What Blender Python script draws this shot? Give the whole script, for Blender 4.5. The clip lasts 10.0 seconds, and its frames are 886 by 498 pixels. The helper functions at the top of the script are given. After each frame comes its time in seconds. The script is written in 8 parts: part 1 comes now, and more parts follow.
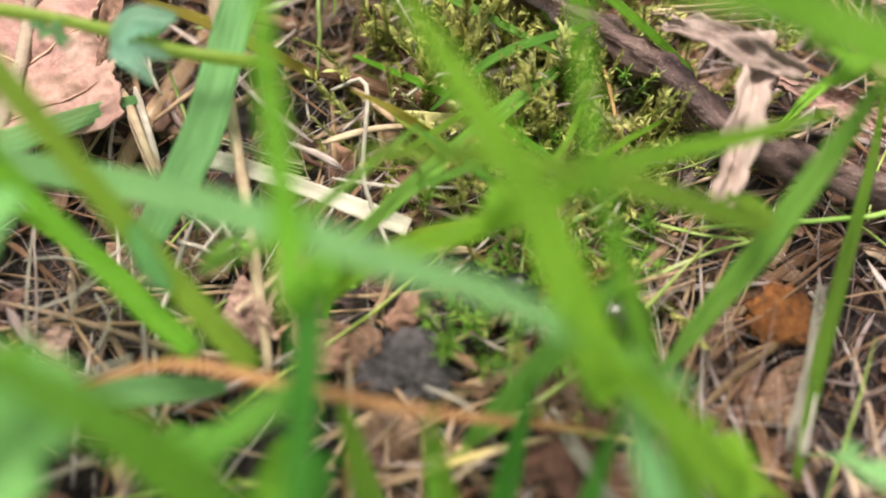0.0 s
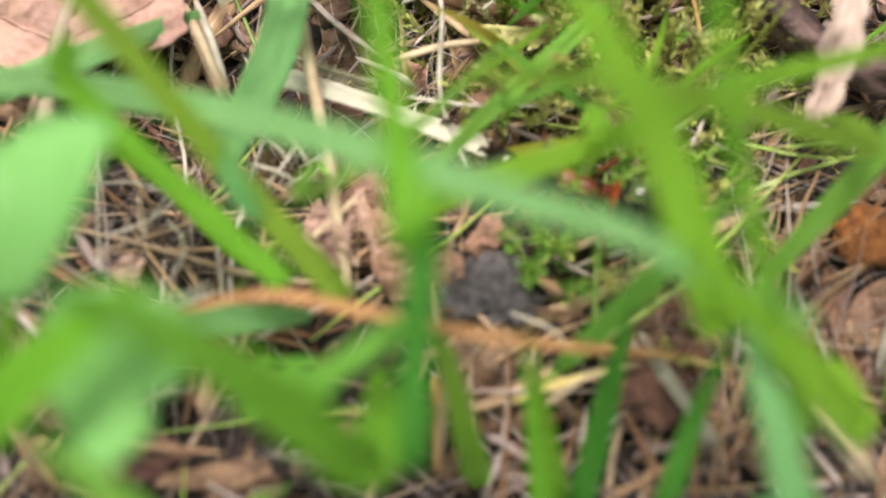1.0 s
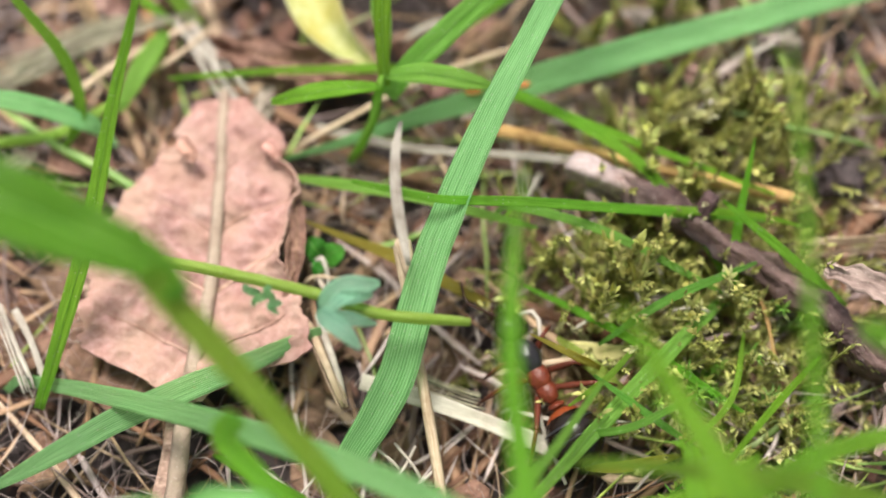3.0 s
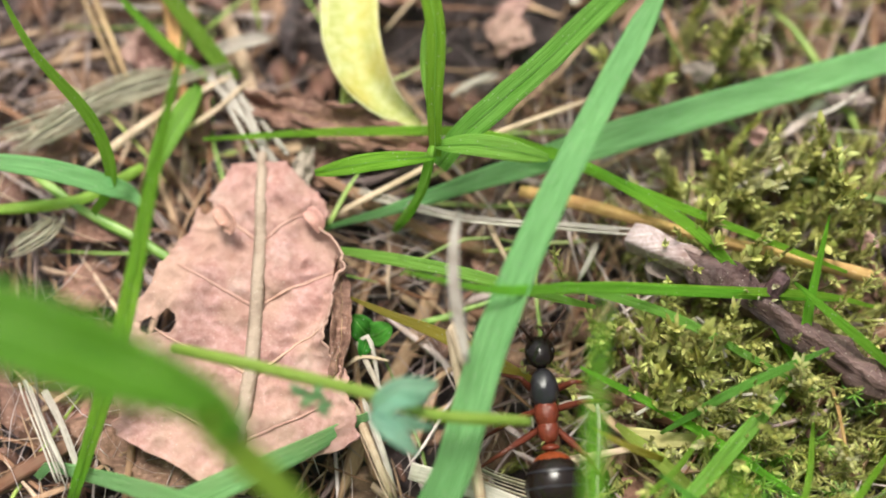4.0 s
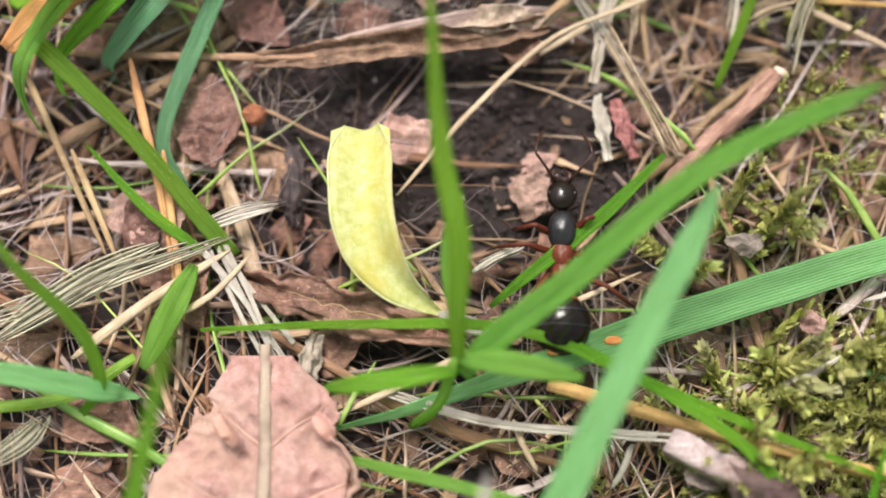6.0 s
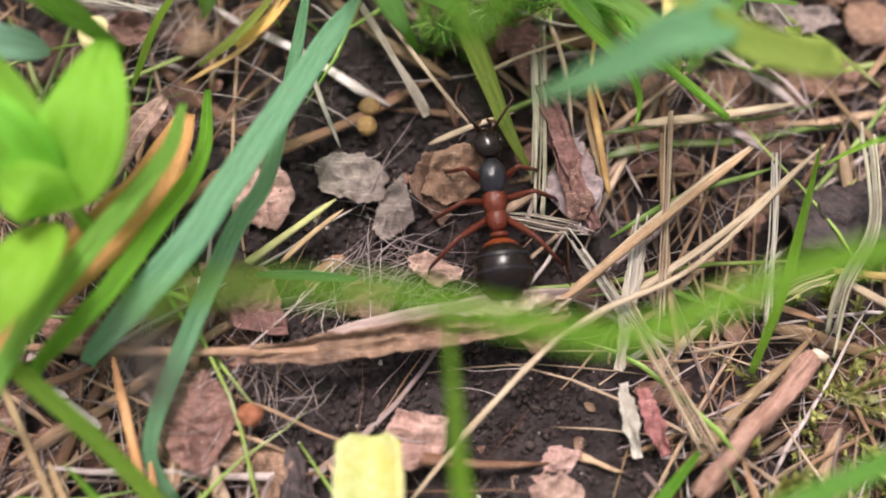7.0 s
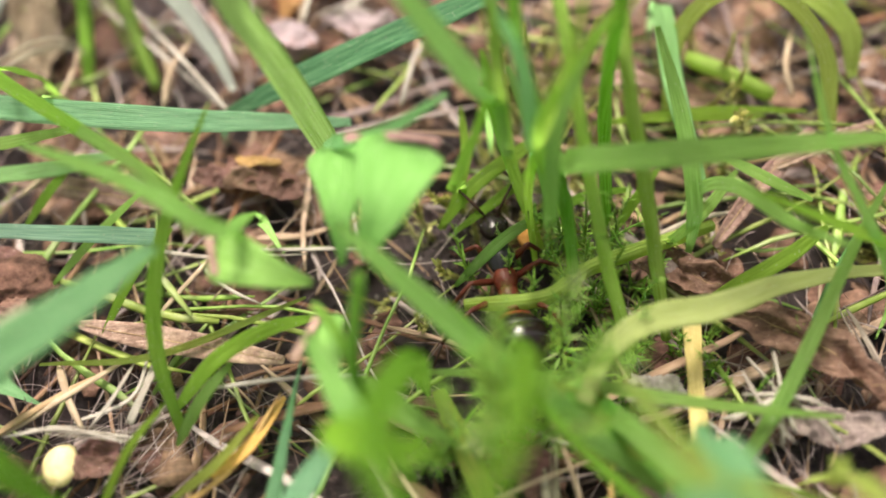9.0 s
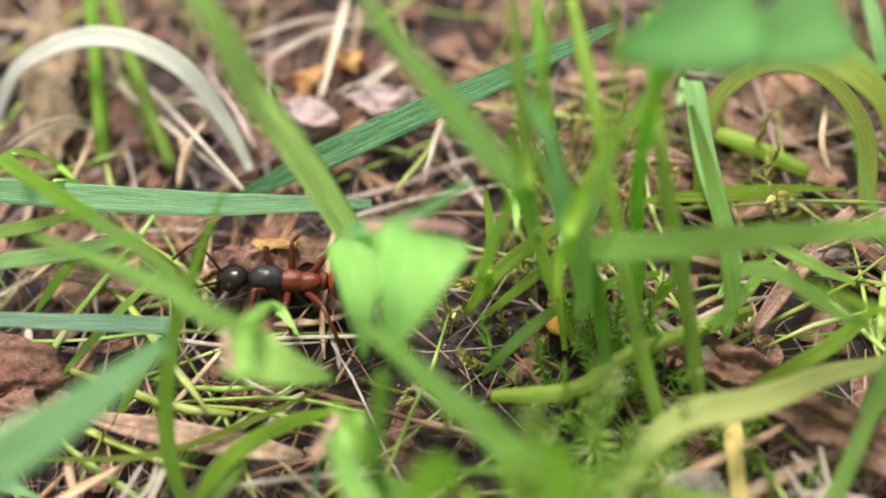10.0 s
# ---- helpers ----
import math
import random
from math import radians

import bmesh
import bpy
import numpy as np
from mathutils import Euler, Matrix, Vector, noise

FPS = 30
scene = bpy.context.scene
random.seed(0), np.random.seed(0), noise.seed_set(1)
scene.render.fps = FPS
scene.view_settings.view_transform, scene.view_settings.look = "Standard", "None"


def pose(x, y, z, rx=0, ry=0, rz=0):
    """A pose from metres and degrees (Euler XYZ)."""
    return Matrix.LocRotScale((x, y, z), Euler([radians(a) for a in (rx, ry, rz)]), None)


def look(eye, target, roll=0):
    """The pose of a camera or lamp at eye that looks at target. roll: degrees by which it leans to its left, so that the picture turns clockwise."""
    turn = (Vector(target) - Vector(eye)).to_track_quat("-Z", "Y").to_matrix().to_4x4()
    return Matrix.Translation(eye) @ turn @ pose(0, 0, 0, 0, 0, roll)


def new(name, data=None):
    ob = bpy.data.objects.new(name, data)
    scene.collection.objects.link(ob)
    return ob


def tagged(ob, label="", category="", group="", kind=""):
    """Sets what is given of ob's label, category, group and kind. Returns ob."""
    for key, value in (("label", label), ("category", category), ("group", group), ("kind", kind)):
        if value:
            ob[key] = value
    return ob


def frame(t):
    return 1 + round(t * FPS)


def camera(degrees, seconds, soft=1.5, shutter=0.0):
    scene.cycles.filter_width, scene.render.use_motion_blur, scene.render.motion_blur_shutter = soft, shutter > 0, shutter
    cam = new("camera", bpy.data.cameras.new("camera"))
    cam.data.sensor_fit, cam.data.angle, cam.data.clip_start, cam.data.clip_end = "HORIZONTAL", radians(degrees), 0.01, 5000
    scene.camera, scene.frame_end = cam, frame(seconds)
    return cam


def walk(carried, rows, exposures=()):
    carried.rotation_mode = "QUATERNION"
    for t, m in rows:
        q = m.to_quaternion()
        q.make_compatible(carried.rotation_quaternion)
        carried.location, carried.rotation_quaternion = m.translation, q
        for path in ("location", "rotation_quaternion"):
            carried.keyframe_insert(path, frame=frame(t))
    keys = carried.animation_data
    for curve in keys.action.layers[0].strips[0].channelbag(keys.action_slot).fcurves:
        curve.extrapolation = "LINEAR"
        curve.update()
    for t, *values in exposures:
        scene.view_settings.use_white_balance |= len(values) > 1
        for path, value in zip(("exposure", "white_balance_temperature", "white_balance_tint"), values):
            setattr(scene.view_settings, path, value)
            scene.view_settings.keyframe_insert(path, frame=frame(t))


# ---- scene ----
MM = 0.001
cam = camera(46.0, 10.0, soft=1.8)
cam.data.dof.use_dof = True
cam.data.dof.focus_distance = 0.0441
cam.data.dof.aperture_fstop = 15.5


def eye(x, y, z, yaw, pitch, roll):
    a, b = radians(yaw), radians(pitch)
    e = Vector((x, y, z)) * MM
    way = Vector((-math.sin(a) * math.cos(b), math.cos(a) * math.cos(b), math.sin(b)))
    return look(e, e + way * 0.046, roll)


PATH = [
    (0.0, eye(-0.11, -2.01, 39.95, -0.04, -69.15, 0.43)),
    (0.5, eye(-2.03, -3.13, 39.29, -2.18, -72.31, 2.56)),
    (1.0, eye(-3.73, -0.67, 39.19, -2.49, -74.82, 2.42)),
    (1.5, eye(-4.42, 0.87, 40.15, -0.06, -73.22, -0.17)),
    (2.0, eye(-5.05, 1.64, 44.08, -0.06, -72.50, 0.44)),
    (2.5, eye(-5.87, 5.75, 46.55, 2.41, -70.99, -1.93)),
    (2.7, eye(-6.43, 5.97, 46.30, 1.78, -69.61, -0.91)),
    (3.8, eye(-9.80, 12.97, 45.90, -0.86, -73.73, 1.89)),
    (4.0, eye(-9.95, 13.25, 45.38, 0.24, -72.93, 0.98)),
    (4.5, eye(-10.38, 13.48, 45.00, 2.66, -72.71, -1.32)),
    (5.0, eye(-10.89, 14.19, 44.58, 4.55, -73.10, -3.24)),
    (5.2, eye(-12.10, 15.42, 44.27, 0.18, -73.47, 0.99)),
    (6.3, eye(-11.17, 29.73, 44.45, -2.07, -78.50, 3.08)),
    (6.5, eye(-11.22, 31.68, 44.06, -2.09, -77.40, 2.80)),
    (7.0, eye(-12.83, 37.54, 43.16, -6.04, -75.71, 6.13)),
    (7.5, eye(-13.07, 38.75, 41.14, 1.86, -68.70, -1.13)),
    (8.0, eye(-12.95, 40.13, 41.18, 4.85, -62.38, -3.95)),
    (8.5, eye(-11.05, 41.87, 41.54, 4.42, -61.59, -4.32)),
    (9.0, eye(-9.88, 45.80, 40.92, 4.63, -61.61, -5.21)),
    (9.5, eye(-10.35, 48.01, 39.90, 3.15, -58.27, -4.22)),
    (10.0, eye(-10.39, 47.96, 40.03, 5.55, -58.70, -6.24)),
]
walk(cam, PATH, exposures=[(0.0, 1.12, 6850, 10), (1.0, 1.22, 6800, 10), (1.5, 1.22, 6800, 9), (2.5, 1.10, 6650, 10), (4.0, 1.0, 6550, 6), (5.0, 1.0, 6550, 6), (6.5, 0.98, 6450, 13), (7.3, 0.96, 6450, 17), (8.0, 1.04, 6850, 14), (9.0, 1.15, 7000, 13), (10.0, 1.12, 7000, 13)])

# ---- light: bright overcast daylight under open sky
SUN_EL, SUN_AZ = radians(63), radians(345)
world = bpy.data.worlds.new("sky")
scene.world = world
world.use_nodes = True
wn = world.node_tree
sky = wn.nodes.new("ShaderNodeTexSky")
sky.sky_type, sky.sun_disc = "NISHITA", False
sky.sun_elevation, sky.sun_rotation = SUN_EL, SUN_AZ
sky.air_density, sky.dust_density, sky.ozone_density = 1.0, 6.0, 1.0
soften = wn.nodes.new("ShaderNodeHueSaturation")
soften.inputs["Saturation"].default_value = 0.36
wn.links.new(sky.outputs[0], soften.inputs["Color"])
wn.links.new(soften.outputs[0], wn.nodes["Background"].inputs["Color"])
wn.nodes["Background"].inputs["Strength"].default_value = 0.098
sun = new("sun", bpy.data.lights.new("sun", "SUN"))
sun.data.energy, sun.data.angle, sun.data.color = 2.85, radians(20), (1.0, 0.955, 0.87)
toward = Vector((math.sin(SUN_AZ) * math.cos(SUN_EL), math.cos(SUN_AZ) * math.cos(SUN_EL), math.sin(SUN_EL)))
sun.matrix_world = look(toward, (0, 0, 0))

# ---- materials
MATS = {}


class Nodes:
    """A small node builder for one material."""

    def __init__(self, name):
        self.mat = bpy.data.materials.new(name)
        self.mat.use_nodes = True
        self.tree = self.mat.node_tree
        self.tree.nodes.clear()
        self.out = self.add("ShaderNodeOutputMaterial")

    def add(self, kind, **values):
        n = self.tree.nodes.new(kind)
        for key, v in values.items():
            self.put(n, key, v)
        return n

    def put(self, n, key, v):
        socket = n.inputs[int(key[1:])] if key[0] == "_" else n.inputs[key.replace("_", " ")]
        if isinstance(v, bpy.types.NodeSocket):
            self.tree.links.new(v, socket)
        else:
            socket.default_value = v

    def mm(self, sx=1.0, sy=1.0, sz=1.0, of="Object"):
        c = self.add("ShaderNodeTexCoord")
        m = self.add("ShaderNodeMapping", Vector=c.outputs[of])
        k = 1000.0 if of == "Object" else 1.0
        m.inputs["Scale"].default_value = (sx * k, sy * k, sz * k)
        return m.outputs[0]

    def noise(self, vector, scale, detail=4.0, rough=0.6):
        return self.add("ShaderNodeTexNoise", Vector=vector, Scale=scale, Detail=detail, Roughness=rough).outputs["Fac"]

    def ramp(self, fac, *stops):
        r = self.add("ShaderNodeValToRGB", Fac=fac)
        e = r.color_ramp.elements
        while len(e) < len(stops):
            e.new(0.5)
        for s, (p, c) in zip(e, stops):
            s.position = p
            s.color = (*c, 1) if len(c) == 3 else c
        return r.outputs[0]

    def mix(self, fac, a, b, kind="MIX"):
        m = self.tree.nodes.new("ShaderNodeMix")
        m.data_type, m.blend_type = "RGBA", kind
        for i, v in ((0, fac), (6, a), (7, b)):
            if isinstance(v, bpy.types.NodeSocket):
                self.tree.links.new(v, m.inputs[i])
            else:
                m.inputs[i].default_value = v if i == 0 else (*v, 1)
        return m.outputs[2]

    def vary(self, colour, island=False, hue=0.02, value=0.25):
        """Shift colour a little from object to object, or from piece to piece."""
        r = self.add("ShaderNodeNewGeometry").outputs["Random Per Island"] if island else self.add("ShaderNodeObjectInfo").outputs["Random"]
        h = self.add("ShaderNodeMapRange", Value=r, To_Min=0.5 - hue, To_Max=0.5 + hue)
        w = self.add("ShaderNodeTexWhiteNoise", Vector=self.tovec(r))
        v = self.add("ShaderNodeMapRange", Value=w.outputs["Value"], To_Min=1 - value, To_Max=1 + value)
        return self.add("ShaderNodeHueSaturation", Hue=h.outputs[0], Value=v.outputs[0], Color=colour).outputs[0]

    def tovec(self, v):
        return self.add("ShaderNodeCombineXYZ", X=v).outputs[0]

    def bump(self, height, depth, strength=0.6):
        return self.add("ShaderNodeBump", Height=height, Distance=depth * MM, Strength=strength).outputs[0]

    def done(self, colour, rough=0.6, normal=None, through_light=0.0, spec=0.4, coat=0.0):
        p = self.add("ShaderNodeBsdfPrincipled", Base_Color=colour, Roughness=rough)
        p.inputs["Specular IOR Level"].default_value = spec
        p.inputs["Coat Weight"].default_value = coat
        p.inputs["Coat Roughness"].default_value = 0.2
        if normal:
            self.put(p, "Normal", normal)
        s = p.outputs[0]
        if through_light:
            glow = self.add("ShaderNodeHueSaturation", Color=colour, Hue=0.492, Saturation=0.95, Value=1.15)
            t = self.add("ShaderNodeBsdfTranslucent", Color=glow.outputs[0])
            s = self.add("ShaderNodeMixShader", Fac=through_light, _1=s, _2=t.outputs[0]).outputs[0]
        self.put(self.out, "Surface", s)
        MATS[self.mat.name] = self.mat
        return self.mat


def grass_mat(name, base, light, rough=0.5, through_light=0.58, vein=0.5, wear=0.25, worn=(0.45, 0.33, 0.12), rows=9.0, veins=0.25):
    n = Nodes(name)
    light = tuple(min(0.8, x * k + 0.01) for x, k in zip(light, (0.94, 1.1, 1.1)))
    base = (base[0] * 0.85, base[1], base[2])
    across = n.mm(rows, 0.25, 1, of="UV")
    streak = n.noise(across, 2.0, 3.0, 0.5)
    fine = n.noise(n.mm(rows * 3, 0.5, 1, of="UV"), 2.0, 2.0)
    big = n.noise(n.mm(0.35, 0.35, 0.35), 1.0, 3.0)
    c = n.mix(n.ramp(streak, (0.5 - vein * 0.3, (0, 0, 0)), (0.5 + vein * 0.3, (1, 1, 1))), base, light)
    c = n.mix(n.ramp(big, (0.35, (0, 0, 0)), (0.75, (0.6, 0.6, 0.6))), c, tuple(x * 0.7 + y * 0.3 for x, y in zip(base, light)))
    wave = n.add("ShaderNodeTexWave", Vector=n.mm(1, 0.02, 1, of="UV"), Scale=4.0, Distortion=0.6, Detail=1.0, Detail_Scale=1.0).outputs["Fac"]
    c = n.mix(n.ramp(wave, (0.62, (0, 0, 0)), (0.92, (veins, veins, veins))), c, tuple(min(0.85, y * 1.3 + 0.08) for y in light))
    spots = n.noise(n.mm(1.6, 1.6, 1.6), 1.0, 5.0, 0.7)
    c = n.mix(n.ramp(spots, (0.70 - 0.1 * wear, (0, 0, 0)), (0.80, (wear, wear, wear))), c, worn)
    dust = n.add("ShaderNodeTexVoronoi", Vector=n.mm(4, 4, 4), Scale=1.0)
    c = n.mix(n.ramp(dust.outputs["Distance"], (0.10, (0.5, 0.5, 0.5)), (0.16, (0, 0, 0))), c, (0.7, 0.72, 0.6))
    c = n.vary(c, hue=0.012, value=0.16)
    ridge = n.mix(0.5, n.mix(0.4, streak, fine), wave)
    return n.done(c, n.add("ShaderNodeMapRange", Value=fine, To_Min=rough - 0.1, To_Max=rough + 0.15).outputs[0], n.bump(ridge, 0.12, 0.85), through_light, 0.22)


def dry_mat(name, base, light, dark, rough=0.75, through_light=0.12, along=True, island=False, relief=0.12, spots=0.0, mottle=0.55, patch=None, threads=0.45):
    n = Nodes(name)
    if along:
        v = n.mm(7.0, 0.3, 1, of="UV")
    else:
        v = n.mm(1.2, 1.2, 1.2)
    g = n.noise(v, 2.0, 5.0, 0.65)
    big = n.noise(n.mm(0.5, 0.5, 0.5), 1.0, 4.0, 0.6)
    c = n.mix(n.ramp(g, (0.32, (0, 0, 0)), (0.68, (1, 1, 1))), base, light)
    c = n.mix(n.ramp(big, (0.48, (0, 0, 0)), (0.72, (0.75, 0.75, 0.75))), c, dark)
    if not along:
        m = n.noise(n.mm(2.6, 2.6, 2.6), 1.0, 6.0, 0.7)
        c = n.mix(n.ramp(m, (0.44, (0, 0, 0)), (0.64, (mottle, mottle, mottle))), c, tuple(q * 0.8 for q in dark))
        thread = n.noise(n.mm(0.5, 6.0, 2.0), 1.0, 3.0, 0.6)
        c = n.mix(n.ramp(thread, (0.56, (0, 0, 0)), (0.70, (threads, threads, threads))), c, tuple(min(0.8, q * 1.35 + 0.02) for q in light))
        g = n.mix(threads, g, thread)
    if patch:
        p = n.noise(n.mm(0.26, 0.26, 0.26), 1.0, 3.0, 0.55)
        c = n.mix(n.ramp(p, (0.42, (0, 0, 0)), (0.60, (0.85, 0.85, 0.85))), c, n.mix(g, tuple(q * 0.8 for q in patch), patch))
        w = n.noise(n.mm(0.45, 0.45, 0.2), 1.0, 5.0, 0.65)
        c = n.mix(n.ramp(w, (0.55, (0, 0, 0)), (0.72, (0.32, 0.32, 0.32))), c, (0.70, 0.58, 0.52))
    if spots:
        s = n.noise(n.mm(2.2, 2.2, 2.2), 1.0, 2.0)
        c = n.mix(n.ramp(s, (0.60, (0, 0, 0)), (0.68, (spots, spots, spots))), c, dark)
    grit = n.add("ShaderNodeTexVoronoi", Vector=n.mm(5, 5, 5), Scale=1.0)
    c = n.mix(n.ramp(grit.outputs["Distance"], (0.09, (0.4, 0.4, 0.4)), (0.15, (0, 0, 0))), c, (0.78, 0.70, 0.62))
    c = n.vary(c, island=island, hue=0.015, value=0.3 if island else 0.18)
    fine = n.noise(n.mm(4, 4, 4), 1.0, 4.0)
    return n.done(c, rough, n.bump(n.mix(0.5, g, fine), relief, 0.8), through_light, 0.35)


def clod_mat(name, a, b, rough=0.85, coat=0.0, relief=0.2, size=2.0, island=False):
    n = Nodes(name)
    g = n.noise(n.mm(size, size, size), 1.0, 8.0, 0.7)
    c = n.mix(n.ramp(g, (0.35, (0, 0, 0)), (0.68, (1, 1, 1))), a, b)
    c = n.vary(c, island=island, hue=0.015, value=0.4 if island else 0.12)
    return n.done(c, rough, n.bump(g, relief, 0.9), 0.0, 0.4, coat)


# fresh leaves
grass_mat("vivid", (0.165, 0.40, 0.014), (0.30, 0.57, 0.045))
grass_mat("deep", (0.05, 0.26, 0.02), (0.10, 0.40, 0.05))
grass_mat("dark", (0.09, 0.22, 0.006), (0.16, 0.33, 0.014))
grass_mat("fresh", (0.18, 0.43, 0.04), (0.32, 0.60, 0.11))
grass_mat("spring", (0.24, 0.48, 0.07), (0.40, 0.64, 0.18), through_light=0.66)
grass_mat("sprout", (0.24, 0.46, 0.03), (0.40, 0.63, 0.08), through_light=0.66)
grass_mat("pale", (0.17, 0.44, 0.12), (0.32, 0.62, 0.23), wear=0.5, veins=0.75)
grass_mat("striped", (0.13, 0.35, 0.15), (0.29, 0.52, 0.29), vein=0.35, rows=7.0, wear=0.5, veins=0.8)
grass_mat("teal", (0.14, 0.33, 0.135), (0.27, 0.49, 0.23), wear=0.5, worn=(0.6, 0.6, 0.5))
grass_mat("tealpale", (0.22, 0.44, 0.30), (0.42, 0.62, 0.46), wear=0.5, worn=(0.7, 0.68, 0.55))
grass_mat("tealdark", (0.05, 0.18, 0.08), (0.17, 0.37, 0.19), vein=0.3)
grass_mat("olive", (0.20, 0.36, 0.02), (0.33, 0.50, 0.06))
grass_mat("yellowgreen", (0.30, 0.38, 0.05), (0.45, 0.52, 0.12), wear=0.6)
grass_mat("lime", (0.20, 0.45, 0.02), (0.34, 0.62, 0.07), rows=3.0, vein=0.9, veins=0.0)
grass_mat("softlime", (0.21, 0.43, 0.08), (0.36, 0.58, 0.17), through_light=0.45, rows=3.0, vein=0.9, veins=0.0)
grass_mat("lime2", (0.46, 0.50, 0.13), (0.58, 0.60, 0.25), through_light=0.45, wear=0.8, vein=0.9, veins=0.1)
grass_mat("clover", (0.12, 0.31, 0.07), (0.20, 0.41, 0.13), through_light=0.45, rows=4.0, vein=0.9, veins=0.0)
grass_mat("yellow", (0.48, 0.36, 0.03), (0.62, 0.48, 0.10), wear=0.8, worn=(0.4, 0.2, 0.05))
grass_mat("yellowtip", (0.22, 0.36, 0.05), (0.55, 0.50, 0.09), rows=2.5, wear=0.8, worn=(0.6, 0.4, 0.1))
grass_mat("freshstem", (0.20, 0.40, 0.03), (0.36, 0.55, 0.10))
grass_mat("olivestem", (0.30, 0.42, 0.05), (0.46, 0.56, 0.14), wear=0.6)
# dry leaves and straw
dry_mat("petal", (0.39, 0.40, 0.11), (0.54, 0.53, 0.27), (0.46, 0.36, 0.07), along=False, through_light=0.3, relief=0.05, rough=0.55, mottle=0.12, threads=0.0)
dry_mat("straw", (0.34, 0.24, 0.155), (0.58, 0.46, 0.34), (0.20, 0.125, 0.075), island=True)
dry_mat("whitestraw", (0.29, 0.255, 0.22), (0.55, 0.50, 0.44), (0.16, 0.125, 0.10), island=True)
dry_mat("greystraw", (0.24, 0.195, 0.155), (0.48, 0.41, 0.345), (0.12, 0.085, 0.065), island=True)
dry_mat("brownstraw", (0.27, 0.155, 0.085), (0.46, 0.31, 0.19), (0.12, 0.06, 0.035))
dry_mat("olivestraw", (0.34, 0.33, 0.12), (0.50, 0.47, 0.22), (0.24, 0.20, 0.08))
dry_mat("orangestraw", (0.36, 0.19, 0.065), (0.54, 0.34, 0.15), (0.20, 0.09, 0.035))
dry_mat("orangestraw2", (0.50, 0.36, 0.13), (0.66, 0.52, 0.24), (0.28, 0.18, 0.06))
dry_mat("paledry", (0.25, 0.23, 0.15), (0.50, 0.47, 0.36), (0.17, 0.14, 0.085), island=True)
dry_mat("bleached", (0.40, 0.355, 0.30), (0.60, 0.55, 0.48), (0.24, 0.19, 0.15))
dry_mat("tornleaf", (0.27, 0.19, 0.165), (0.50, 0.39, 0.35), (0.15, 0.095, 0.08), relief=0.2)
dry_mat("petalrim", (0.50, 0.50, 0.24), (0.62, 0.60, 0.40), (0.48, 0.42, 0.14), through_light=0.25)
grass_mat("cream", (0.66, 0.66, 0.50), (0.82, 0.80, 0.70), through_light=0.2)
dry_mat("orange", (0.56, 0.26, 0.07), (0.70, 0.42, 0.16), (0.30, 0.20, 0.04), through_light=0.25)
dry_mat("rust", (0.40, 0.20, 0.07), (0.56, 0.36, 0.15), (0.28, 0.16, 0.05), through_light=0.25)
dry_mat("chip", (0.46, 0.33, 0.24), (0.68, 0.55, 0.44), (0.20, 0.12, 0.08), along=False)
dry_mat("pinkleaf", (0.28, 0.165, 0.135), (0.49, 0.33, 0.275), (0.14, 0.07, 0.055), along=False, relief=0.22)
dry_mat("redleaf", (0.13, 0.058, 0.047), (0.27, 0.145, 0.122), (0.055, 0.025, 0.022), along=False, relief=0.3)
dry_mat("oakleaf", (0.39, 0.195, 0.17), (0.58, 0.35, 0.33), (0.32, 0.155, 0.115), along=False, relief=0.16, through_light=0.2, spots=0.25, mottle=0.3, patch=(0.54, 0.345, 0.275), threads=0.0)
dry_mat("oakflap", (0.40, 0.20, 0.17), (0.60, 0.37, 0.33), (0.36, 0.175, 0.125), along=False, relief=0.16, through_light=0.2, mottle=0.3, threads=0.0)
dry_mat("oakvein", (0.42, 0.25, 0.19), (0.58, 0.40, 0.32), (0.30, 0.15, 0.10))
dry_mat("leafvein", (0.34, 0.235, 0.185), (0.52, 0.40, 0.33), (0.16, 0.09, 0.07), relief=0.3)
dry_mat("brownleaf", (0.17, 0.085, 0.058), (0.33, 0.19, 0.14), (0.07, 0.032, 0.024), along=False, relief=0.25)
dry_mat("tanspot", (0.18, 0.13, 0.085), (0.28, 0.22, 0.15), (0.08, 0.05, 0.03), along=False, spots=0.8)
dry_mat("purple", (0.22, 0.08, 0.07), (0.36, 0.17, 0.15), (0.12, 0.04, 0.04), along=False)
dry_mat("lavender", (0.25, 0.19, 0.20), (0.42, 0.35, 0.36), (0.18, 0.10, 0.09), along=False)
dry_mat("greyflake", (0.17, 0.13, 0.115), (0.31, 0.25, 0.225), (0.08, 0.05, 0.045), along=False)
dry_mat("twig", (0.06, 0.028, 0.030), (0.17, 0.10, 0.095), (0.022, 0.011, 0.014), relief=0.4, through_light=0, rough=0.5)
dry_mat("bark", (0.20, 0.10, 0.07), (0.36, 0.22, 0.17), (0.08, 0.04, 0.03), relief=0.4, through_light=0)
dry_mat("drib", (0.40, 0.26, 0.13), (0.60, 0.44, 0.26), (0.30, 0.18, 0.08))
grass_mat("rib", (0.26, 0.47, 0.09), (0.42, 0.60, 0.18))


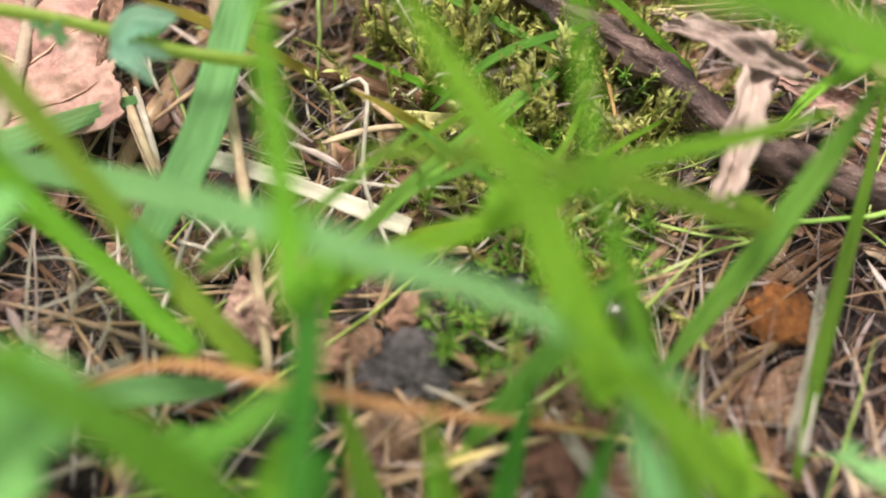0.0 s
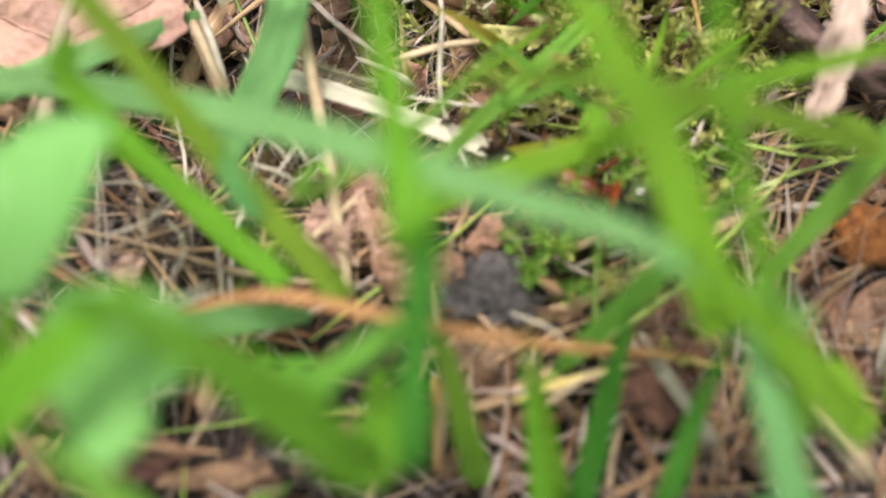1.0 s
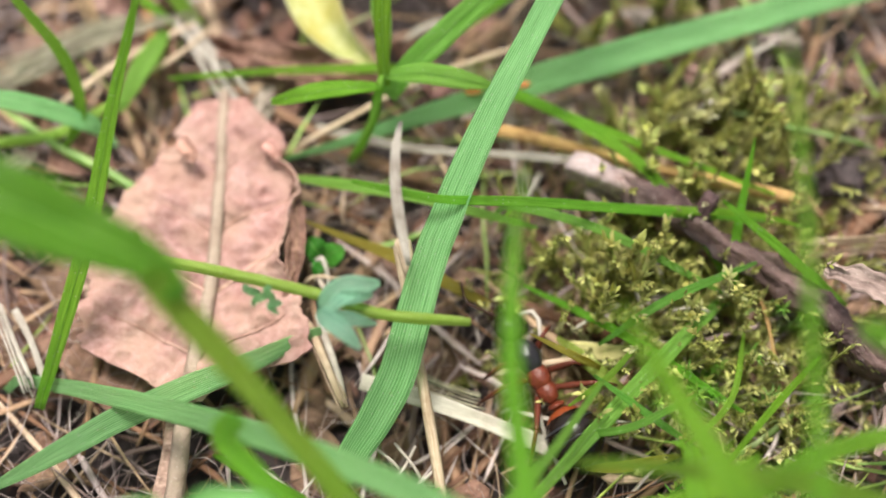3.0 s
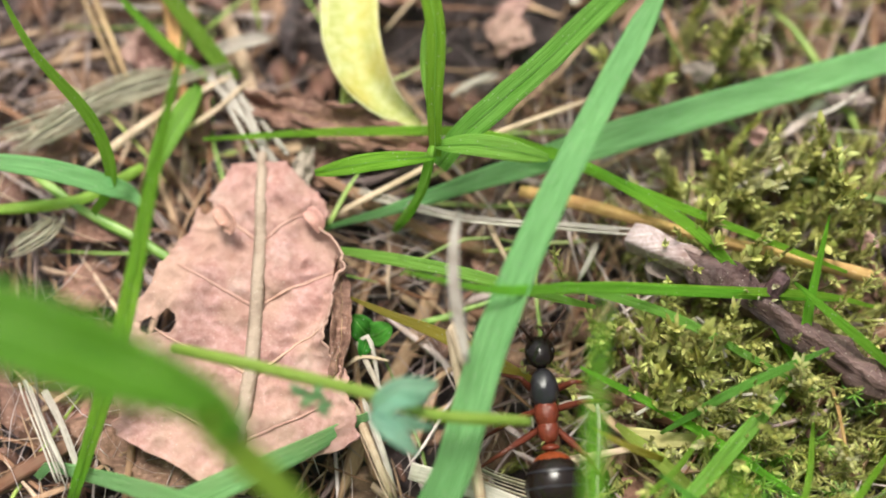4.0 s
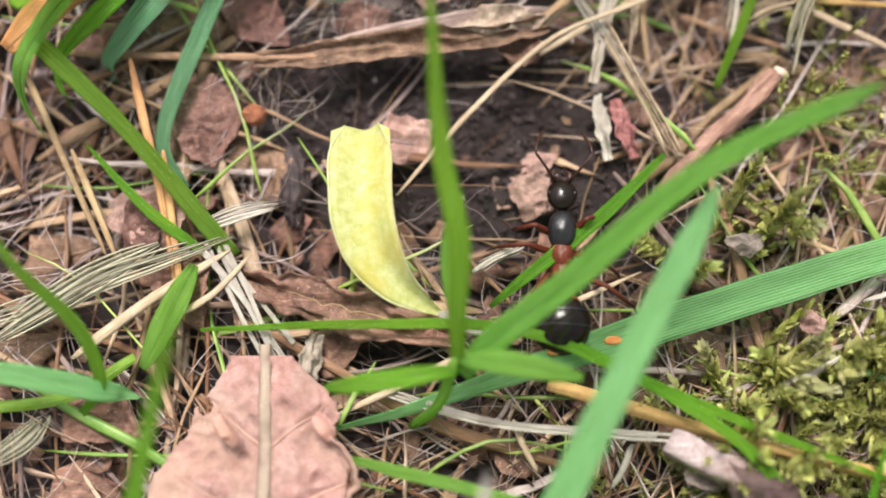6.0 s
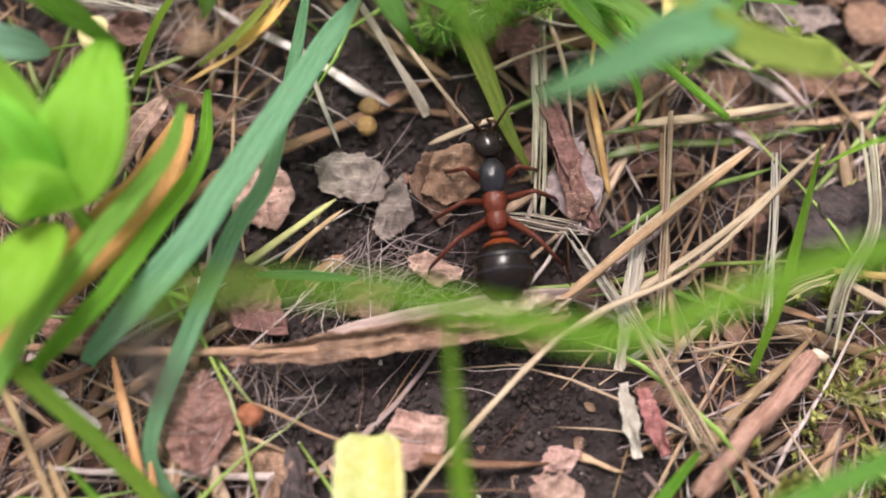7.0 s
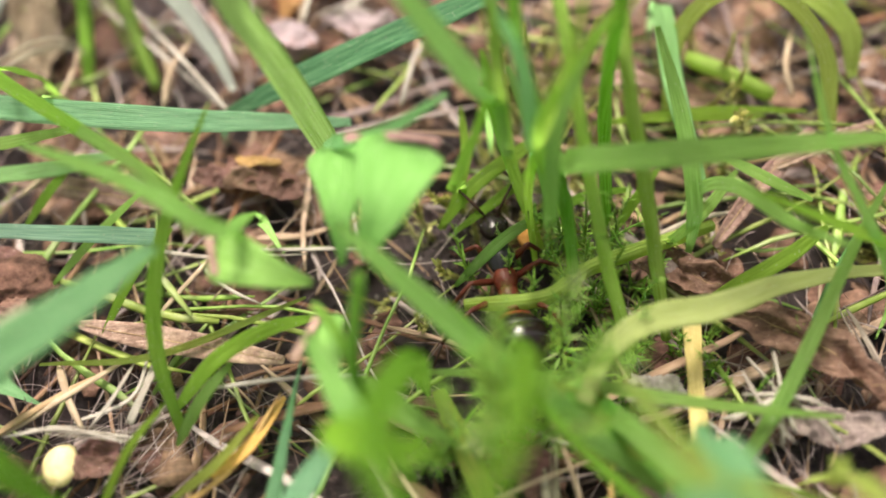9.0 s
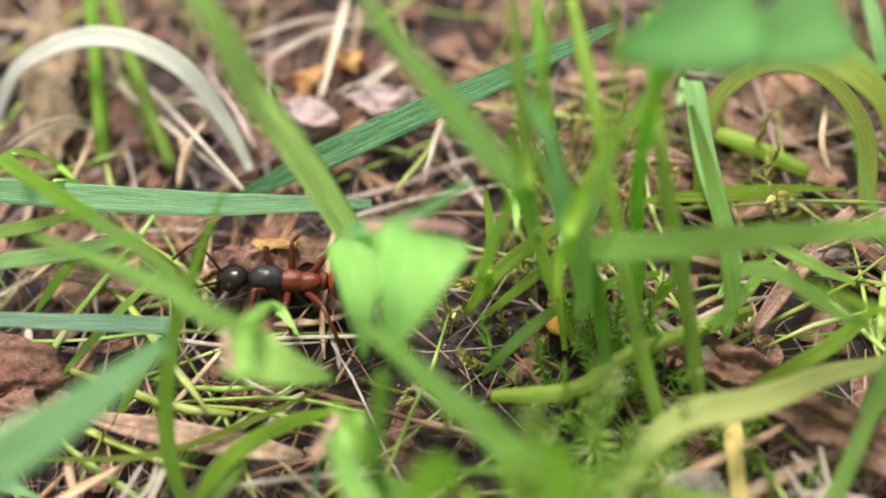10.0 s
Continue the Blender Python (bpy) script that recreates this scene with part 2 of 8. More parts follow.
def litter_mat(name, colours):
    """Straw whose colour changes from piece to piece, streaked along its length."""
    n = Nodes(name)
    r = n.add("ShaderNodeNewGeometry").outputs["Random Per Island"]
    c = n.ramp(r, *[((i + 0.5) / len(colours), q) for i, q in enumerate(colours)])
    g = n.noise(n.mm(6.0, 0.5, 1, of="UV"), 2.0, 4.0, 0.65)
    c = n.mix(n.ramp(g, (0.30, (0.55, 0.55, 0.55)), (0.55, (0, 0, 0))), c, (0.10, 0.06, 0.035))
    c = n.mix(n.ramp(g, (0.58, (0, 0, 0)), (0.75, (0.5, 0.5, 0.5))), c, (0.78, 0.72, 0.60))
    b = n.noise(n.mm(0.7, 0.7, 0.7), 1.0, 3.0)
    c = n.mix(n.ramp(b, (0.5, (0, 0, 0)), (0.75, (0.6, 0.6, 0.6))), c, (0.20, 0.12, 0.07))
    return n.done(c, 0.62, n.bump(g, 0.10, 0.8), 0.12, 0.4)


litter_mat("litter", [(0.147, 0.064, 0.035), (0.334, 0.184, 0.106), (0.53, 0.36, 0.23), (0.22, 0.09, 0.042), (0.68, 0.50, 0.37), (0.217, 0.136, 0.071)])
litter_mat("litter_grey", [(0.190, 0.129, 0.124), (0.379, 0.283, 0.288), (0.60, 0.49, 0.47), (0.24, 0.175, 0.175), (0.69, 0.585, 0.57)])
litter_mat("litter_brown", [(0.030, 0.013, 0.009), (0.085, 0.034, 0.022), (0.05, 0.024, 0.018), (0.145, 0.054, 0.034), (0.09, 0.048, 0.042)])
dry_mat("shreds", (0.14, 0.075, 0.05), (0.30, 0.17, 0.12), (0.06, 0.03, 0.022), along=False, island=True)
# soil, stones, seeds
clod_mat("greyclod", (0.035, 0.029, 0.034), (0.17, 0.145, 0.16), size=3.0, relief=0.35)
clod_mat("rustclod", (0.10, 0.03, 0.016), (0.36, 0.14, 0.075), size=3.5, relief=0.35)
clod_mat("brownclod", (0.10, 0.05, 0.035), (0.30, 0.16, 0.11), size=3.0, relief=0.35)
clod_mat("blackclod", (0.02, 0.015, 0.015), (0.09, 0.06, 0.06), rough=0.5)
clod_mat("orangeseed", (0.50, 0.17, 0.03), (0.66, 0.34, 0.10), rough=0.45)
clod_mat("paleseed", (0.70, 0.55, 0.22), (0.85, 0.75, 0.45), rough=0.5)
clod_mat("redseed", (0.20, 0.05, 0.028), (0.40, 0.13, 0.07), rough=0.4, size=3.0)
clod_mat("amber", (0.19, 0.095, 0.035), (0.36, 0.20, 0.085), rough=0.4)
clod_mat("amberleaf", (0.08, 0.028, 0.006), (0.32, 0.135, 0.03), rough=0.3, size=3.0, relief=0.3)
clod_mat("crumbs", (0.010, 0.006, 0.006), (0.070, 0.045, 0.043), rough=0.5, island=True, size=5.0)
clod_mat("grit", (0.20, 0.17, 0.15), (0.48, 0.43, 0.40), rough=0.5, island=True)


def soil_mat():
    n = Nodes("soil")
    g = n.noise(n.mm(2.5, 2.5, 2.5), 1.0, 9.0, 0.72)
    big = n.noise(n.mm(0.22, 0.22, 0.22), 1.0, 4.0)
    c = n.mix(n.ramp(g, (0.3, (0, 0, 0)), (0.72, (1, 1, 1))), (0.012, 0.008, 0.008), (0.080, 0.055, 0.057))
    c = n.mix(n.ramp(big, (0.45, (0, 0, 0)), (0.7, (0.6, 0.6, 0.6))), c, (0.060, 0.040, 0.038))
    wet = n.ramp(n.noise(n.mm(0.8, 0.8, 0.8), 1.0, 3.0), (0.4, (0.28, 0.28, 0.28)), (0.6, (0.75, 0.75, 0.75)))
    return n.done(c, wet, n.bump(g, 0.55, 1.0), 0.0, 0.55)


def moss_mat(name, a, b):
    n = Nodes(name)
    g = n.noise(n.mm(0.9, 0.9, 0.9), 1.0, 4.0)
    c = n.mix(n.ramp(g, (0.35, (0, 0, 0)), (0.7, (1, 1, 1))), a, b)
    c = n.vary(c, island=True, hue=0.022, value=0.45)
    pale = n.ramp(n.noise(n.mm(0.35, 0.35, 0.35), 1.0, 2.0), (0.56, (0, 0, 0)), (0.72, (0.6, 0.6, 0.6)))
    c = n.mix(pale, c, (0.50, 0.46, 0.34))
    return n.done(c, 0.42, None, 0.3, 0.45)


soil_mat()
moss_mat("moss", (0.20, 0.21, 0.035), (0.58, 0.58, 0.22))
moss_mat("turf", (0.17, 0.28, 0.04), (0.36, 0.45, 0.13))
moss_mat("feathery", (0.13, 0.29, 0.03), (0.28, 0.46, 0.09))


def ant_mat(name, a, b, rough, relief, spec=0.3):
    n = Nodes(name)
    g = n.noise(n.mm(5, 5, 5), 1.0, 4.0)
    c = n.mix(g, a, b)
    return n.done(c, rough, n.bump(g, relief, 0.5), 0.0, spec, 0.0)


ant_mat("ant_black", (0.004, 0.003, 0.003), (0.014, 0.008, 0.006), 0.16, 0.02, 0.26)
ant_mat("ant_grey", (0.006, 0.0055, 0.007), (0.022, 0.020, 0.025), 0.32, 0.05, 0.38)
ant_mat("ant_red", (0.040, 0.008, 0.005), (0.17, 0.032, 0.014), 0.30, 0.14, 0.35)
ant_mat("ant_saddle", (0.07, 0.014, 0.005), (0.24, 0.05, 0.014), 0.32, 0.05, 0.3)
ant_mat("ant_leg", (0.045, 0.011, 0.007), (0.12, 0.026, 0.013), 0.36, 0.03)
ant_mat("ant_brown", (0.022, 0.010, 0.008), (0.05, 0.02, 0.013), 0.4, 0.03)

LABELS = {
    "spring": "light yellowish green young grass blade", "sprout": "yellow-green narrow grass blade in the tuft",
    "vivid": "vivid green grass blade, slightly translucent", "deep": "deep bluish green grass blade",
    "dark": "broad dark green blade over the litter", "fresh": "fresh mid-green narrow grass blade",
    "pale": "pale green grass blade with fine veins", "striped": "pale green blade with whitish parallel stripes",
    "teal": "bluish green blurred leaf with pale tip", "tealpale": "very pale bluish green leaf strip",
    "tealdark": "dark bluish green blade with light stripes", "olive": "olive green grass stem with pale joint",
    "yellowgreen": "yellowish green bent grass blade", "lime": "bright lime green young leaf, smooth", "softlime": "soft light green young leaf",
    "lime2": "wide yellow-green drooping leaf with brown specks", "clover": "light green heart-shaped clover leaflet",
    "yellow": "thin yellow fading grass blade", "yellowtip": "green grass blade with yellowed tip",
    "petal": "fallen yellow leaf, velvety and curved", "freshstem": "thin fresh green plant stalk",
    "olivestem": "thin olive green plant stem", "straw": "dry tan straw lying on the litter",
    "whitestraw": "bleached whitish piece of straw", "greystraw": "grey fibrous frayed straw",
    "brownstraw": "brown dry grass stem on the ground", "olivestraw": "dull olive dry grass stem",
    "bleached": "bleached flat white straw strip on the litter", "tornleaf": "greyish pink torn dry leaf strip",
    "orangestraw": "thin orange-brown dry stem", "orangestraw2": "flat yellowish dry straw",
    "paledry": "pale cream withered grass blade", "orange": "orange-brown withered grass blade",
    "rust": "rust-coloured dead grass blade", "chip": "pale tan torn and crumpled dry leaf",
    "oakflap": "pinkish brown torn edge of the leaf", "redleaf": "reddish brown shredded rotting leaf piece", "pinkleaf": "pinkish brown dry leaf piece", "brownleaf": "dark brown crumpled dead leaf piece",
    "cream": "cream-coloured arched withered grass blade", "tanspot": "tan dead leaf with dark spots", "purple": "dark reddish purple bark flake",
    "lavender": "greyish mauve flat bark flake", "greyflake": "grey-brown flat bark flake on soil",
    "twig": "dark purplish brown weathered twig", "bark": "reddish brown rough little twig",
    "greyclod": "grey crumbly clod on the soil", "rustclod": "rust-red crumbly clod in the litter",
    "brownclod": "brown crumbly clod in the litter", "blackclod": "black rounded clod among moss",
    "orangeseed": "small orange rounded seed",
    "paleseed": "pale yellow rounded seed", "redseed": "small red-brown round seed",
    "amber": "small amber sand grain on dark soil", "amberleaf": "amber-brown rotting lump in the litter",
}


# ---- builders
def finish(name, verts, faces, mat, at=(0, 0, 0), uv=None, smooth=True, parent=None):
    """One mesh object; verts in millimetres, local to at."""
    me = bpy.data.meshes.new(name)
    me.from_pydata([(v[0] * MM, v[1] * MM, v[2] * MM) for v in verts], [], faces)
    if uv is not None:
        layer = me.uv_layers.new(name="UVMap")
        idx = np.empty(len(me.loops), dtype=np.int32)
        me.loops.foreach_get("vertex_index", idx)
        layer.data.foreach_set("uv", np.asarray(uv, dtype=np.float32)[idx].ravel())
    if smooth:
        me.polygons.foreach_set("use_smooth", [True] * len(me.polygons))
    me.materials.append(MATS[mat])
    me.update()
    ob = new(name, me)
    ob.location = Vector(at) * MM
    if parent:
        ob.parent = parent
    return ob


def part(name, bm, mat, parent, label=""):
    me = bpy.data.meshes.new(name)
    bm.to_mesh(me)
    bm.free()
    me.polygons.foreach_set("use_smooth", [True] * len(me.polygons))
    me.materials.append(MATS[mat])
    ob = new(name, me)
    ob.parent = parent
    return tagged(ob, label) if label else ob


def height(x, y):
    """The soil's height in millimetres."""
    n = noise.noise(Vector((x * 0.07, y * 0.07, 3.1))) * 0.7 + noise.noise(Vector((x * 0.22, y * 0.22, 7.7))) * 0.45
    return n - 0.75


BARE = [(-7, 40.5, 4.4), (-13, 40.5, 3.4), (-9, 46.5, 3.0), (-12, 53, 4.8), (-17, 51, 2.6), (-8.5, 67.5, 3.0), (-6, 49, 2.4), (-23, 50.6, 3.2), (-17.2, 47.8, 3.4), (-16.3, 42, 3.6), (-13, 47, 3.0), (-14.8, 55.4, 3.6), (-8.6, 44.3, 3.2), (6.5, 49, 3.4), (-15.0, 2.6, 2.6), (-10.6, 0.6, 2.6), (-1.1, 9.4, 1.6), (-5.1, 5.3, 2.0), (-10.0, 66.6, 2.8), (-7.5, 64.0, 2.0)]


def bare(x, y):
    return any((x - a) ** 2 + (y - b) ** 2 < r * r for a, b, r in BARE)


def soil(x, y):
    """The bare soil, pitted and sunken between the litter, higher where it lies open."""
    open_soil = max((1 - math.hypot(x - a, y - b) / (r + 1.5) for a, b, r in BARE), default=0)
    n = height(x, y) - 0.9 * (1 - min(1.0, max(0.0, open_soil * 3)))
    n += noise.noise(Vector((x * 0.45, y * 0.45, 11))) * 0.6
    return n + noise.noise(Vector((x * 0.9, y * 0.9, 1.3))) * 0.28 + noise.noise(Vector((x * 2.2, y * 2.2, 5.0))) * 0.12


def spline(points, count):
    """A smooth line through the points, evenly spread over its length."""
    p = [Vector(q) for q in points]
    p = [p[0] * 2 - p[1], *p, p[-1] * 2 - p[-2]]
    fine = []
    for i in range(1, len(p) - 2):
        a, b, c, d = p[i - 1 : i + 3]
        for k in range(16):
            t = k / 16
            fine.append(0.5 * (2 * b + (c - a) * t + (2 * a - 5 * b + 4 * c - d) * t * t + (3 * b - 3 * c + d - a) * t ** 3))
    fine.append(p[-2])
    run = [0.0]
    for a, b in zip(fine, fine[1:]):
        run.append(run[-1] + (b - a).length)
    out, k = [], 0
    for i in range(count):
        s = run[-1] * i / (count - 1)
        while k < len(run) - 2 and run[k + 1] < s:
            k += 1
        f = (s - run[k]) / max(run[k + 1] - run[k], 1e-9)
        out.append(fine[k].lerp(fine[k + 1], min(max(f, 0), 1)))
    return out, run[-1]


def profile(kind, v):
    """Half-width, 0 to 1, along a leaf from its base (0) to its tip (1)."""
    tip = lambda a: min(1.0, max(0.02, (1 - v) / a)) ** 0.6
    root = lambda a, low: min(1.0, low + (1 - low) * min(1.0, v / a))
    if kind == "strip":
        return 0.92 + 0.08 * math.sin(v * 9)
    if kind == "lens":
        return max(0.12, min(1.0, math.sin(math.pi * (0.04 + 0.92 * v)) ** 0.55 * 1.03))
    if kind == "wide":
        return root(0.5, 0.35) * min(1.0, max(0.1, (1 - v) / 0.25)) ** 0.5
    if kind == "longtip":
        return root(0.15, 0.7) * (1 - 0.45 * v) * tip(0.1)
    if kind == "revtip":
        return min(1.0, 0.08 + v / 0.45) * (1 - 0.25 * max(0.0, v - 0.6))
    if kind == "curled":
        return (0.42 + 0.58 * min(1.0, max(0.0, (v - 0.15) / 0.45))) * min(1.0, max(0.3, (1 - v) / 0.3)) ** 0.5
    if kind == "leaflet":
        return max(0.06, math.sin(math.pi * (0.03 + 0.94 * v ** 0.8)) ** 0.7)
    if kind == "heart":
        return max(0.08, math.sin(math.pi * 0.5 * min(1.0, v / 0.68)) ** 0.9) * (1.0 if v < 0.8 else math.sqrt(max(0.12, 1 - ((v - 0.8) / 0.215) ** 2)))
    if kind == "wedge":
        return min(1.0, 0.12 + 0.88 * (v / 0.8)) * (1.0 if v < 0.86 else math.sqrt(max(0.3, 1 - ((v - 0.86) / 0.16) ** 2)))
    if kind == "petal":
        return (0.96 + 0.04 * math.sin(v * 5)) * min(1.0, 0.6 + v / 0.12) * (min(1.0, max(0.12, (1 - v) / 0.45)) ** 0.8)
    if kind == "ragged":
        return max(0.25, math.sin(math.pi * (0.1 + 0.8 * v)) ** 0.5) * (0.82 + 0.3 * noise.noise(Vector((v * 9, 0.3, 0.7))))
    return root(0.25, 0.6) * tip(0.55)


COUNT = [0]
GREENS = {"vivid", "spring", "sprout", "fresh", "pale", "teal", "dark", "lime", "softlime", "clover", "yellowgreen", "lime2", "tealdark", "striped", "deep", "olive", "yellowtip", "tealpale", "cream", "petal"}
DRIES = {"rust", "orange", "pinkleaf", "paledry", "brownleaf", "tanspot"}


def thing(name, at, label, category, group=""):
    ob = new(name)
    ob.location = Vector(at) * MM
    return tagged(ob, label, category, group)


def settle(ob, name, mat, label, parent):
    """Tag a thing of its own, or hang a part under its thing."""
    if parent:
        ob.parent = parent
        ob.location -= parent.location
        tagged(ob, label or LABELS[mat])
    else:
        tagged(ob, label or LABELS[mat], name.replace("_", " "), group=GROUPS.get(name, ""))
    return ob



def blade(name, mat, width, points, prof="blade", fold=0.14, speck=0, label="", parent=None, notch=0.1):
    """A leaf or strip with thickness, a fold along its middle and a slight twist."""
    COUNT[0] += 1
    rnd = random.Random(COUNT[0])
    points = [Vector(p) for p in points]
    rooted = False
    if points[0].z > 1.6 and prof not in ("petal", "ragged", "heart", "leaflet", "wedge") and name == "grass_blade":
        way = points[0] - points[1]
        way.z = 0
        way = way.normalized() if way.length > 1e-6 else Vector((0, -1, 0))
        z = points[0].z
        if z > 5:
            way = Vector((0.1, 1, 0))
        root = points[0] + way * (0.45 * z)
        root.z = height(root.x, root.y) - 0.2
        middle = points[0] + way * (0.32 * z)
        middle.z = z * 0.55
        points = [root, middle, *points]
        rooted = True
    length = sum((b - a).length for a, b in zip(points, points[1:]))
    rows = max(24 if prof == "ragged" else 12, min(56, int(length * 2.2)))
    line, length = spline(points, rows)
    ragged = prof == "ragged"
    heart = prof == "heart"
    cols = 15 if ragged else 9 if heart or prof in ("petal", "leaflet", "wide", "wedge") else 7
    thick = 0.05 + 0.03 * min(width, 1.5)
    tilt0, tilt1 = rnd.uniform(-0.35, 0.35), rnd.uniform(-0.35, 0.35)
    top, low, uv = [], [], []
    seed = rnd.uniform(0, 90)
    for i, p in enumerate(line):
        v = i / (rows - 1)
        t = (line[min(i + 1, rows - 1)] - line[max(i - 1, 0)]).normalized()
        side = t.cross(Vector((0, -0.3, 0.95)))
        side = side.normalized() if side.length > 1e-4 else Vector((1, 0, 0))
        up = side.cross(t).normalized()
        a = tilt0 + (tilt1 - tilt0) * v + 0.15 * math.sin(v * 5 + seed)
        side, up = side * math.cos(a) + up * math.sin(a), up * math.cos(a) - side * math.sin(a)
        half = width / 2 * profile(prof, v) * (min(1.0, 0.3 + 2.2 * v) if rooted else 1.0)
        for j in range(cols):
            u = 2 * j / (cols - 1) - 1
            lift = fold * half * (abs(u) ** 1.3) * 1.2
            q = p + side * (u * half) + up * lift
            if ragged:
                k = noise.noise(Vector((v * 6 + seed, u * 1.7, seed)))
                k += 0.8 * (0.3 - abs(noise.noise(Vector((v * length * 0.9 + seed, u * width * 0.9, seed + 3)))))
                q += up * (k * 0.32 * width) + side * (noise.noise(Vector((v * 14, u * 2 + seed, 2))) * 0.12 * width)
            else:
                q += up * (noise.noise(Vector((p.x * 0.5 + seed, p.y * 0.5, u))) * 0.05 * width)
                q += side * (noise.noise(Vector((v * length * 0.8, seed, 3))) * 0.03 * width)
            if heart and v > 0.7:
                q -= t * ((v - 0.7) / 0.3) ** 2 * notch * length * (1 - min(1, abs(u) * 1.9)) ** 1.0
            top.append(q)
            low.append(q - up * thick * (1 - 0.6 * abs(u)))
            uv.append((u * 0.5 + 0.5, v * length))
    o = line[0]
    n = len(top)
    verts = [q - o for q in top] + [q - o for q in low]
    faces = []
    for i in range(rows - 1):
        for j in range(cols - 1):
            a = i * cols + j
            faces.append((a, a + 1, a + cols + 1, a + cols))
            if mat not in GREENS:
                faces.append((n + a, n + a + cols, n + a + cols + 1, n + a + 1))
        for a, b in ((i * cols, i * cols + cols), (i * cols + 2 * cols - 1, i * cols + cols - 1)):
            faces.append((a, b, n + b, n + a))
    for i in (0, rows - 1):
        for j in range(cols - 1):
            a = i * cols + j
            faces.append((a, n + a, n + a + 1, a + 1))
    if mat in FRAYED and width >= 0.4 and prof in ("strip", "lens") and name in ("straw_strip", "dead_grass_blade", "fibrous_straw"):
        verts, faces, uv = frayed(rnd, top, low, rows, cols, length, o, max(4, int(width / 0.10)))
        ob = finish(name, verts, faces, mat, o, uv)
    else:
        ob = finish(name, verts, faces, mat, o, uv + uv)
    settle(ob, name, mat, label, parent)
    if width >= 0.6 and mat in ("vivid", "fresh", "deep", "dark", "rust", "orange", "pinkleaf", "brownleaf", "tanspot") and name not in ("straw_strip", "torn_dry_leaf", "midrib"):
        ridge, tris, ruv = [], [], []
        c = cols // 2
        for i in range(rows):
            a = i * cols + c
            nor = (top[a] - low[a]).normalized()
            side = (top[a + 1] - top[a - 1]) * 0.5
            k = min(0.18, 0.07 / max(side.length, 1e-6) + 0.04)
            for q, h in ((-k, -0.02), (0, 0.045), (k, -0.02)):
                ridge.append(top[a] + side * q + nor * h - o)
                ruv.append((0.5 + q, i / (rows - 1) * length))
        for i in range(rows - 1):
            for k in (0, 1):
                a = i * 3 + k
                tris.append((a, a + 1, a + 4, a + 3))
        rib = finish("midrib", ridge, tris, "rib" if mat in GREENS else "drib", (0, 0, 0), ruv, parent=ob)
        tagged(rib, "pale raised midrib" if mat in GREENS else "tan dry midrib")
    if mat == "petal":
        for c in (0, cols - 1):
            tube("leaf_rim", "petalrim", 0.045, [top[i * cols + c] for i in range(0, rows, 3)], label="whitish rolled leaf rim", parent=ob)
    if speck:
        for x, y, w in ((-6.3, 31.1, 0.30), (-3.8, 31.6, 0.26)):
            rust_spot(ob, x, y, w, top, o)
    return ob


FRAYED = {"whitestraw", "paledry", "greystraw", "straw"}


def frayed(rnd, top, low, rows, cols, length, o, lanes):
    """The same strip split along its length into stiff fibres of uneven ends."""
    verts, faces, uv = [], [], []
    for k in range(lanes):
        a, b = rnd.uniform(0, 0.16), rnd.uniform(0.84, 1)
        if rnd.random() < 0.4:
            a = 0
        if rnd.random() < 0.4:
            b = 1
        if rnd.random() < 0.15 and k:
            continue
        c, half = (k + 0.5) / lanes + rnd.gauss(0, 0.2 / lanes), rnd.uniform(0.2, 0.8) / lanes
        drift, rise, seed = rnd.gauss(0, 0.5 / lanes), rnd.uniform(-0.05, 0.09), rnd.uniform(0, 99)
        base, n = len(verts), 0
        for i in range(rows):
            v = i / (rows - 1)
            if v < a or v > b:
                continue
            n += 1
            left, right, depth = top[i * cols], top[i * cols + cols - 1], low[i * cols + cols // 2]
            mid = top[i * cols + cols // 2]
            up = (mid - depth).normalized()
            cc = c + drift * (v - 0.5) + 0.25 / lanes * noise.noise(Vector((v * length * 0.5, seed, 0)))
            for f, h in ((-1, 0.0), (-0.35, 0.05), (0.35, 0.05), (1, 0.0), (0, -0.05)):
                u = cc + half * f
                q = left.lerp(mid, u * 2) if u < 0.5 else mid.lerp(right, u * 2 - 1)
                verts.append(q + up * (rise + h + 0.08 * noise.noise(Vector((v * length * 0.4, seed, 5)))) - o)
                uv.append((u, v * length))
        for i in range(n - 1):
            for j in range(5):
                p, q = base + i * 5 + j, base + i * 5 + (j + 1) % 5
                faces.append((p, q, q + 5, p + 5))
        faces.append(tuple(base + j for j in range(4, -1, -1)))
        faces.append(tuple(base + (n - 1) * 5 + j for j in range(5)))
    return verts, faces, uv


def rust_spot(ob, x, y, w, top, o):
    """A raised rusty fungus spot on a blade."""
    near = min(top, key=lambda q: (q.x - x) ** 2 + (q.y - y) ** 2)
    bm = bmesh.new()
    bmesh.ops.create_icosphere(bm, subdivisions=2, radius=1.0)
    for v in bm.verts:
        k = 1 + 0.3 * noise.noise(v.co * 2 + Vector((x, y, 0)))
        v.co = Vector((v.co.x * w * 1.5 * k, v.co.y * w * 0.75 * k, v.co.z * 0.08)) * MM
    s = part("rust_spot", bm, "orangeseed", ob, "small orange rust spot")
    s.location = (near - o + Vector((0, 0, 0.03))) * MM


GROUPS = {"grass_blade": "grass blades", "dead_grass_blade": "dead grass blades", "straw_strip": "straw pieces", "straw": "dry straws",
          "dead_leaf_fragment": "dead leaf fragments", "bark_flake": "bark flakes"}


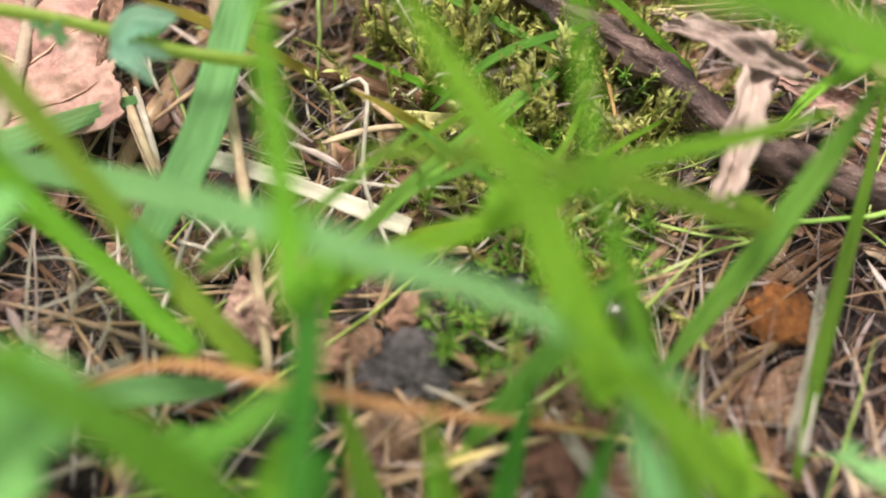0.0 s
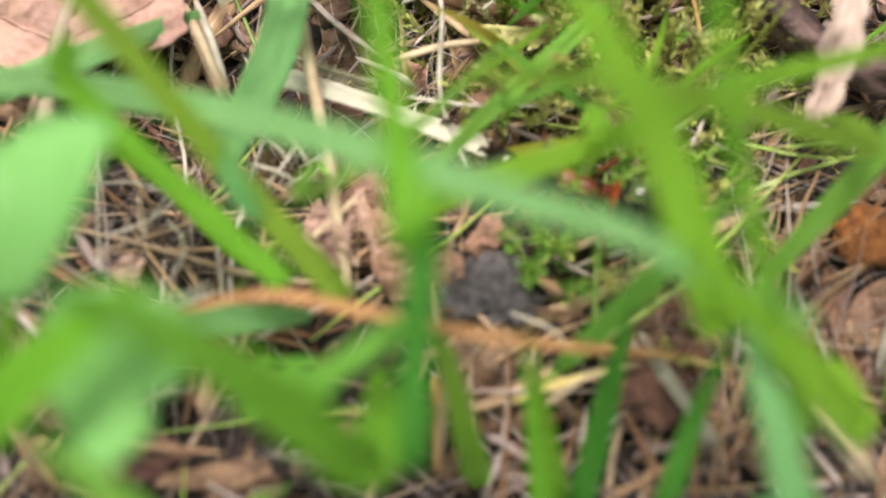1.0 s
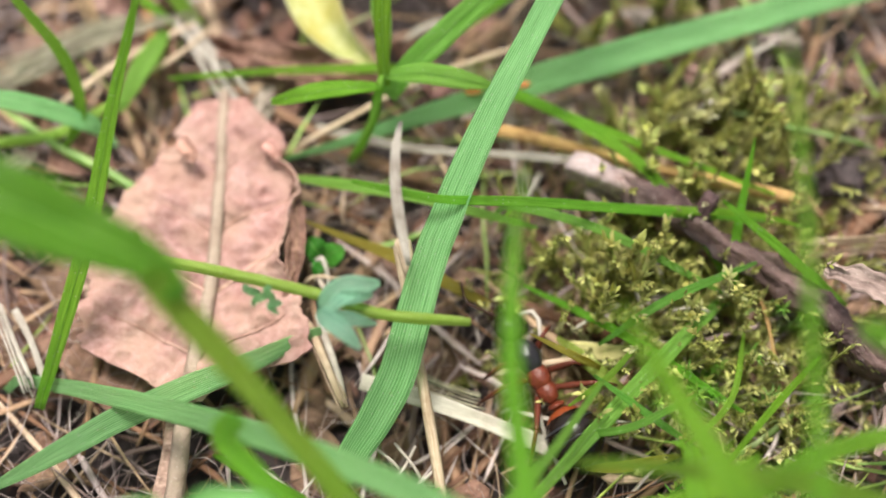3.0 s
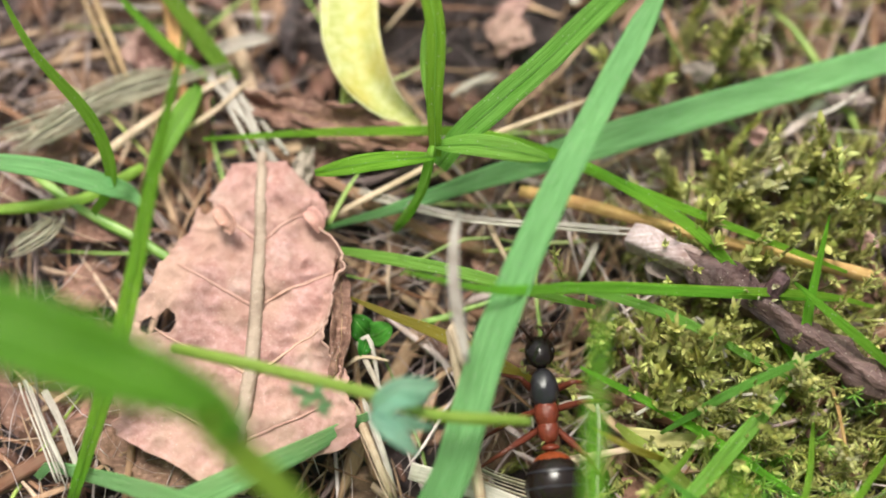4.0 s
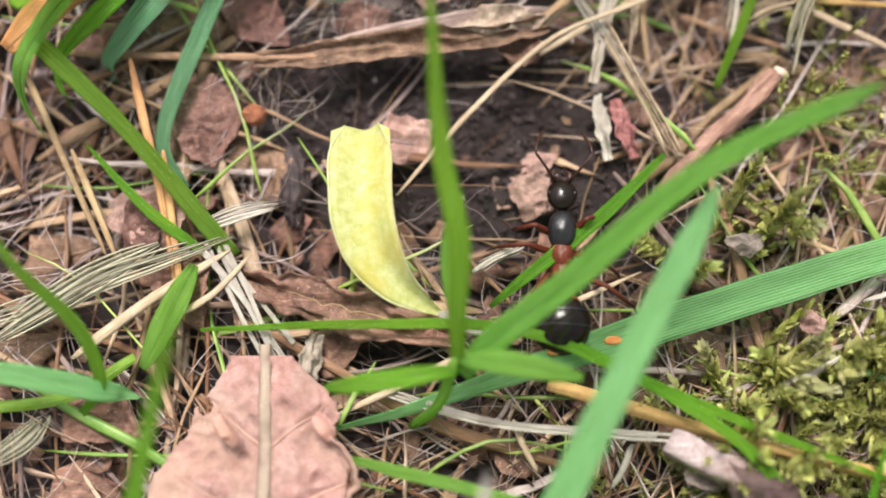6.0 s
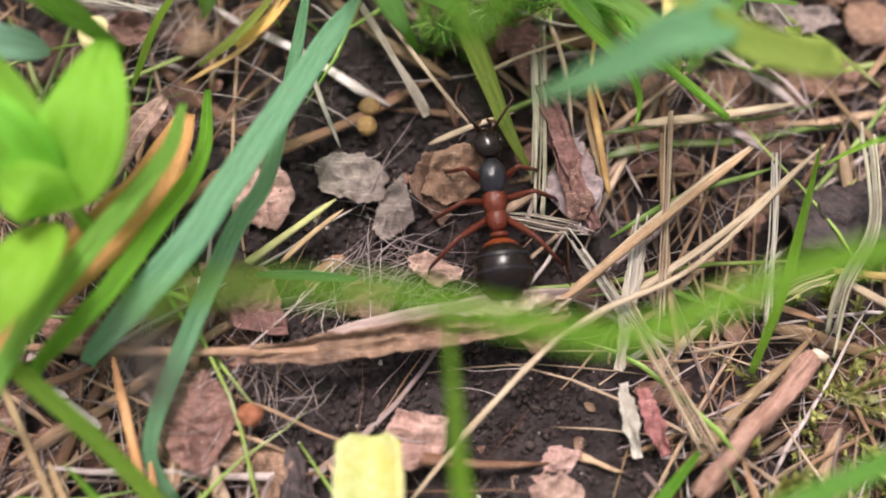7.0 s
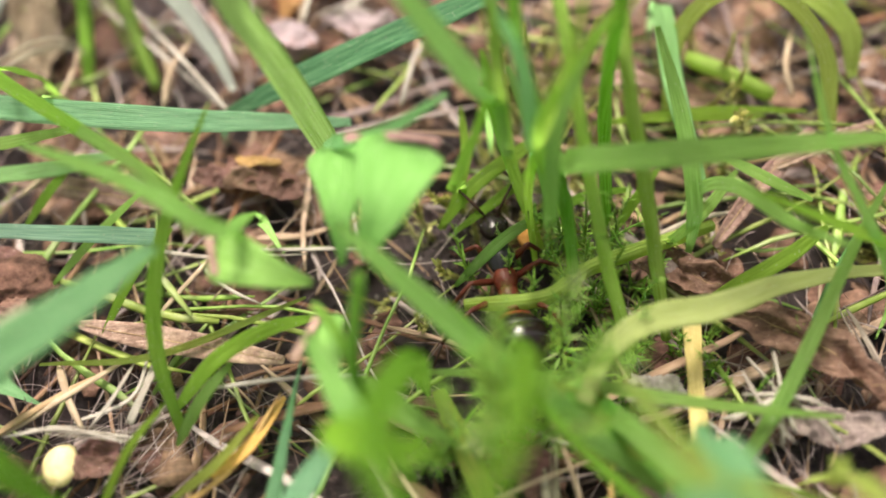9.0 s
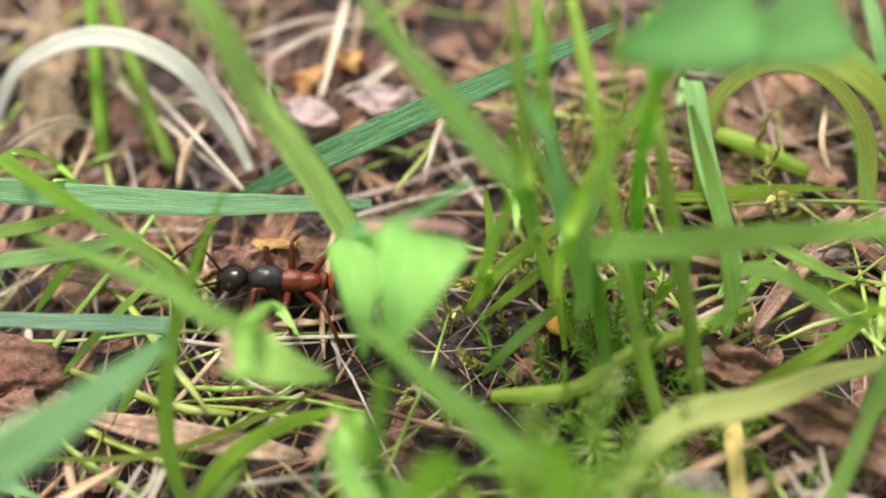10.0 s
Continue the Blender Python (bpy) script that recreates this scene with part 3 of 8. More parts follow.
def tube(name, mat, radius, points, rough=0.06, label="", parent=None):
    """A round stem or twig with swellings and a rough skin."""
    COUNT[0] += 1
    seed = COUNT[0] * 1.7
    length = sum((Vector(b) - Vector(a)).length for a, b in zip(points, points[1:]))
    rows = max(10, min(60, int(length * 2.4)))
    line, length = spline(points, rows)
    sides = 14 if radius > 0.4 else 8
    verts, uv, faces = [], [], []
    for i, p in enumerate(line):
        v = i / (rows - 1)
        t = (line[min(i + 1, rows - 1)] - line[max(i - 1, 0)]).normalized()
        a = t.cross(Vector((0.1, 0.2, 1))).normalized()
        b = t.cross(a)
        end = 0.75 + 0.25 * min(1, 8 * min(v, 1 - v)) if name != "straw" else (0.3 + 0.7 * min(1.0, 6 * min(v, 1 - v)) ** 0.7) * (1.1 - 0.35 * v)
        flat = 0.55 if name == "straw" else 1.0
        for j in range(sides):
            w = 2 * math.pi * j / sides
            r = radius * end * (1 + rough * 2.2 * noise.noise(Vector((v * length * 0.5, math.cos(w) * 1.3 + seed, math.sin(w) * 1.3))) + rough * 1.4 * noise.noise(Vector((v * length * 2, seed + math.cos(w) * 3, math.sin(w) * 3))))
            verts.append(p + a * (math.cos(w) * r) + b * (math.sin(w) * r * flat))
            uv.append((j / sides, v * length))
    for i in range(rows - 1):
        for j in range(sides):
            k = (j + 1) % sides
            faces.append((i * sides + j, i * sides + k, (i + 1) * sides + k, (i + 1) * sides + j))
    faces.append(tuple(range(sides - 1, -1, -1)))
    faces.append(tuple(range((rows - 1) * sides, rows * sides)))
    o = line[0]
    ob = finish(name, [q - o for q in verts], faces, mat, o, uv)
    return settle(ob, name, mat, label, parent)


def clod(name, mat, at, size, label=""):
    """A lump of earth, a stone or a seed, rough by what it is."""
    COUNT[0] += 1
    s = COUNT[0] * 3.3
    bm = bmesh.new()
    seed = "seed" in name or "grain" in name
    bmesh.ops.create_icosphere(bm, subdivisions=3 if seed else 4, radius=1.0)
    k = (0.3 if "red" in name else 0.12) if seed else 0.38
    for v in bm.verts:
        d = v.co.normalized()
        r = 1 + k * noise.noise(d * 1.4 + Vector((s, 0, 0))) + (0 if seed else 0.30 * noise.noise(d * 4 + Vector((s, 0, 0))) + 0.16 * noise.noise(d * 9 + Vector((0, s, 0))))
        v.co = Vector((d.x * size[0] * r, d.y * size[1] * r, d.z * size[2] * r))
    verts, faces = [v.co.copy() for v in bm.verts], [tuple(v.index for v in f.verts) for f in bm.faces]
    bm.free()
    z = height(at[0], at[1]) + size[2] * 0.6
    ob = finish(name, verts, faces, mat, (at[0], at[1], max(z, at[2])))
    return tagged(ob, label or LABELS[mat], name.replace("_", " "))


def flake(name, mat, at, size, turn, label=""):
    """A torn, curled piece of dead leaf or bark with thickness."""
    COUNT[0] += 1
    s = COUNT[0] * 2.1
    rings, sectors = 15, 64
    rnd = random.Random(int(s * 10))
    cuts = [(rnd.uniform(0, 2 * math.pi), rnd.uniform(0.55, 0.9)) for _ in range(4)]
    top = []
    for i in range(rings + 1):
        for j in range(sectors):
            a = 2 * math.pi * j / sectors
            edge = 1.1 + 0.35 * noise.noise(Vector((math.cos(a) * 1.3, math.sin(a) * 1.3, s))) + 0.17 * noise.noise(Vector((math.cos(a) * 4, math.sin(a) * 4, s))) + 0.07 * noise.noise(Vector((math.cos(a) * 11, math.sin(a) * 11, s)))
            for b, d in cuts:
                if math.cos(a - b) > 0.2:
                    edge = min(edge, d / math.cos(a - b) * (1 + 0.12 * noise.noise(Vector((math.cos(a) * 5, math.sin(a) * 5, s + b)))))
            r = (i / rings) * edge
            x, y = r * math.cos(a) * size[0], r * math.sin(a) * size[1]
            z = 0.5 * noise.noise(Vector((x * 0.5, y * 0.5, s))) + 0.24 * r * r * min(size) * math.cos(2 * a + s)
            z += 0.75 * (0.3 - abs(noise.noise(Vector((x * 0.9, y * 0.9, s + 5))))) + 0.32 * (0.3 - abs(noise.noise(Vector((x * 2.3, y * 2.3, s + 9)))))
            top.append(Vector((x, y, z)))
    th = 0.06
    n = len(top)
    verts = top + [q - Vector((0, 0, th)) for q in top]
    faces = []
    for i in range(rings):
        for j in range(sectors):
            k = (j + 1) % sectors
            a, b, c, d = i * sectors + j, i * sectors + k, (i + 1) * sectors + k, (i + 1) * sectors + j
            faces += [(a, d, c, b), (n + a, n + b, n + c, n + d)] if i else [(a, d, c), (n + a, n + c, n + d)]
    for j in range(sectors):
        k = (j + 1) % sectors
        a, b = rings * sectors + j, rings * sectors + k
        faces.append((a, n + a, n + b, b))
    m = Matrix.Rotation(radians(turn), 3, "Z")
    z = height(at[0], at[1]) + 0.35
    ob = finish(name, [m @ q for q in verts], faces, mat, (at[0], at[1], max(z, at[2])))
    return tagged(ob, label or LABELS[mat], name.replace("_", " "), group=GROUPS.get(name, ""))


# ---- the ground: one sheet, fine near the camera, out to the horizon
def steps(low, high, fine, far):
    near = list(np.arange(low, high + 1e-6, fine))
    out, d = [], fine
    while (out[-1] if out else 0) < far:
        d *= 1.6
        out.append((out[-1] if out else 0) + d)
    return [low - q for q in reversed(out)] + near + [high + q for q in out]


def build_ground():
    xs, ys = steps(-46, 38, 0.45, 4000), steps(-14, 106, 0.45, 4000)
    verts = [(x, y, soil(x, y)) for y in ys for x in xs]
    w = len(xs)
    faces = [(j * w + i, j * w + i + 1, (j + 1) * w + i + 1, (j + 1) * w + i) for j in range(len(ys) - 1) for i in range(w - 1)]
    ob = finish("ground", verts, faces, "soil")
    tagged(ob, "dark brown crumbly forest soil", "ground", kind="structure")


build_ground()


# ---- the fallen leaf with its veins and eaten hole
def fallen_leaf():
    thing = new("fallen_leaf")
    thing.location = Vector((-18.8, 14.0, 0.5)) * MM
    tagged(thing, "pinkish brown dead leaf with eaten holes, lying on litter", "dead leaf")
    L, rows, cols = 14.7, 190, 120
    along = (0.0, 0.08, 0.15, 0.27, 0.44, 0.58, 0.71, 0.79, 0.85, 0.94, 1.0)
    wide = {1: (0.5, 2.3, 5.2, 4.4, 3.5, 3.9, 4.6, 3.0, 3.2, 1.9, 1.1), -1: (0.5, 2.4, 4.8, 5.5, 5.5, 5.2, 4.1, 3.0, 3.1, 2.0, 1.4)}

    def edge(v, s):
        w = sum(float(np.interp(v + d, along, wide[s])) for d in (-0.02, -0.01, 0, 0.01, 0.02)) / 5
        return w * (1 + 0.04 * math.sin(v * 21 + 2 * s) + 0.08 * noise.noise(Vector((v * 16, s * 3, 1))) + 0.05 * noise.noise(Vector((v * 50, s, 2))))

    def place(u, v):
        s = 1 if u > 0 else -1
        x = u * edge(v, s) + 0.1 + 0.7 * math.sin(0.3 + v * 2.2) * min(1.0, 0.6 + v)
        y = 2.0 + v * L
        z = 0.9 + 0.35 * abs(u) ** 2 * math.sin(v * 6) + 0.6 * noise.noise(Vector((x * 0.32, y * 0.32, 4))) + 0.3 * noise.noise(Vector((x * 0.9, y * 0.9, 9)))
        z += 0.22 * (0.3 - abs(noise.noise(Vector((x * 1.4, y * 1.4, 14)))))
        z -= 0.12 * math.exp(-(u * 9) ** 2)
        if u > 0.72 and 0.35 < v < 0.92:
            k = (u - 0.72) / 0.28
            b = math.sin(math.pi * (v - 0.35) / 0.57)
            z += 1.3 * k * b
            x -= 0.8 * k * k * b
        for q in range(4):
            vq = v - abs(u) * 0.16 - 0.14 - q * 0.2
            z -= 0.12 * math.exp(-(vq * 60) ** 2)
        return Vector((x, y, z))

    verts = [place(2 * i / (cols - 1) - 1, j / (rows - 1)) for j in range(rows) for i in range(cols)]
    faces = []
    for j in range(rows - 1):
        for i in range(cols - 1):
            u, v = 2 * (i + 0.5) / (cols - 1) - 1, (j + 0.5) / (rows - 1)
            q = place(u, v)
            hole = ((q.x + 3.75) / 0.42) ** 2 + ((q.y - 9.0) / 0.36) ** 2 < 1 or ((q.x + 3.05) / 0.36) ** 2 + ((q.y - 9.25) / 0.5) ** 2 < 1
            hole = hole or ((q.x + 1.9) / 0.3) ** 2 + ((q.y - 14.6) / 0.4) ** 2 < 1
            if not hole:
                a = j * cols + i
                faces.append((a, a + 1, a + cols + 1, a + cols))
    lam = finish("leaf_blade", verts, faces, "oakleaf", parent=thing)
    sol = lam.modifiers.new("thickness", "SOLIDIFY")
    sol.thickness = 0.11 * MM

    def vein(points, r, name, mat):
        bm = bmesh.new()
        ring = []
        for k, (p, f) in enumerate(points):
            t = (points[min(k + 1, len(points) - 1)][0] - points[max(k - 1, 0)][0]).normalized()
            a = t.cross(Vector((0, 0, 1))).normalized()
            b = a.cross(t)
            ring.append([bm.verts.new((p + a * (math.cos(w) * r * f) + b * (math.sin(w) * r * f * 0.7)) * MM) for w in [2 * math.pi * i / 6 for i in range(6)]])
        for r0, r1 in zip(ring, ring[1:]):
            for i in range(6):
                bm.faces.new((r0[i], r0[(i + 1) % 6], r1[(i + 1) % 6], r1[i]))
        part(name, bm, mat, thing, "raised tan leaf vein")

    up = Vector((0, 0, 0.06))
    vein([(place(0.001, -0.33 + 1.36 * k / 30) + up, 1.2 - 0.5 * k / 30) for k in range(31)], 0.36, "midrib", "leafvein")
    for q in range(4):
        for s in (-1, 1):
            pts = []
            for k in range(12):
                u = s * (0.02 + 0.8 * k / 11)
                pts.append((place(u, 0.14 + q * 0.2 + abs(u) * 0.16) + up * 0.8, 1 - 0.6 * k / 11))
            vein(pts, 0.075, "side_vein", "oakvein")
    return thing


fallen = fallen_leaf()


# ---- litter and moss that nobody could count
def joined(name, mat, pieces, label, category):
    """One object of kind stuff from many (verts, faces, uv) pieces."""
    vs, fs, uv, n = [], [], [], 0
    for v, f, *w in pieces:
        vs.append(v)
        uv.append(w[0] if w else np.zeros((len(v), 2)))
        fs += [tuple(int(k) + n for k in q) for q in f]
        n += len(v)
    ob = finish(name, np.concatenate(vs), fs, mat, uv=np.concatenate(uv), smooth=mat != "grit")
    return tagged(ob, label, category, kind="stuff")


def strand(rnd, x, y, z, length, r, turn, pitch, bend, flat=1.0):
    """A dry stalk, round or flat, split-ended and a little bent."""
    n = 7
    s = np.linspace(-0.5, 0.5, n)
    c, d = math.cos(turn), math.sin(turn)
    px = s * length
    kink = rnd.gauss(0, 0.10) * np.maximum(0, s - rnd.uniform(-0.3, 0.3))
    py = length * (bend * (s * s - 0.08) + kink) + 0.01 * length * np.sin(s * 9 + rnd.random() * 6)
    pz = z + px * math.sin(pitch) - 0.2 * abs(bend) * length * s * s
    gx, gy = x + px * c - py * d, y + px * d + py * c
    taper = rnd.uniform(0.2, 0.9)
    rr = r * (1 - (1 - taper) * (s + 0.5)) * (1 + 0.15 * np.sin(s * 14 + rnd.random() * 6))
    rr = rr * np.minimum(1.0, (0.5 - np.abs(s)) * 5 + rnd.uniform(0.1, 0.5))
    roll = rnd.gauss(0, 0.5)
    verts, uv = np.empty((n, 6, 3)), np.empty((n, 6, 2))
    for k in range(6):
        a = math.pi / 3 * k
        u, w = math.cos(a) * flat, math.sin(a)
        u, w = u * math.cos(roll) - w * math.sin(roll), u * math.sin(roll) + w * math.cos(roll)
        verts[:, k, 0] = gx - d * u * rr
        verts[:, k, 1] = gy + c * u * rr
        verts[:, k, 2] = pz + w * rr
        uv[:, k, 0] = k / 6 + x
        uv[:, k, 1] = px + y
    faces = [(i * 6 + k, i * 6 + (k + 1) % 6, i * 6 + 6 + (k + 1) % 6, i * 6 + 6 + k) for i in range(n - 1) for k in range(6)]
    faces += [(5, 4, 3, 2, 1, 0), tuple(range(n * 6 - 6, n * 6))]
    return verts.reshape(-1, 3), faces, uv.reshape(-1, 2)


def mossy(x, y):
    n = noise.noise(Vector((x * 0.11, y * 0.11, 20)))
    k = math.exp(-(((x - 6) / 9) ** 2 + ((y - 27) / 12) ** 2)) * 1.1 + 0.45 * math.exp(-(((x - 0) / 6) ** 2 + ((y - 19) / 5) ** 2))
    k += 0.5 * math.exp(-(((x - 6) / 7) ** 2 + ((y - 15) / 7) ** 2))
    k += 0.55 * math.exp(-(((x - 2) / 30) ** 2 + ((y - 74) / 12) ** 2))
    k += 0.6 * math.exp(-(((x - 8) / 4) ** 2 + ((y - 45) / 5) ** 2)) + 0.5 * math.exp(-(((x + 8) / 3) ** 2 + ((y - 77) / 3) ** 2))
    return k + 0.6 * n


def lie(x, y):
    """The way the dead grass lies here."""
    return 3.2 * noise.noise(Vector((x * 0.05, y * 0.05, 60))) + 0.6


def build_litter():
    rnd = random.Random(5)
    kinds = [("brown_litter", "litter_brown", 4200, (0.8, 5.0), (0.03, 0.12), -0.8, 0.2, "dark brown rotting stems on the soil"),
             ("straw_litter", "litter", 2800, (2, 17), (0.03, 0.15), -0.5, 1.0, "tan dry grass litter scattered on the soil"),
             ("grey_litter", "litter_grey", 2000, (1.5, 13), (0.025, 0.10), -0.4, 1.1, "bleached grey straw and fibres on the soil")]
    for name, mat, count, ln, rr, z0, z1, label in kinds:
        out = []
        while len(out) < count:
            x, y = rnd.uniform(-44, 36), rnd.uniform(-12, 104)
            if bare(x, y) and rnd.random() < 0.84:
                continue
            if mossy(x, y) > 0.9 and rnd.random() < 0.4:
                continue
            if noise.noise(Vector((x * 0.13, y * 0.13, 40 + len(mat)))) < rnd.uniform(-0.8, 0.1):
                continue
            if y > 56 and rnd.random() < 0.42:
                continue
            z = height(x, y) + rnd.uniform(z0, z1)
            turn = lie(x, y) + rnd.gauss(0, 0.7) if rnd.random() < 0.7 else rnd.uniform(0, math.pi)
            long = ln[0] + (ln[1] - ln[0]) * rnd.random() ** 1.6
            out.append(strand(rnd, x, y, z, long, rr[0] + (rr[1] - rr[0]) * rnd.random() ** 2.4, turn, rnd.gauss(0, 0.05), rnd.gauss(0, 0.10), rnd.choice((1, 1.5, 2.2, 3.2))))
        joined(name, mat, out, label, "plant litter")
    out = []
    for _ in range(5200):
        x, y = rnd.uniform(-40, 30), rnd.uniform(-8, 100)
        if rnd.random() < (0.82 if bare(x, y) else 0.4 if y > 56 else 0.0):
            continue
        out.append(strand(rnd, x, y, height(x, y) + rnd.uniform(0.3, 1.3), rnd.uniform(1.0, 6), rnd.uniform(0.010, 0.032), rnd.uniform(0, math.pi), rnd.gauss(0, 0.1), rnd.gauss(0, 0.6)))
    for a, b, r, n in ((-13.5, 47.3, 1.5, 90), (-15.4, 46.3, 1.4, 60), (-18.9, 43.1, 1.2, 40), (-13.1, 10.7, 1.8, 50), (-24.4, 59.6, 2.4, 60), (1.6, 60.5, 1.8, 50)):
        for _ in range(n):
            x, y = rnd.gauss(a, r), rnd.gauss(b, r * 0.6)
            out.append(strand(rnd, x, y, height(x, y) + rnd.uniform(0.3, 1.5), rnd.uniform(1.2, 4), rnd.uniform(0.012, 0.03), rnd.gauss(0.6, 0.9), rnd.gauss(0, 0.15), rnd.gauss(0, 0.5)))
    joined("fine_fibres", "litter_grey", out, "fine pale root fibres in the litter", "fibres")
    out = []
    for _ in range(1900):
        x, y = rnd.uniform(-42, 34), rnd.uniform(-10, 102)
        if bare(x, y) and rnd.random() < 0.6:
            continue
        k = 0.3 + 1.5 * rnd.random() ** 2
        z = height(x, y) + rnd.uniform(-0.6, 0.3)
        m, s = 12, rnd.uniform(0, 99)
        c, d, tx, ty = math.cos(s), math.sin(s), rnd.gauss(0, 0.3), rnd.gauss(0, 0.3)
        pts = [(0.0, 0.0)]
        for f in (0.55, 1.0):
            for i in range(m):
                a = 2 * math.pi * i / m
                e = f * k * (1 + 0.5 * noise.noise(Vector((math.cos(a) * 1.5, math.sin(a) * 1.5, s))) + rnd.uniform(-0.15, 0.15))
                pts.append((math.cos(a) * e, math.sin(a) * e * 0.7))
        top = [(x + a * c - b * d, y + a * d + b * c, z + a * tx + b * ty + 0.4 * k * noise.noise(Vector((a * 1.3, b * 1.3, s)))) for a, b in pts]
        verts = np.array(top + [(p[0], p[1], p[2] - 0.07) for p in top])
        n = len(pts)
        f = []
        for i in range(m):
            j = (i + 1) % m
            f += [(0, 1 + i, 1 + j), (n, n + 1 + j, n + 1 + i)]
            f += [(1 + i, 1 + m + i, 1 + m + j, 1 + j), (n + 1 + i, n + 1 + j, n + 1 + m + j, n + 1 + m + i)]
            f.append((1 + m + i, n + 1 + m + i, n + 1 + m + j, 1 + m + j))
        out.append((verts, f))
    joined("leaf_shreds", "shreds", out, "small torn brown leaf shreds on soil", "leaf litter")


def build_turf():
    """Low thin green blades woven through the litter."""
    rnd = random.Random(34)
    out = []
    while len(out) < 280:
        x, y = rnd.uniform(-44, 36), rnd.uniform(-12, 104) if len(out) < 200 else rnd.gauss(68, 8)
        if bare(x, y) or noise.noise(Vector((x * 0.1, y * 0.1, 80))) < rnd.uniform(-0.5, 0.3):
            continue
        out.append(strand(rnd, x, y, height(x, y) + rnd.uniform(0.4, 1.6), rnd.uniform(4, 15), rnd.uniform(0.05, 0.10), rnd.uniform(0, math.pi), rnd.gauss(0, 0.10), rnd.gauss(0, 0.2), rnd.uniform(1.2, 2.6)))
    joined("low_grass", "turf", out, "low thin green grass woven through litter", "grass")


def build_crumbs():
    rnd = random.Random(8)
    bm = bmesh.new()
    bmesh.ops.create_icosphere(bm, subdivisions=1, radius=1.0)
    base = np.array([v.co[:] for v in bm.verts])
    faces = [tuple(v.index for v in f.verts) for f in bm.faces]
    bm.free()
    npr = np.random.RandomState(4)
    for name, mat, count, low, high, label in (("soil_crumbs", "crumbs", 5200, 0.05, 0.24, "dark crumbs of soil"), ("sand_grains", "grit", 450, 0.05, 0.13, "small pale sand grains on soil")):
        out = []
        for _ in range(count):
            x, y = rnd.uniform(-42, 34), rnd.uniform(-10, 102)
            if bare(*(c + rnd.gauss(0, 1) for c in (x, y))) is False and rnd.random() < 0.25:
                continue
            s = low + (high - low) * rnd.random() ** 2.5
            v = base * (1 + npr.uniform(-0.5, 0.5, (len(base), 1))) * npr.uniform(0.7, 1.2, 3) * s
            out.append((v + (x, y, soil(x, y) + s * 0.35), faces))
        for a, b, r in BARE:
            for _ in range(int(r * r * (75 if mat == "crumbs" else 1.6))):
                w, q = rnd.uniform(0, 2 * math.pi), r * math.sqrt(rnd.random()) * 1.15
                x, y = a + q * math.cos(w), b + q * math.sin(w)
                s = low * 0.5 + (0.19 if mat == "crumbs" else 0.1) * rnd.random() ** 4
                v = base * (1 + npr.uniform(-0.5, 0.5, (len(base), 1))) * npr.uniform(0.7, 1.2, 3) * s
                out.append((v + (x, y, soil(x, y) + s * 0.4), faces))
        joined(name, mat, out, label, "soil")


def sprig(rnd, x, y, z, h, lean, turn, leaf, count, broad=0.12, spread=0.45):
    """A moss shoot: a bent stem set all round with hollow, pointed leaves."""
    vs, fs, stem = [], [], []
    bend, twist = rnd.gauss(-0.5, 0.35), rnd.gauss(0, 0.5)
    o = np.array([x, y, z])
    for i in range(count + 1):
        f = i / count
        b, w = lean + bend * f, turn + twist * f
        ax = np.array([math.cos(w) * math.sin(b), math.sin(w) * math.sin(b), math.cos(b)])
        e1 = np.cross(ax, (-math.sin(w), math.cos(w), 0.05))
        e1 /= np.linalg.norm(e1)
        e2 = np.cross(ax, e1)
        o = o + ax * (h / count)
        stem.append((o, e1, e2))
        a = i * 2.4 + rnd.random() * 0.8
        out = e1 * math.cos(a) + e2 * math.sin(a)
        ln = leaf * (1.05 - 0.4 * f) * rnd.uniform(0.65, 1.2)
        wide = np.cross(out, ax) * ln * broad * rnd.uniform(0.8, 1.25)
        open_up = spread * rnd.uniform(0.5, 1.5)
        way = out * open_up + ax * (1.15 - open_up * 0.6)
        q1, q2, tip = o + way * ln * 0.35, o + (way + out * 0.12) * ln * 0.7, o + (way + out * rnd.uniform(0.0, 0.3)) * ln
        hollow = (ax * 0.5 - out) * ln * 0.07
        k = len(vs)
        vs += [o, q1 + wide, q1 + hollow, q1 - wide, q2 + wide * 0.7, q2 + hollow * 0.8, q2 - wide * 0.7, tip]
        fs += [(k, k + 2, k + 1), (k, k + 3, k + 2), (k + 1, k + 2, k + 5, k + 4), (k + 2, k + 3, k + 6, k + 5), (k + 4, k + 5, k + 7), (k + 5, k + 6, k + 7)]
    k = len(vs)
    for q, e1, e2 in stem[:: max(1, count // 4)]:
        vs += [q + e1 * 0.06, q - e1 * 0.03 + e2 * 0.05, q - e1 * 0.03 - e2 * 0.05]
    n = (len(vs) - k) // 3
    fs += [(k + r * 3 + j, k + r * 3 + (j + 1) % 3, k + r * 3 + 3 + (j + 1) % 3, k + r * 3 + 3 + j) for r in range(n - 1) for j in range(3)]
    return np.array(vs), fs


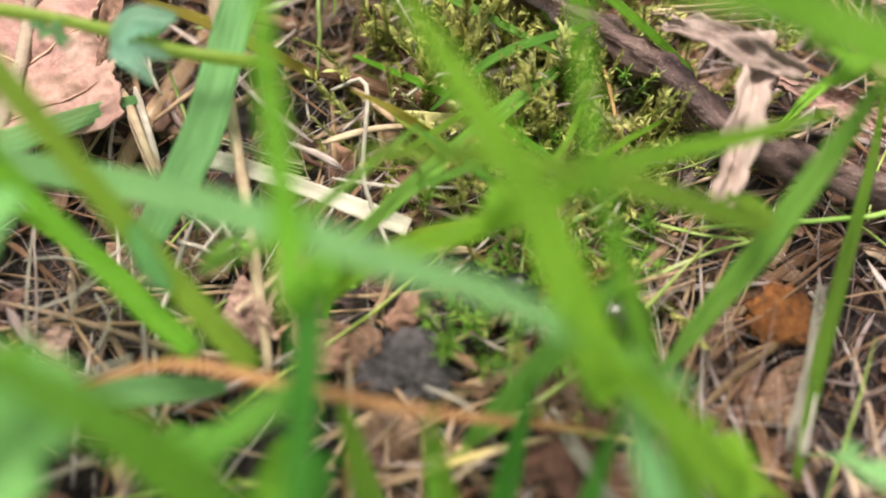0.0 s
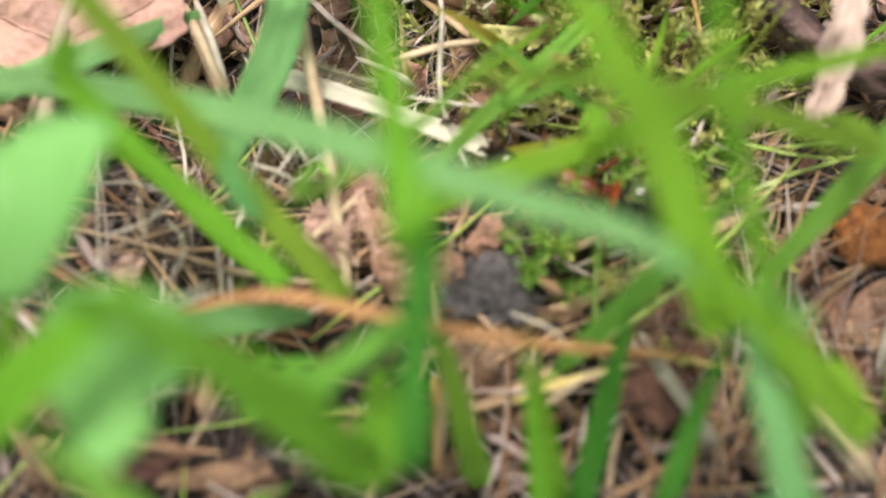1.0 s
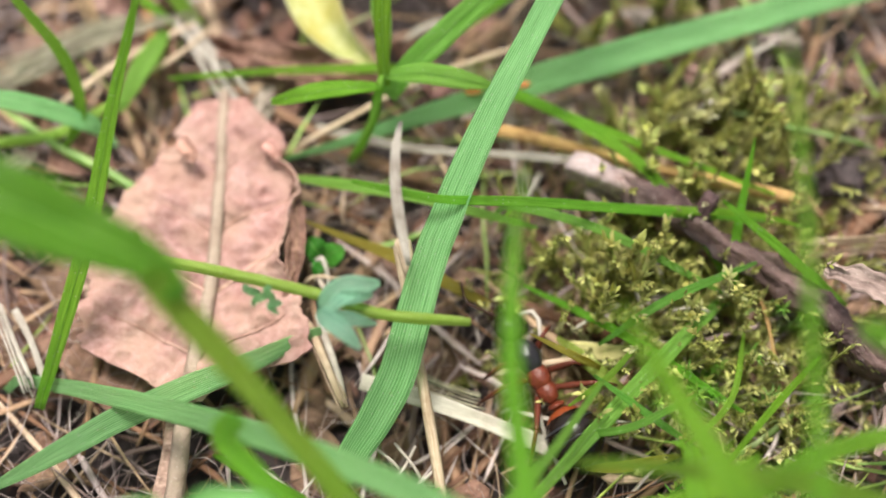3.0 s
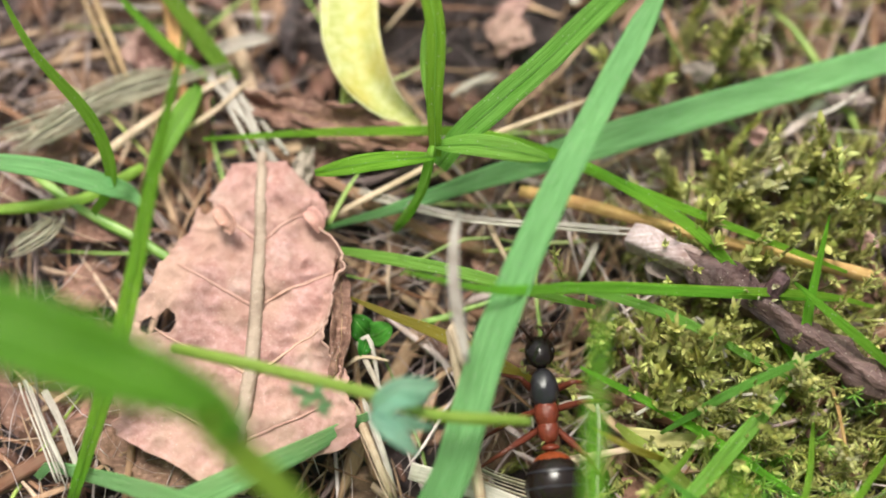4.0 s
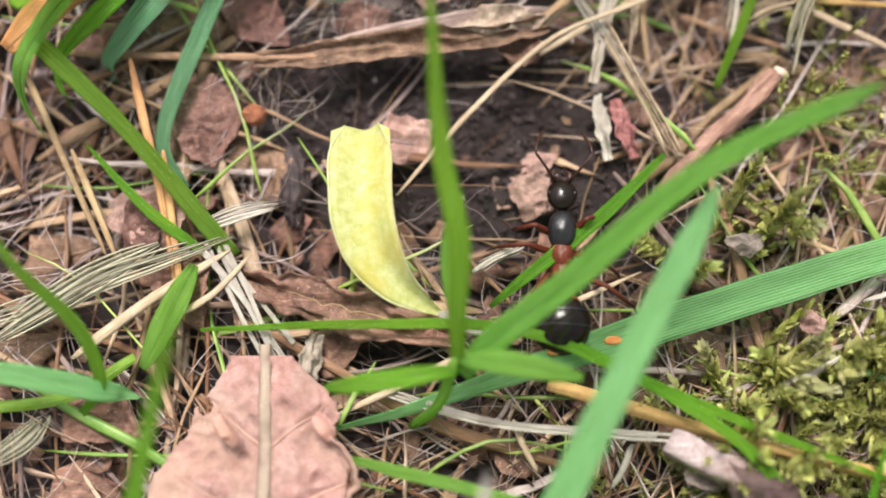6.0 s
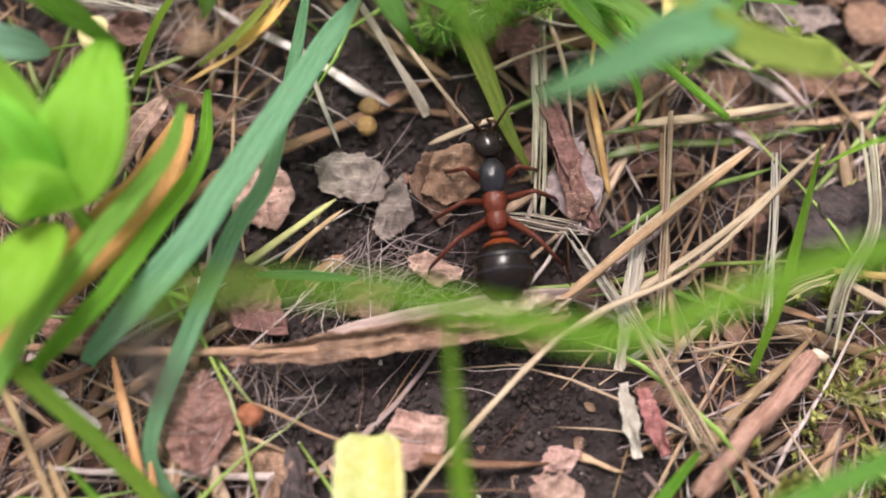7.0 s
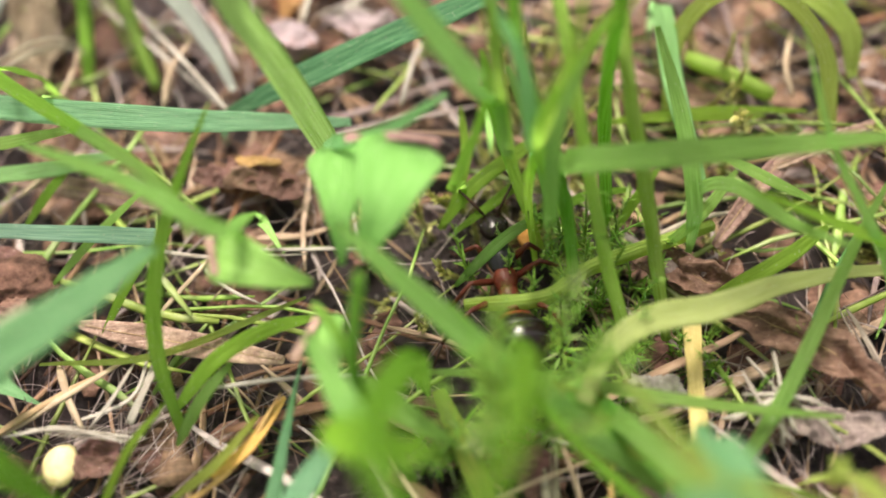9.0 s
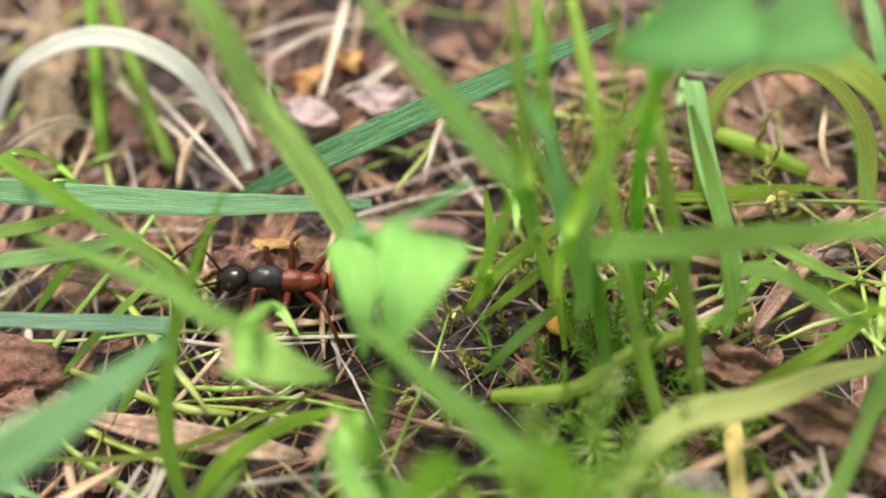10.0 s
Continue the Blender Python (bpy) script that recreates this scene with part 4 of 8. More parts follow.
def build_moss():
    rnd = random.Random(12)
    out = []
    tries = 0
    while len(out) < 1500 and tries < 120000:
        tries += 1
        x, y = rnd.uniform(-42, 34), rnd.uniform(-10, 102)
        if mossy(x, y) < rnd.uniform(0.45, 1.25):
            continue
        near = abs((x + 8.2) * 0.313 - (y - 30.1) * 0.95) if x > -17 else 9.0
        if near < 1.0:
            continue
        out.append(sprig(rnd, x, y, height(x, y) - 1.1, rnd.uniform(2.0, 6.0 if near > 4.5 else 2.6), abs(rnd.gauss(1.1, 0.4)), rnd.uniform(0, 6.28), rnd.uniform(0.42, 0.85), rnd.randint(30, 50), rnd.uniform(0.13, 0.22), rnd.uniform(0.18, 0.5)))
    for cx, cy in ((2.8, 31.3), (-0.5, 35.2), (1.4, 30.2), (4.1, 29.8), (3.4, 37.1), (6.8, 30.3), (0.3, 34.1), (1.5, 22.1), (3.1, 20.7), (1.4, 24.1), (-0.3, 21.1), (6.4, 31.1)):
        for _ in range(5):
            x, y = rnd.gauss(cx, 0.7), rnd.gauss(cy, 0.7)
            if abs((x + 8.2) * 0.313 - (y - 30.1) * 0.95) < 2.4:
                continue
            out.append(sprig(rnd, x, y, height(x, y) - 0.3, rnd.uniform(3.0, 4.6), abs(rnd.gauss(0.6, 0.3)), rnd.uniform(0, 6.28), rnd.uniform(0.9, 1.35), rnd.randint(30, 44), rnd.uniform(0.15, 0.22), rnd.uniform(0.25, 0.45)))
    tufts = []
    for cx, cy, spread, count, tall in ((2.5, 10.0, 2.2, 26, 3.4), (7.0, 14.0, 3.0, 12, 3.0), (9.0, 21.0, 3.0, 8, 2.8), (4.0, 17.5, 2.0, 16, 2.4), (-5.5, 66.5, 2.4, 30, 5.5), (-11.4, 58.6, 1.0, 12, 2.8), (-3.5, 63.5, 2.0, 16, 3.0), (1.0, 62.0, 2.0, 8, 2.6), (-8.7, 60.4, 1.3, 8, 3.0), (-7.2, 63.4, 1.4, 8, 3.5)):
        for _ in range(count):
            x, y = rnd.gauss(cx, spread * 0.6), rnd.gauss(cy, spread * 0.6)
            tufts.append(sprig(rnd, x, y, height(x, y) - 0.4, tall * rnd.uniform(0.5, 1.2), abs(rnd.gauss(0.3, 0.35)), rnd.uniform(0, 6.28), rnd.uniform(0.5, 0.9), rnd.randint(28, 46), 0.07, 0.6))
    for cx, cy, count in ((-9.6, 60.0, 11), (-8.4, 61.8, 6)):
        for _ in range(count):
            x, y = rnd.gauss(cx, 0.9), rnd.gauss(cy, 0.8)
            tufts.append(sprig(rnd, x, y, height(x, y) - 0.4, rnd.uniform(7, 12), abs(rnd.gauss(0.45, 0.12)), rnd.gauss(-1.57, 0.4), rnd.uniform(0.8, 1.4), 62, 0.05, 0.75))
    joined("feathery_shoots", "feathery", tufts, "fine feathery light green shoots among the stems", "plants")
    joined("moss", "moss", out, "yellow-green feathery moss cushion", "moss")


build_litter()
build_turf()
build_crumbs()
build_moss()


# ---- leaves, stems and stones, in millimetres
blade("grass_blade", "vivid", 1.05, [(-4.3, 7.0, 11.0), (-4.6, 9.4, 12.1), (-5.1, 12.6, 13.2), (-5.4, 14.8, 14.0), (-5.3, 19.0, 14.6), (-4.9, 21.6, 14.4)])
blade("grass_blade", "deep", 1.0, [(-4.3, 1.1, 8.0), (-4.2, 3.9, 9.5), (-4.0, 6.4, 10.8), (-3.9, 7.6, 11.3)], prof='strip')
blade("grass_blade", "pale", 1.1, [(-27.0, 16.6, 0.2), (-25.8, 17.0, 0.6), (-17.7, 14.9, 4.5), (-10.3, 12.3, 8.0), (-5.2, 9.8, 11.0), (-1.6, 8.4, 11.5), (1.7, 7.5, 11.0), (3.8, 6.5, 10.5), (7.2, 5.1, 10.0)], prof='lens')
jointed_grass = thing("jointed_grass", (-6.6, 6.9, -0.6), "jointed grass shoot with broad green leaf and pale sheath", "grass", "")
blade("stem", "olive", 1.0, [(-6.6, 6.9, 4.5), (-10.1, 10.4, 7.3), (-13.8, 14.4, 11.0), (-17.0, 17.5, 14.6)], prof='strip', parent=jointed_grass)
blade("leaf", "dark", 2.5, [(-15.9, 16.9, 14.0), (-17.0, 17.9, 14.6), (-19.3, 18.7, 15.5), (-22.2, 19.6, 16.5), (-25.2, 20.5, 16.5)], prof='wide', parent=jointed_grass)
blade("sheath", "pale", 0.9, [(-9.3, 9.1, 6.6), (-9.9, 10.1, 7.6), (-10.3, 10.9, 8.3)], prof='lens', fold=0.4, parent=jointed_grass)
blade("leaf", "vivid", 0.9, [(-8.5, 7.3, 5.2), (-11.8, 10.1, 6.5), (-15.2, 13.1, 8.5), (-14.7, 13.9, 10.0)], prof='strip', parent=jointed_grass)
blade("grass_blade", "pale", 1.75, [(-11.9, 13.0, 1.2), (-9.7, 16.4, 3.2), (-8.2, 21.3, 5.0), (-6.3, 26.1, 6.5), (-3.9, 31.0, 7.5), (-1.5, 35.7, 8.0), (-1.0, 36.6, 7.7)], prof='longtip')
blade("grass_blade", "vivid", 0.62, [(6.9, 4.0, 8.0), (4.9, 8.7, 12.0), (4.0, 10.8, 14.0), (3.6, 15.2, 15.5), (3.5, 19.7, 16.5), (3.2, 25.2, 17.5)])
blade("grass_blade", "vivid", 1.7, [(5.0, 5.8, 8.0), (2.8, 9.7, 11.5), (1.1, 11.9, 13.5), (-1.1, 14.9, 15.0), (-2.2, 16.5, 15.5)])
blade("grass_blade", "fresh", 1.0, [(8.3, 7.8, 1.5), (9.9, 9.8, 3.0), (11.5, 11.6, 5.0), (13.3, 14.0, 7.0), (14.7, 15.9, 9.0)], prof='lens')
blade("grass_blade", "vivid", 1.6, [(13.7, 12.4, 15.0), (9.5, 14.1, 16.0), (7.2, 14.7, 16.0), (5.4, 16.1, 15.0)], prof='lens')
blade("grass_blade", "olive", 0.62, [(13.1, 3.9, 0.6), (14.3, 8.3, 1.4), (15.4, 11.9, 2.2), (16.8, 16.2, 3.0), (17.5, 19.7, 4.0)])
blade("grass_blade", "vivid", 0.75, [(1.8, 11.0, 9.0), (6.0, 13.1, 8.4), (10.1, 14.3, 8.0), (13.7, 15.6, 7.6)], prof='lens')
blade("grass_blade", "pale", 1.25, [(7.8, -1.9, 6.0), (6.8, 0.6, 8.0), (6.0, 3.1, 9.0), (5.5, 5.5, 9.0)], prof='lens')
blade("grass_blade", "fresh", 0.85, [(7.9, 2.2, 6.0), (6.8, 4.1, 9.0), (5.8, 5.6, 11.5), (5.0, 6.8, 13.0)])
blade("grass_blade", "fresh", 0.45, [(-8.0, 9.8, 7.0), (-4.8, 11.7, 7.0), (-1.0, 16.6, 4.5)], prof='lens')
blade("grass_blade", "fresh", 1.1, [(-9.4, 3.2, 5.5), (-6.9, 4.1, 7.0), (-4.8, 5.1, 8.0)], prof='lens')
blade("grass_blade", "dark", 1.65, [(-5.5, 1.2, 9.0), (-8.2, 3.0, 12.0), (-10.6, 4.3, 13.0), (-13.1, 5.3, 13.0)], prof='wide')
blade("dead_grass_blade", "rust", 0.42, [(-14.2, 6.5, 2.5), (-9.5, 7.0, 5.0), (-5.8, 6.3, 5.5), (-1.2, 5.5, 5.0), (2.4, 5.3, 4.0), (6.0, 5.3, 2.5)], prof='lens')
blade("grass_blade", "pale", 1.1, [(-14.2, 6.7, 1.4), (-10.6, 6.8, 2.0), (-8.1, 6.9, 2.0)], prof='lens')
dry_seed_head = thing("dry_seed_head", (-6.8, 7.9, -0.6), "pale dry grass stalk with a slender husk", "dry grass", "")
tube("stem", "straw", 0.24, [(-6.8, 7.9, 0.4), (-7.8, 13.7, 1.5), (-8.7, 18.2, 2.6), (-9.6, 22.8, 3.4), (-8.9, 20.8, 4.0), (-9.2, 22.5, 4.5)], parent=dry_seed_head)
blade("husk", "whitestraw", 0.5, [(-9.0, 20.7, 6.4), (-9.5, 23.1, 7.4), (-9.6, 24.9, 8.0), (-9.4, 26.1, 8.5)], prof='lens', parent=dry_seed_head)
tube("dry_fibre", "whitestraw", 0.1, [(-4.9, 20.1, 0.8), (-3.4, 20.1, 1.4), (-3.4, 16.4, 1.2), (-3.1, 15.0, 0.8), (-2.2, 12.9, 0.5)])
blade("straw_strip", "bleached", 0.8, [(-11.2, 17.2, 0.7), (-8.6, 16.5, 0.8), (-5.7, 15.5, 0.8), (-1.5, 13.9, 0.6)], prof='strip')
twig = thing("twig", (-1.2, 27.5, -0.6), "dark purplish brown weathered twig with a broken end", "twig", "twigs")
tube("shaft", "twig", 0.66, [(-1.3, 27.3, 1.6), (2.2, 25.4, 1.8), (6.4, 22.6, 1.7), (9.3, 20.7, 1.5), (12.0, 17.7, 1.2), (18.3, 15.6, 0.5), (21.4, 13.7, 0.3)], rough=0.4, parent=twig)
tube("side_stub", "twig", 0.4, [(3.7, 24.3, 2.0), (4.1, 25.0, 2.8), (4.4, 25.4, 3.2)], rough=0.2, parent=twig)
blade("peeling_bark", "lavender", 1.5, [(-2.1, 27.2, 2.0), (-0.6, 26.4, 2.5), (1.7, 25.7, 2.3)], prof='strip', fold=-0.9, parent=twig)
blade("torn_dry_leaf", "tornleaf", 1.5, [(8.9, 21.9, 3.3), (10.8, 21.0, 3.7), (12.4, 19.9, 4.1), (14.2, 19.3, 3.7)], prof='ragged', fold=0.5)
blade("torn_dry_leaf", "tornleaf", 1.7, [(12.7, 21.1, 3.9), (12.0, 18.1, 3.6), (11.3, 15.7, 2.9), (10.5, 13.9, 2.7)], prof='ragged', fold=0.5)
blade("torn_dry_leaf", "pinkleaf", 1.3, [(14.1, 20.5, 1.2), (15.9, 19.6, 1.4), (18.4, 18.1, 1.2)], prof='ragged', fold=0.3)
blade("straw_strip", "straw", 1.0, [(8.9, 23.8, 0.8), (11.2, 23.9, 1.0), (14.4, 24.3, 1.0)], prof='strip')
weed = thing("weed", (-21.0, 21.0, -0.6), "thin olive weed with crumpled bluish green leaves", "weed", "")
tube("stem", "olivestem", 0.25, [(-20.4, 21.3, 5.5), (-15.7, 20.2, 6.2), (-12.6, 19.5, 6.2), (-10.1, 18.8, 6.0), (-6.5, 18.8, 5.0)], parent=weed)
blade("leaf", "tealpale", 1.1, [(-12.5, 18.8, 6.2), (-11.5, 19.5, 6.8), (-10.1, 19.9, 6.6)], prof='leaflet', fold=0.3, parent=weed)
blade("leaf", "tealpale", 0.6, [(-11.9, 19.3, 6.5), (-11.2, 19.2, 6.8), (-10.4, 19.4, 6.6)], prof='leaflet', fold=0.3, parent=weed)
blade("leaf", "tealpale", 0.8, [(-12.6, 18.8, 6.2), (-11.6, 18.0, 6.6), (-10.8, 17.3, 6.2)], prof='leaflet', fold=0.3, parent=weed)
blade("leaf", "tealpale", 0.6, [(-12.3, 18.6, 6.3), (-11.2, 18.4, 6.6), (-10.2, 18.3, 6.3)], prof='leaflet', fold=0.3, parent=weed)
blade("leaf", "teal", 0.35, [(-14.9, 19.5, 6.3), (-15.3, 19.5, 6.6), (-15.6, 19.8, 6.4)], prof='leaflet', fold=0.3, parent=weed)
blade("leaf", "teal", 0.35, [(-14.6, 19.4, 6.3), (-15.0, 19.1, 6.6), (-15.1, 18.9, 6.4)], prof='leaflet', fold=0.3, parent=weed)
blade("leaf", "teal", 0.35, [(-14.3, 19.2, 6.3), (-14.6, 19.5, 6.6), (-14.4, 19.8, 6.4)], prof='leaflet', fold=0.3, parent=weed)
blade("leaf", "teal", 0.35, [(-14.0, 19.1, 6.3), (-14.4, 18.9, 6.6), (-14.1, 18.6, 6.4)], prof='leaflet', fold=0.3, parent=weed)
blade("grass_blade", "pale", 1.1, [(-26.4, 12.3, 1.2), (-20.8, 15.3, 2.2), (-16.1, 17.6, 2.0), (-13.0, 19.4, 1.2)], prof='lens')
blade("grass_blade", "vivid", 0.75, [(-25.1, 15.7, 1.0), (-22.6, 22.0, 5.0), (-21.2, 26.8, 8.0), (-19.6, 32.2, 11.0)])
blade("grass_blade", "vivid", 0.55, [(-25.9, 28.1, 0.8), (-24.7, 29.4, 2.2), (-25.3, 31.5, 4.0), (-27.3, 33.6, 6.0), (-28.9, 36.2, 7.0)])
blade("grass_blade", "pale", 0.95, [(-24.6, 29.1, 2.0), (-27.3, 29.5, 3.0), (-31.1, 30.0, 3.0)], prof='lens')
tube("green_shoot", "olivestem", 0.26, [(-23.8, 30.6, 0.8), (-26.4, 28.9, 0.9), (-30.2, 28.3, 0.9)])
blade("grass_blade", "yellow", 0.6, [(-5.5, 20.8, 0.7), (-9.8, 22.8, 1.4), (-12.5, 23.8, 1.6), (-14.2, 24.5, 1.6)])
blade("grass_blade", "fresh", 0.55, [(-14.3, 26.5, 1.6), (-9.4, 25.4, 2.6), (-6.3, 24.6, 2.6), (-3.4, 24.1, 2.0)], prof='lens')
blade("grass_blade", "vivid", 0.4, [(-3.8, 24.8, 3.0), (1.1, 24.7, 3.0), (5.9, 24.7, 2.6), (8.5, 24.4, 2.0)], prof='lens')
blade("grass_blade", "fresh", 0.42, [(-4.3, 24.7, 3.0), (-0.3, 23.5, 3.0), (5.0, 21.0, 2.0)], prof='lens')
blade("grass_blade", "vivid", 0.5, [(-4.8, 30.9, 2.5), (0.7, 27.6, 2.6), (3.7, 24.2, 2.0), (5.6, 21.5, 1.0)], prof='lens')
blade("grass_blade", "vivid", 0.45, [(5.5, 21.3, 1.0), (5.5, 24.0, 2.5), (6.2, 27.8, 4.0)])
blade("grass_blade", "fresh", 0.75, [(5.7, 21.8, 1.0), (2.1, 18.3, 2.0), (-1.6, 14.4, 3.0), (-4.5, 11.2, 3.5)], prof='lens')
blade("grass_blade", "vivid", 0.4, [(-4.0, 21.7, 1.0), (0.5, 19.2, 1.6), (5.6, 16.0, 1.0)], prof='lens')
blade("grass_blade", "vivid", 0.45, [(-21.0, 31.7, 1.5), (-14.3, 32.0, 2.0), (-7.7, 31.8, 2.2), (-1.3, 29.2, 2.5), (7.5, 25.9, 2.0)], prof='lens')
blade("grass_blade", "vivid", 0.45, [(7.6, 24.8, 1.5), (-3.1, 24.3, 4.5), (-7.9, 23.6, 6.5), (-11.4, 24.1, 7.0)], prof='lens')
blade("grass_blade", "vivid", 1.0, [(-11.0, 9.6, 2.0), (-13.5, 11.8, 3.0), (-16.7, 13.4, 4.0)])
blade("straw_strip", "orangestraw", 0.62, [(-6.6, 29.8, 1.0), (-3.2, 28.8, 1.6), (1.6, 27.4, 1.7), (8.8, 25.8, 1.6)], prof='strip', fold=-0.5)
blade("straw_strip", "whitestraw", 0.42, [(-14.3, 29.7, 0.8), (-9.2, 28.2, 1.5), (-4.8, 27.8, 1.7), (-0.4, 27.5, 1.5)], prof='strip')
tube("straw", "straw", 0.16, [(-15.5, 28.3, 0.3), (-12.2, 29.8, 1.4), (-8.3, 31.8, 2.0), (-2.6, 34.6, 1.0)])
blade("grass_blade", "pale", 1.5, [(-15.8, 27.7, 0.8), (-12.7, 28.5, 1.2), (-8.2, 30.1, 1.5), (-0.7, 32.7, 1.7), (9.0, 35.9, 1.7), (15.2, 38.0, 1.5)], prof='revtip', speck=1)
small_plant = thing("small_plant", (-12.2, 28.0, -0.6), "young green plant with narrow leaves on a thin stalk", "plant", "")
tube("stalk", "freshstem", 0.22, [(-12.2, 28.0, 0.2), (-11.1, 28.8, 2.5), (-10.5, 30.4, 4.5)], parent=small_plant)
blade("leaf", "vivid", 0.8, [(-10.4, 30.0, 4.2), (-10.5, 32.0, 6.0), (-10.5, 34.3, 7.5), (-11.2, 37.4, 8.5), (-11.6, 41.2, 9.5), (-11.8, 44.2, 10.5)], parent=small_plant)
blade("leaf", "fresh", 1.25, [(-10.3, 29.9, 3.4), (-9.1, 31.1, 4.4), (-6.2, 33.3, 6.0), (-1.4, 37.2, 8.2), (4.9, 40.2, 9.0)], prof='longtip', parent=small_plant)
blade("leaf", "fresh", 0.95, [(-10.4, 30.4, 4.5), (-8.4, 30.2, 5.0), (-5.7, 29.7, 5.0)], prof='lens', parent=small_plant)
blade("leaf", "vivid", 0.8, [(-10.4, 30.0, 4.2), (-13.1, 29.5, 4.6), (-15.5, 29.2, 4.0)], prof='lens', parent=small_plant)
blade("leaf", "fresh", 0.9, [(-10.4, 31.6, 4.0), (-10.7, 34.2, 5.0), (-10.5, 36.6, 6.0)], prof='lens', parent=small_plant)
blade("grass_blade", "deep", 0.8, [(4.5, 1.0, 3.0), (5.1, 3.4, 5.0), (5.9, 5.7, 7.0)])
blade("grass_blade", "vivid", 0.6, [(0.7, 1.1, 2.0), (-0.0, 3.6, 4.0), (-0.4, 5.7, 5.0)])
blade("grass_blade", "deep", 0.7, [(1.5, 1.0, 2.0), (2.1, 3.6, 4.0), (2.4, 4.9, 5.0)])
blade("grass_blade", "vivid", 0.7, [(-2.1, 1.8, 2.0), (-2.7, 3.7, 3.0), (-3.3, 5.5, 4.0)])
blade("grass_blade", "olive", 0.6, [(12.6, 3.1, 0.8), (10.0, 4.6, 1.5), (8.2, 6.2, 2.0)])
blade("grass_blade", "vivid", 0.8, [(0.2, -0.8, 2.0), (-0.3, 2.5, 4.0), (-0.7, 5.4, 5.0)])
blade("grass_blade", "deep", 0.9, [(1.6, 0.1, 1.5), (2.0, 2.6, 3.0), (3.0, 6.6, 5.0)])
blade("grass_blade", "fresh", 1.3, [(-9.3, -2.8, 9.0), (-11.9, 0.1, 11.0), (-14.0, 1.7, 12.0)], prof='wide')
blade("grass_blade", "pale", 1.8, [(13.8, 1.5, 8.0), (10.1, -0.1, 9.0), (7.2, -2.3, 9.0)], prof='wide')
blade("dead_grass_blade", "yellow", 0.5, [(-1.4, 13.5, 1.0), (0.4, 13.6, 1.4), (2.6, 14.1, 1.0)], prof='lens')
blade("straw_strip", "whitestraw", 0.6, [(4.0, 6.4, 0.8), (5.2, 4.5, 1.0), (6.5, 2.3, 0.8)], prof='strip')
blade("straw_strip", "paledry", 0.9, [(9.5, 4.7, 0.8), (10.8, 3.0, 1.0), (12.3, 0.8, 0.8)], prof='lens')
blade("straw_strip", "whitestraw", 0.7, [(15.1, 11.4, 0.8), (14.2, 8.3, 1.0), (13.1, 4.8, 0.8)], prof='strip')
blade("straw_strip", "pinkleaf", 0.9, [(-19.0, 16.1, 0.8), (-19.2, 13.5, 1.0), (-19.6, 10.8, 0.8)], prof='strip')
blade("straw_strip", "whitestraw", 0.22, [(-20.8, 35.6, 0.8), (-18.7, 32.0, 1.3), (-16.9, 28.9, 0.9)], prof='strip')
blade("straw_strip", "whitestraw", 0.22, [(-20.4, 35.6, 0.8), (-18.5, 32.0, 1.3), (-17.5, 28.9, 0.9)], prof='strip')
blade("straw_strip", "whitestraw", 0.22, [(-21.2, 35.6, 0.8), (-19.2, 32.0, 1.3), (-17.3, 28.9, 0.9)], prof='strip')
blade("straw_strip", "paledry", 0.9, [(-32.5, 31.3, 0.7), (-27.7, 32.9, 1.0), (-23.9, 34.3, 1.2), (-20.0, 35.9, 0.9)], prof='lens')
blade("straw_strip", "paledry", 1.0, [(-29.4, 26.2, 0.8), (-28.1, 27.0, 1.1), (-27.2, 28.2, 0.8)], prof='lens')
tube("straw", "straw", 0.16, [(-22.3, 32.3, 0.8), (-20.6, 33.3, 1.2), (-19.2, 35.0, 1.0)])
tube("straw", "orangestraw", 0.18, [(-23.2, 39.5, 1.2), (-22.5, 35.8, 1.0), (-21.9, 32.2, 0.6)])
tube("straw", "brownstraw", 0.16, [(-27.2, 39.5, 1.0), (-25.9, 36.9, 1.0), (-24.9, 34.7, 0.7)])
blade("fibrous_straw", "greystraw", 1.2, [(-16.8, 29.1, 0.6), (-16.5, 30.3, 1.0), (-16.3, 31.7, 0.8)], prof='ragged')
blade("dead_grass_blade", "paledry", 1.3, [(-29.8, 31.2, 0.8), (-26.0, 33.6, 1.3), (-23.1, 35.4, 1.0)], prof='lens')
tube("straw", "straw", 0.25, [(-26.4, 30.5, 0.8), (-23.2, 33.0, 1.2), (-20.1, 35.2, 0.9)])
blade("grass_blade", "fresh", 1.1, [(-23.4, 30.1, 1.0), (-22.4, 32.1, 1.5), (-21.5, 34.5, 1.2)], prof='lens')
blade("straw_strip", "whitestraw", 0.3, [(-21.2, 35.1, 1.0), (-19.3, 33.0, 1.2), (-17.4, 30.4, 1.0)], prof='strip')
blade("straw_strip", "whitestraw", 0.22, [(-20.4, 35.1, 0.9), (-18.9, 33.3, 1.1), (-17.2, 31.3, 0.9)], prof='strip')
blade("straw_strip", "whitestraw", 0.8, [(-21.4, 36.2, 0.9), (-19.8, 36.7, 1.2), (-18.1, 37.2, 1.0)], prof='lens')
tube("straw", "brownstraw", 0.18, [(-2.2, 53.5, 0.8), (-2.3, 47.5, 0.9), (-2.0, 43.7, 0.7)])
blade("straw_strip", "whitestraw", 0.4, [(2.8, 53.6, 0.8), (2.2, 48.8, 1.0), (1.5, 44.2, 0.8)], prof='strip')
blade("grass_blade", "vivid", 0.5, [(1.0, 43.1, 0.6), (2.4, 46.8, 1.6), (4.1, 52.5, 2.4)])
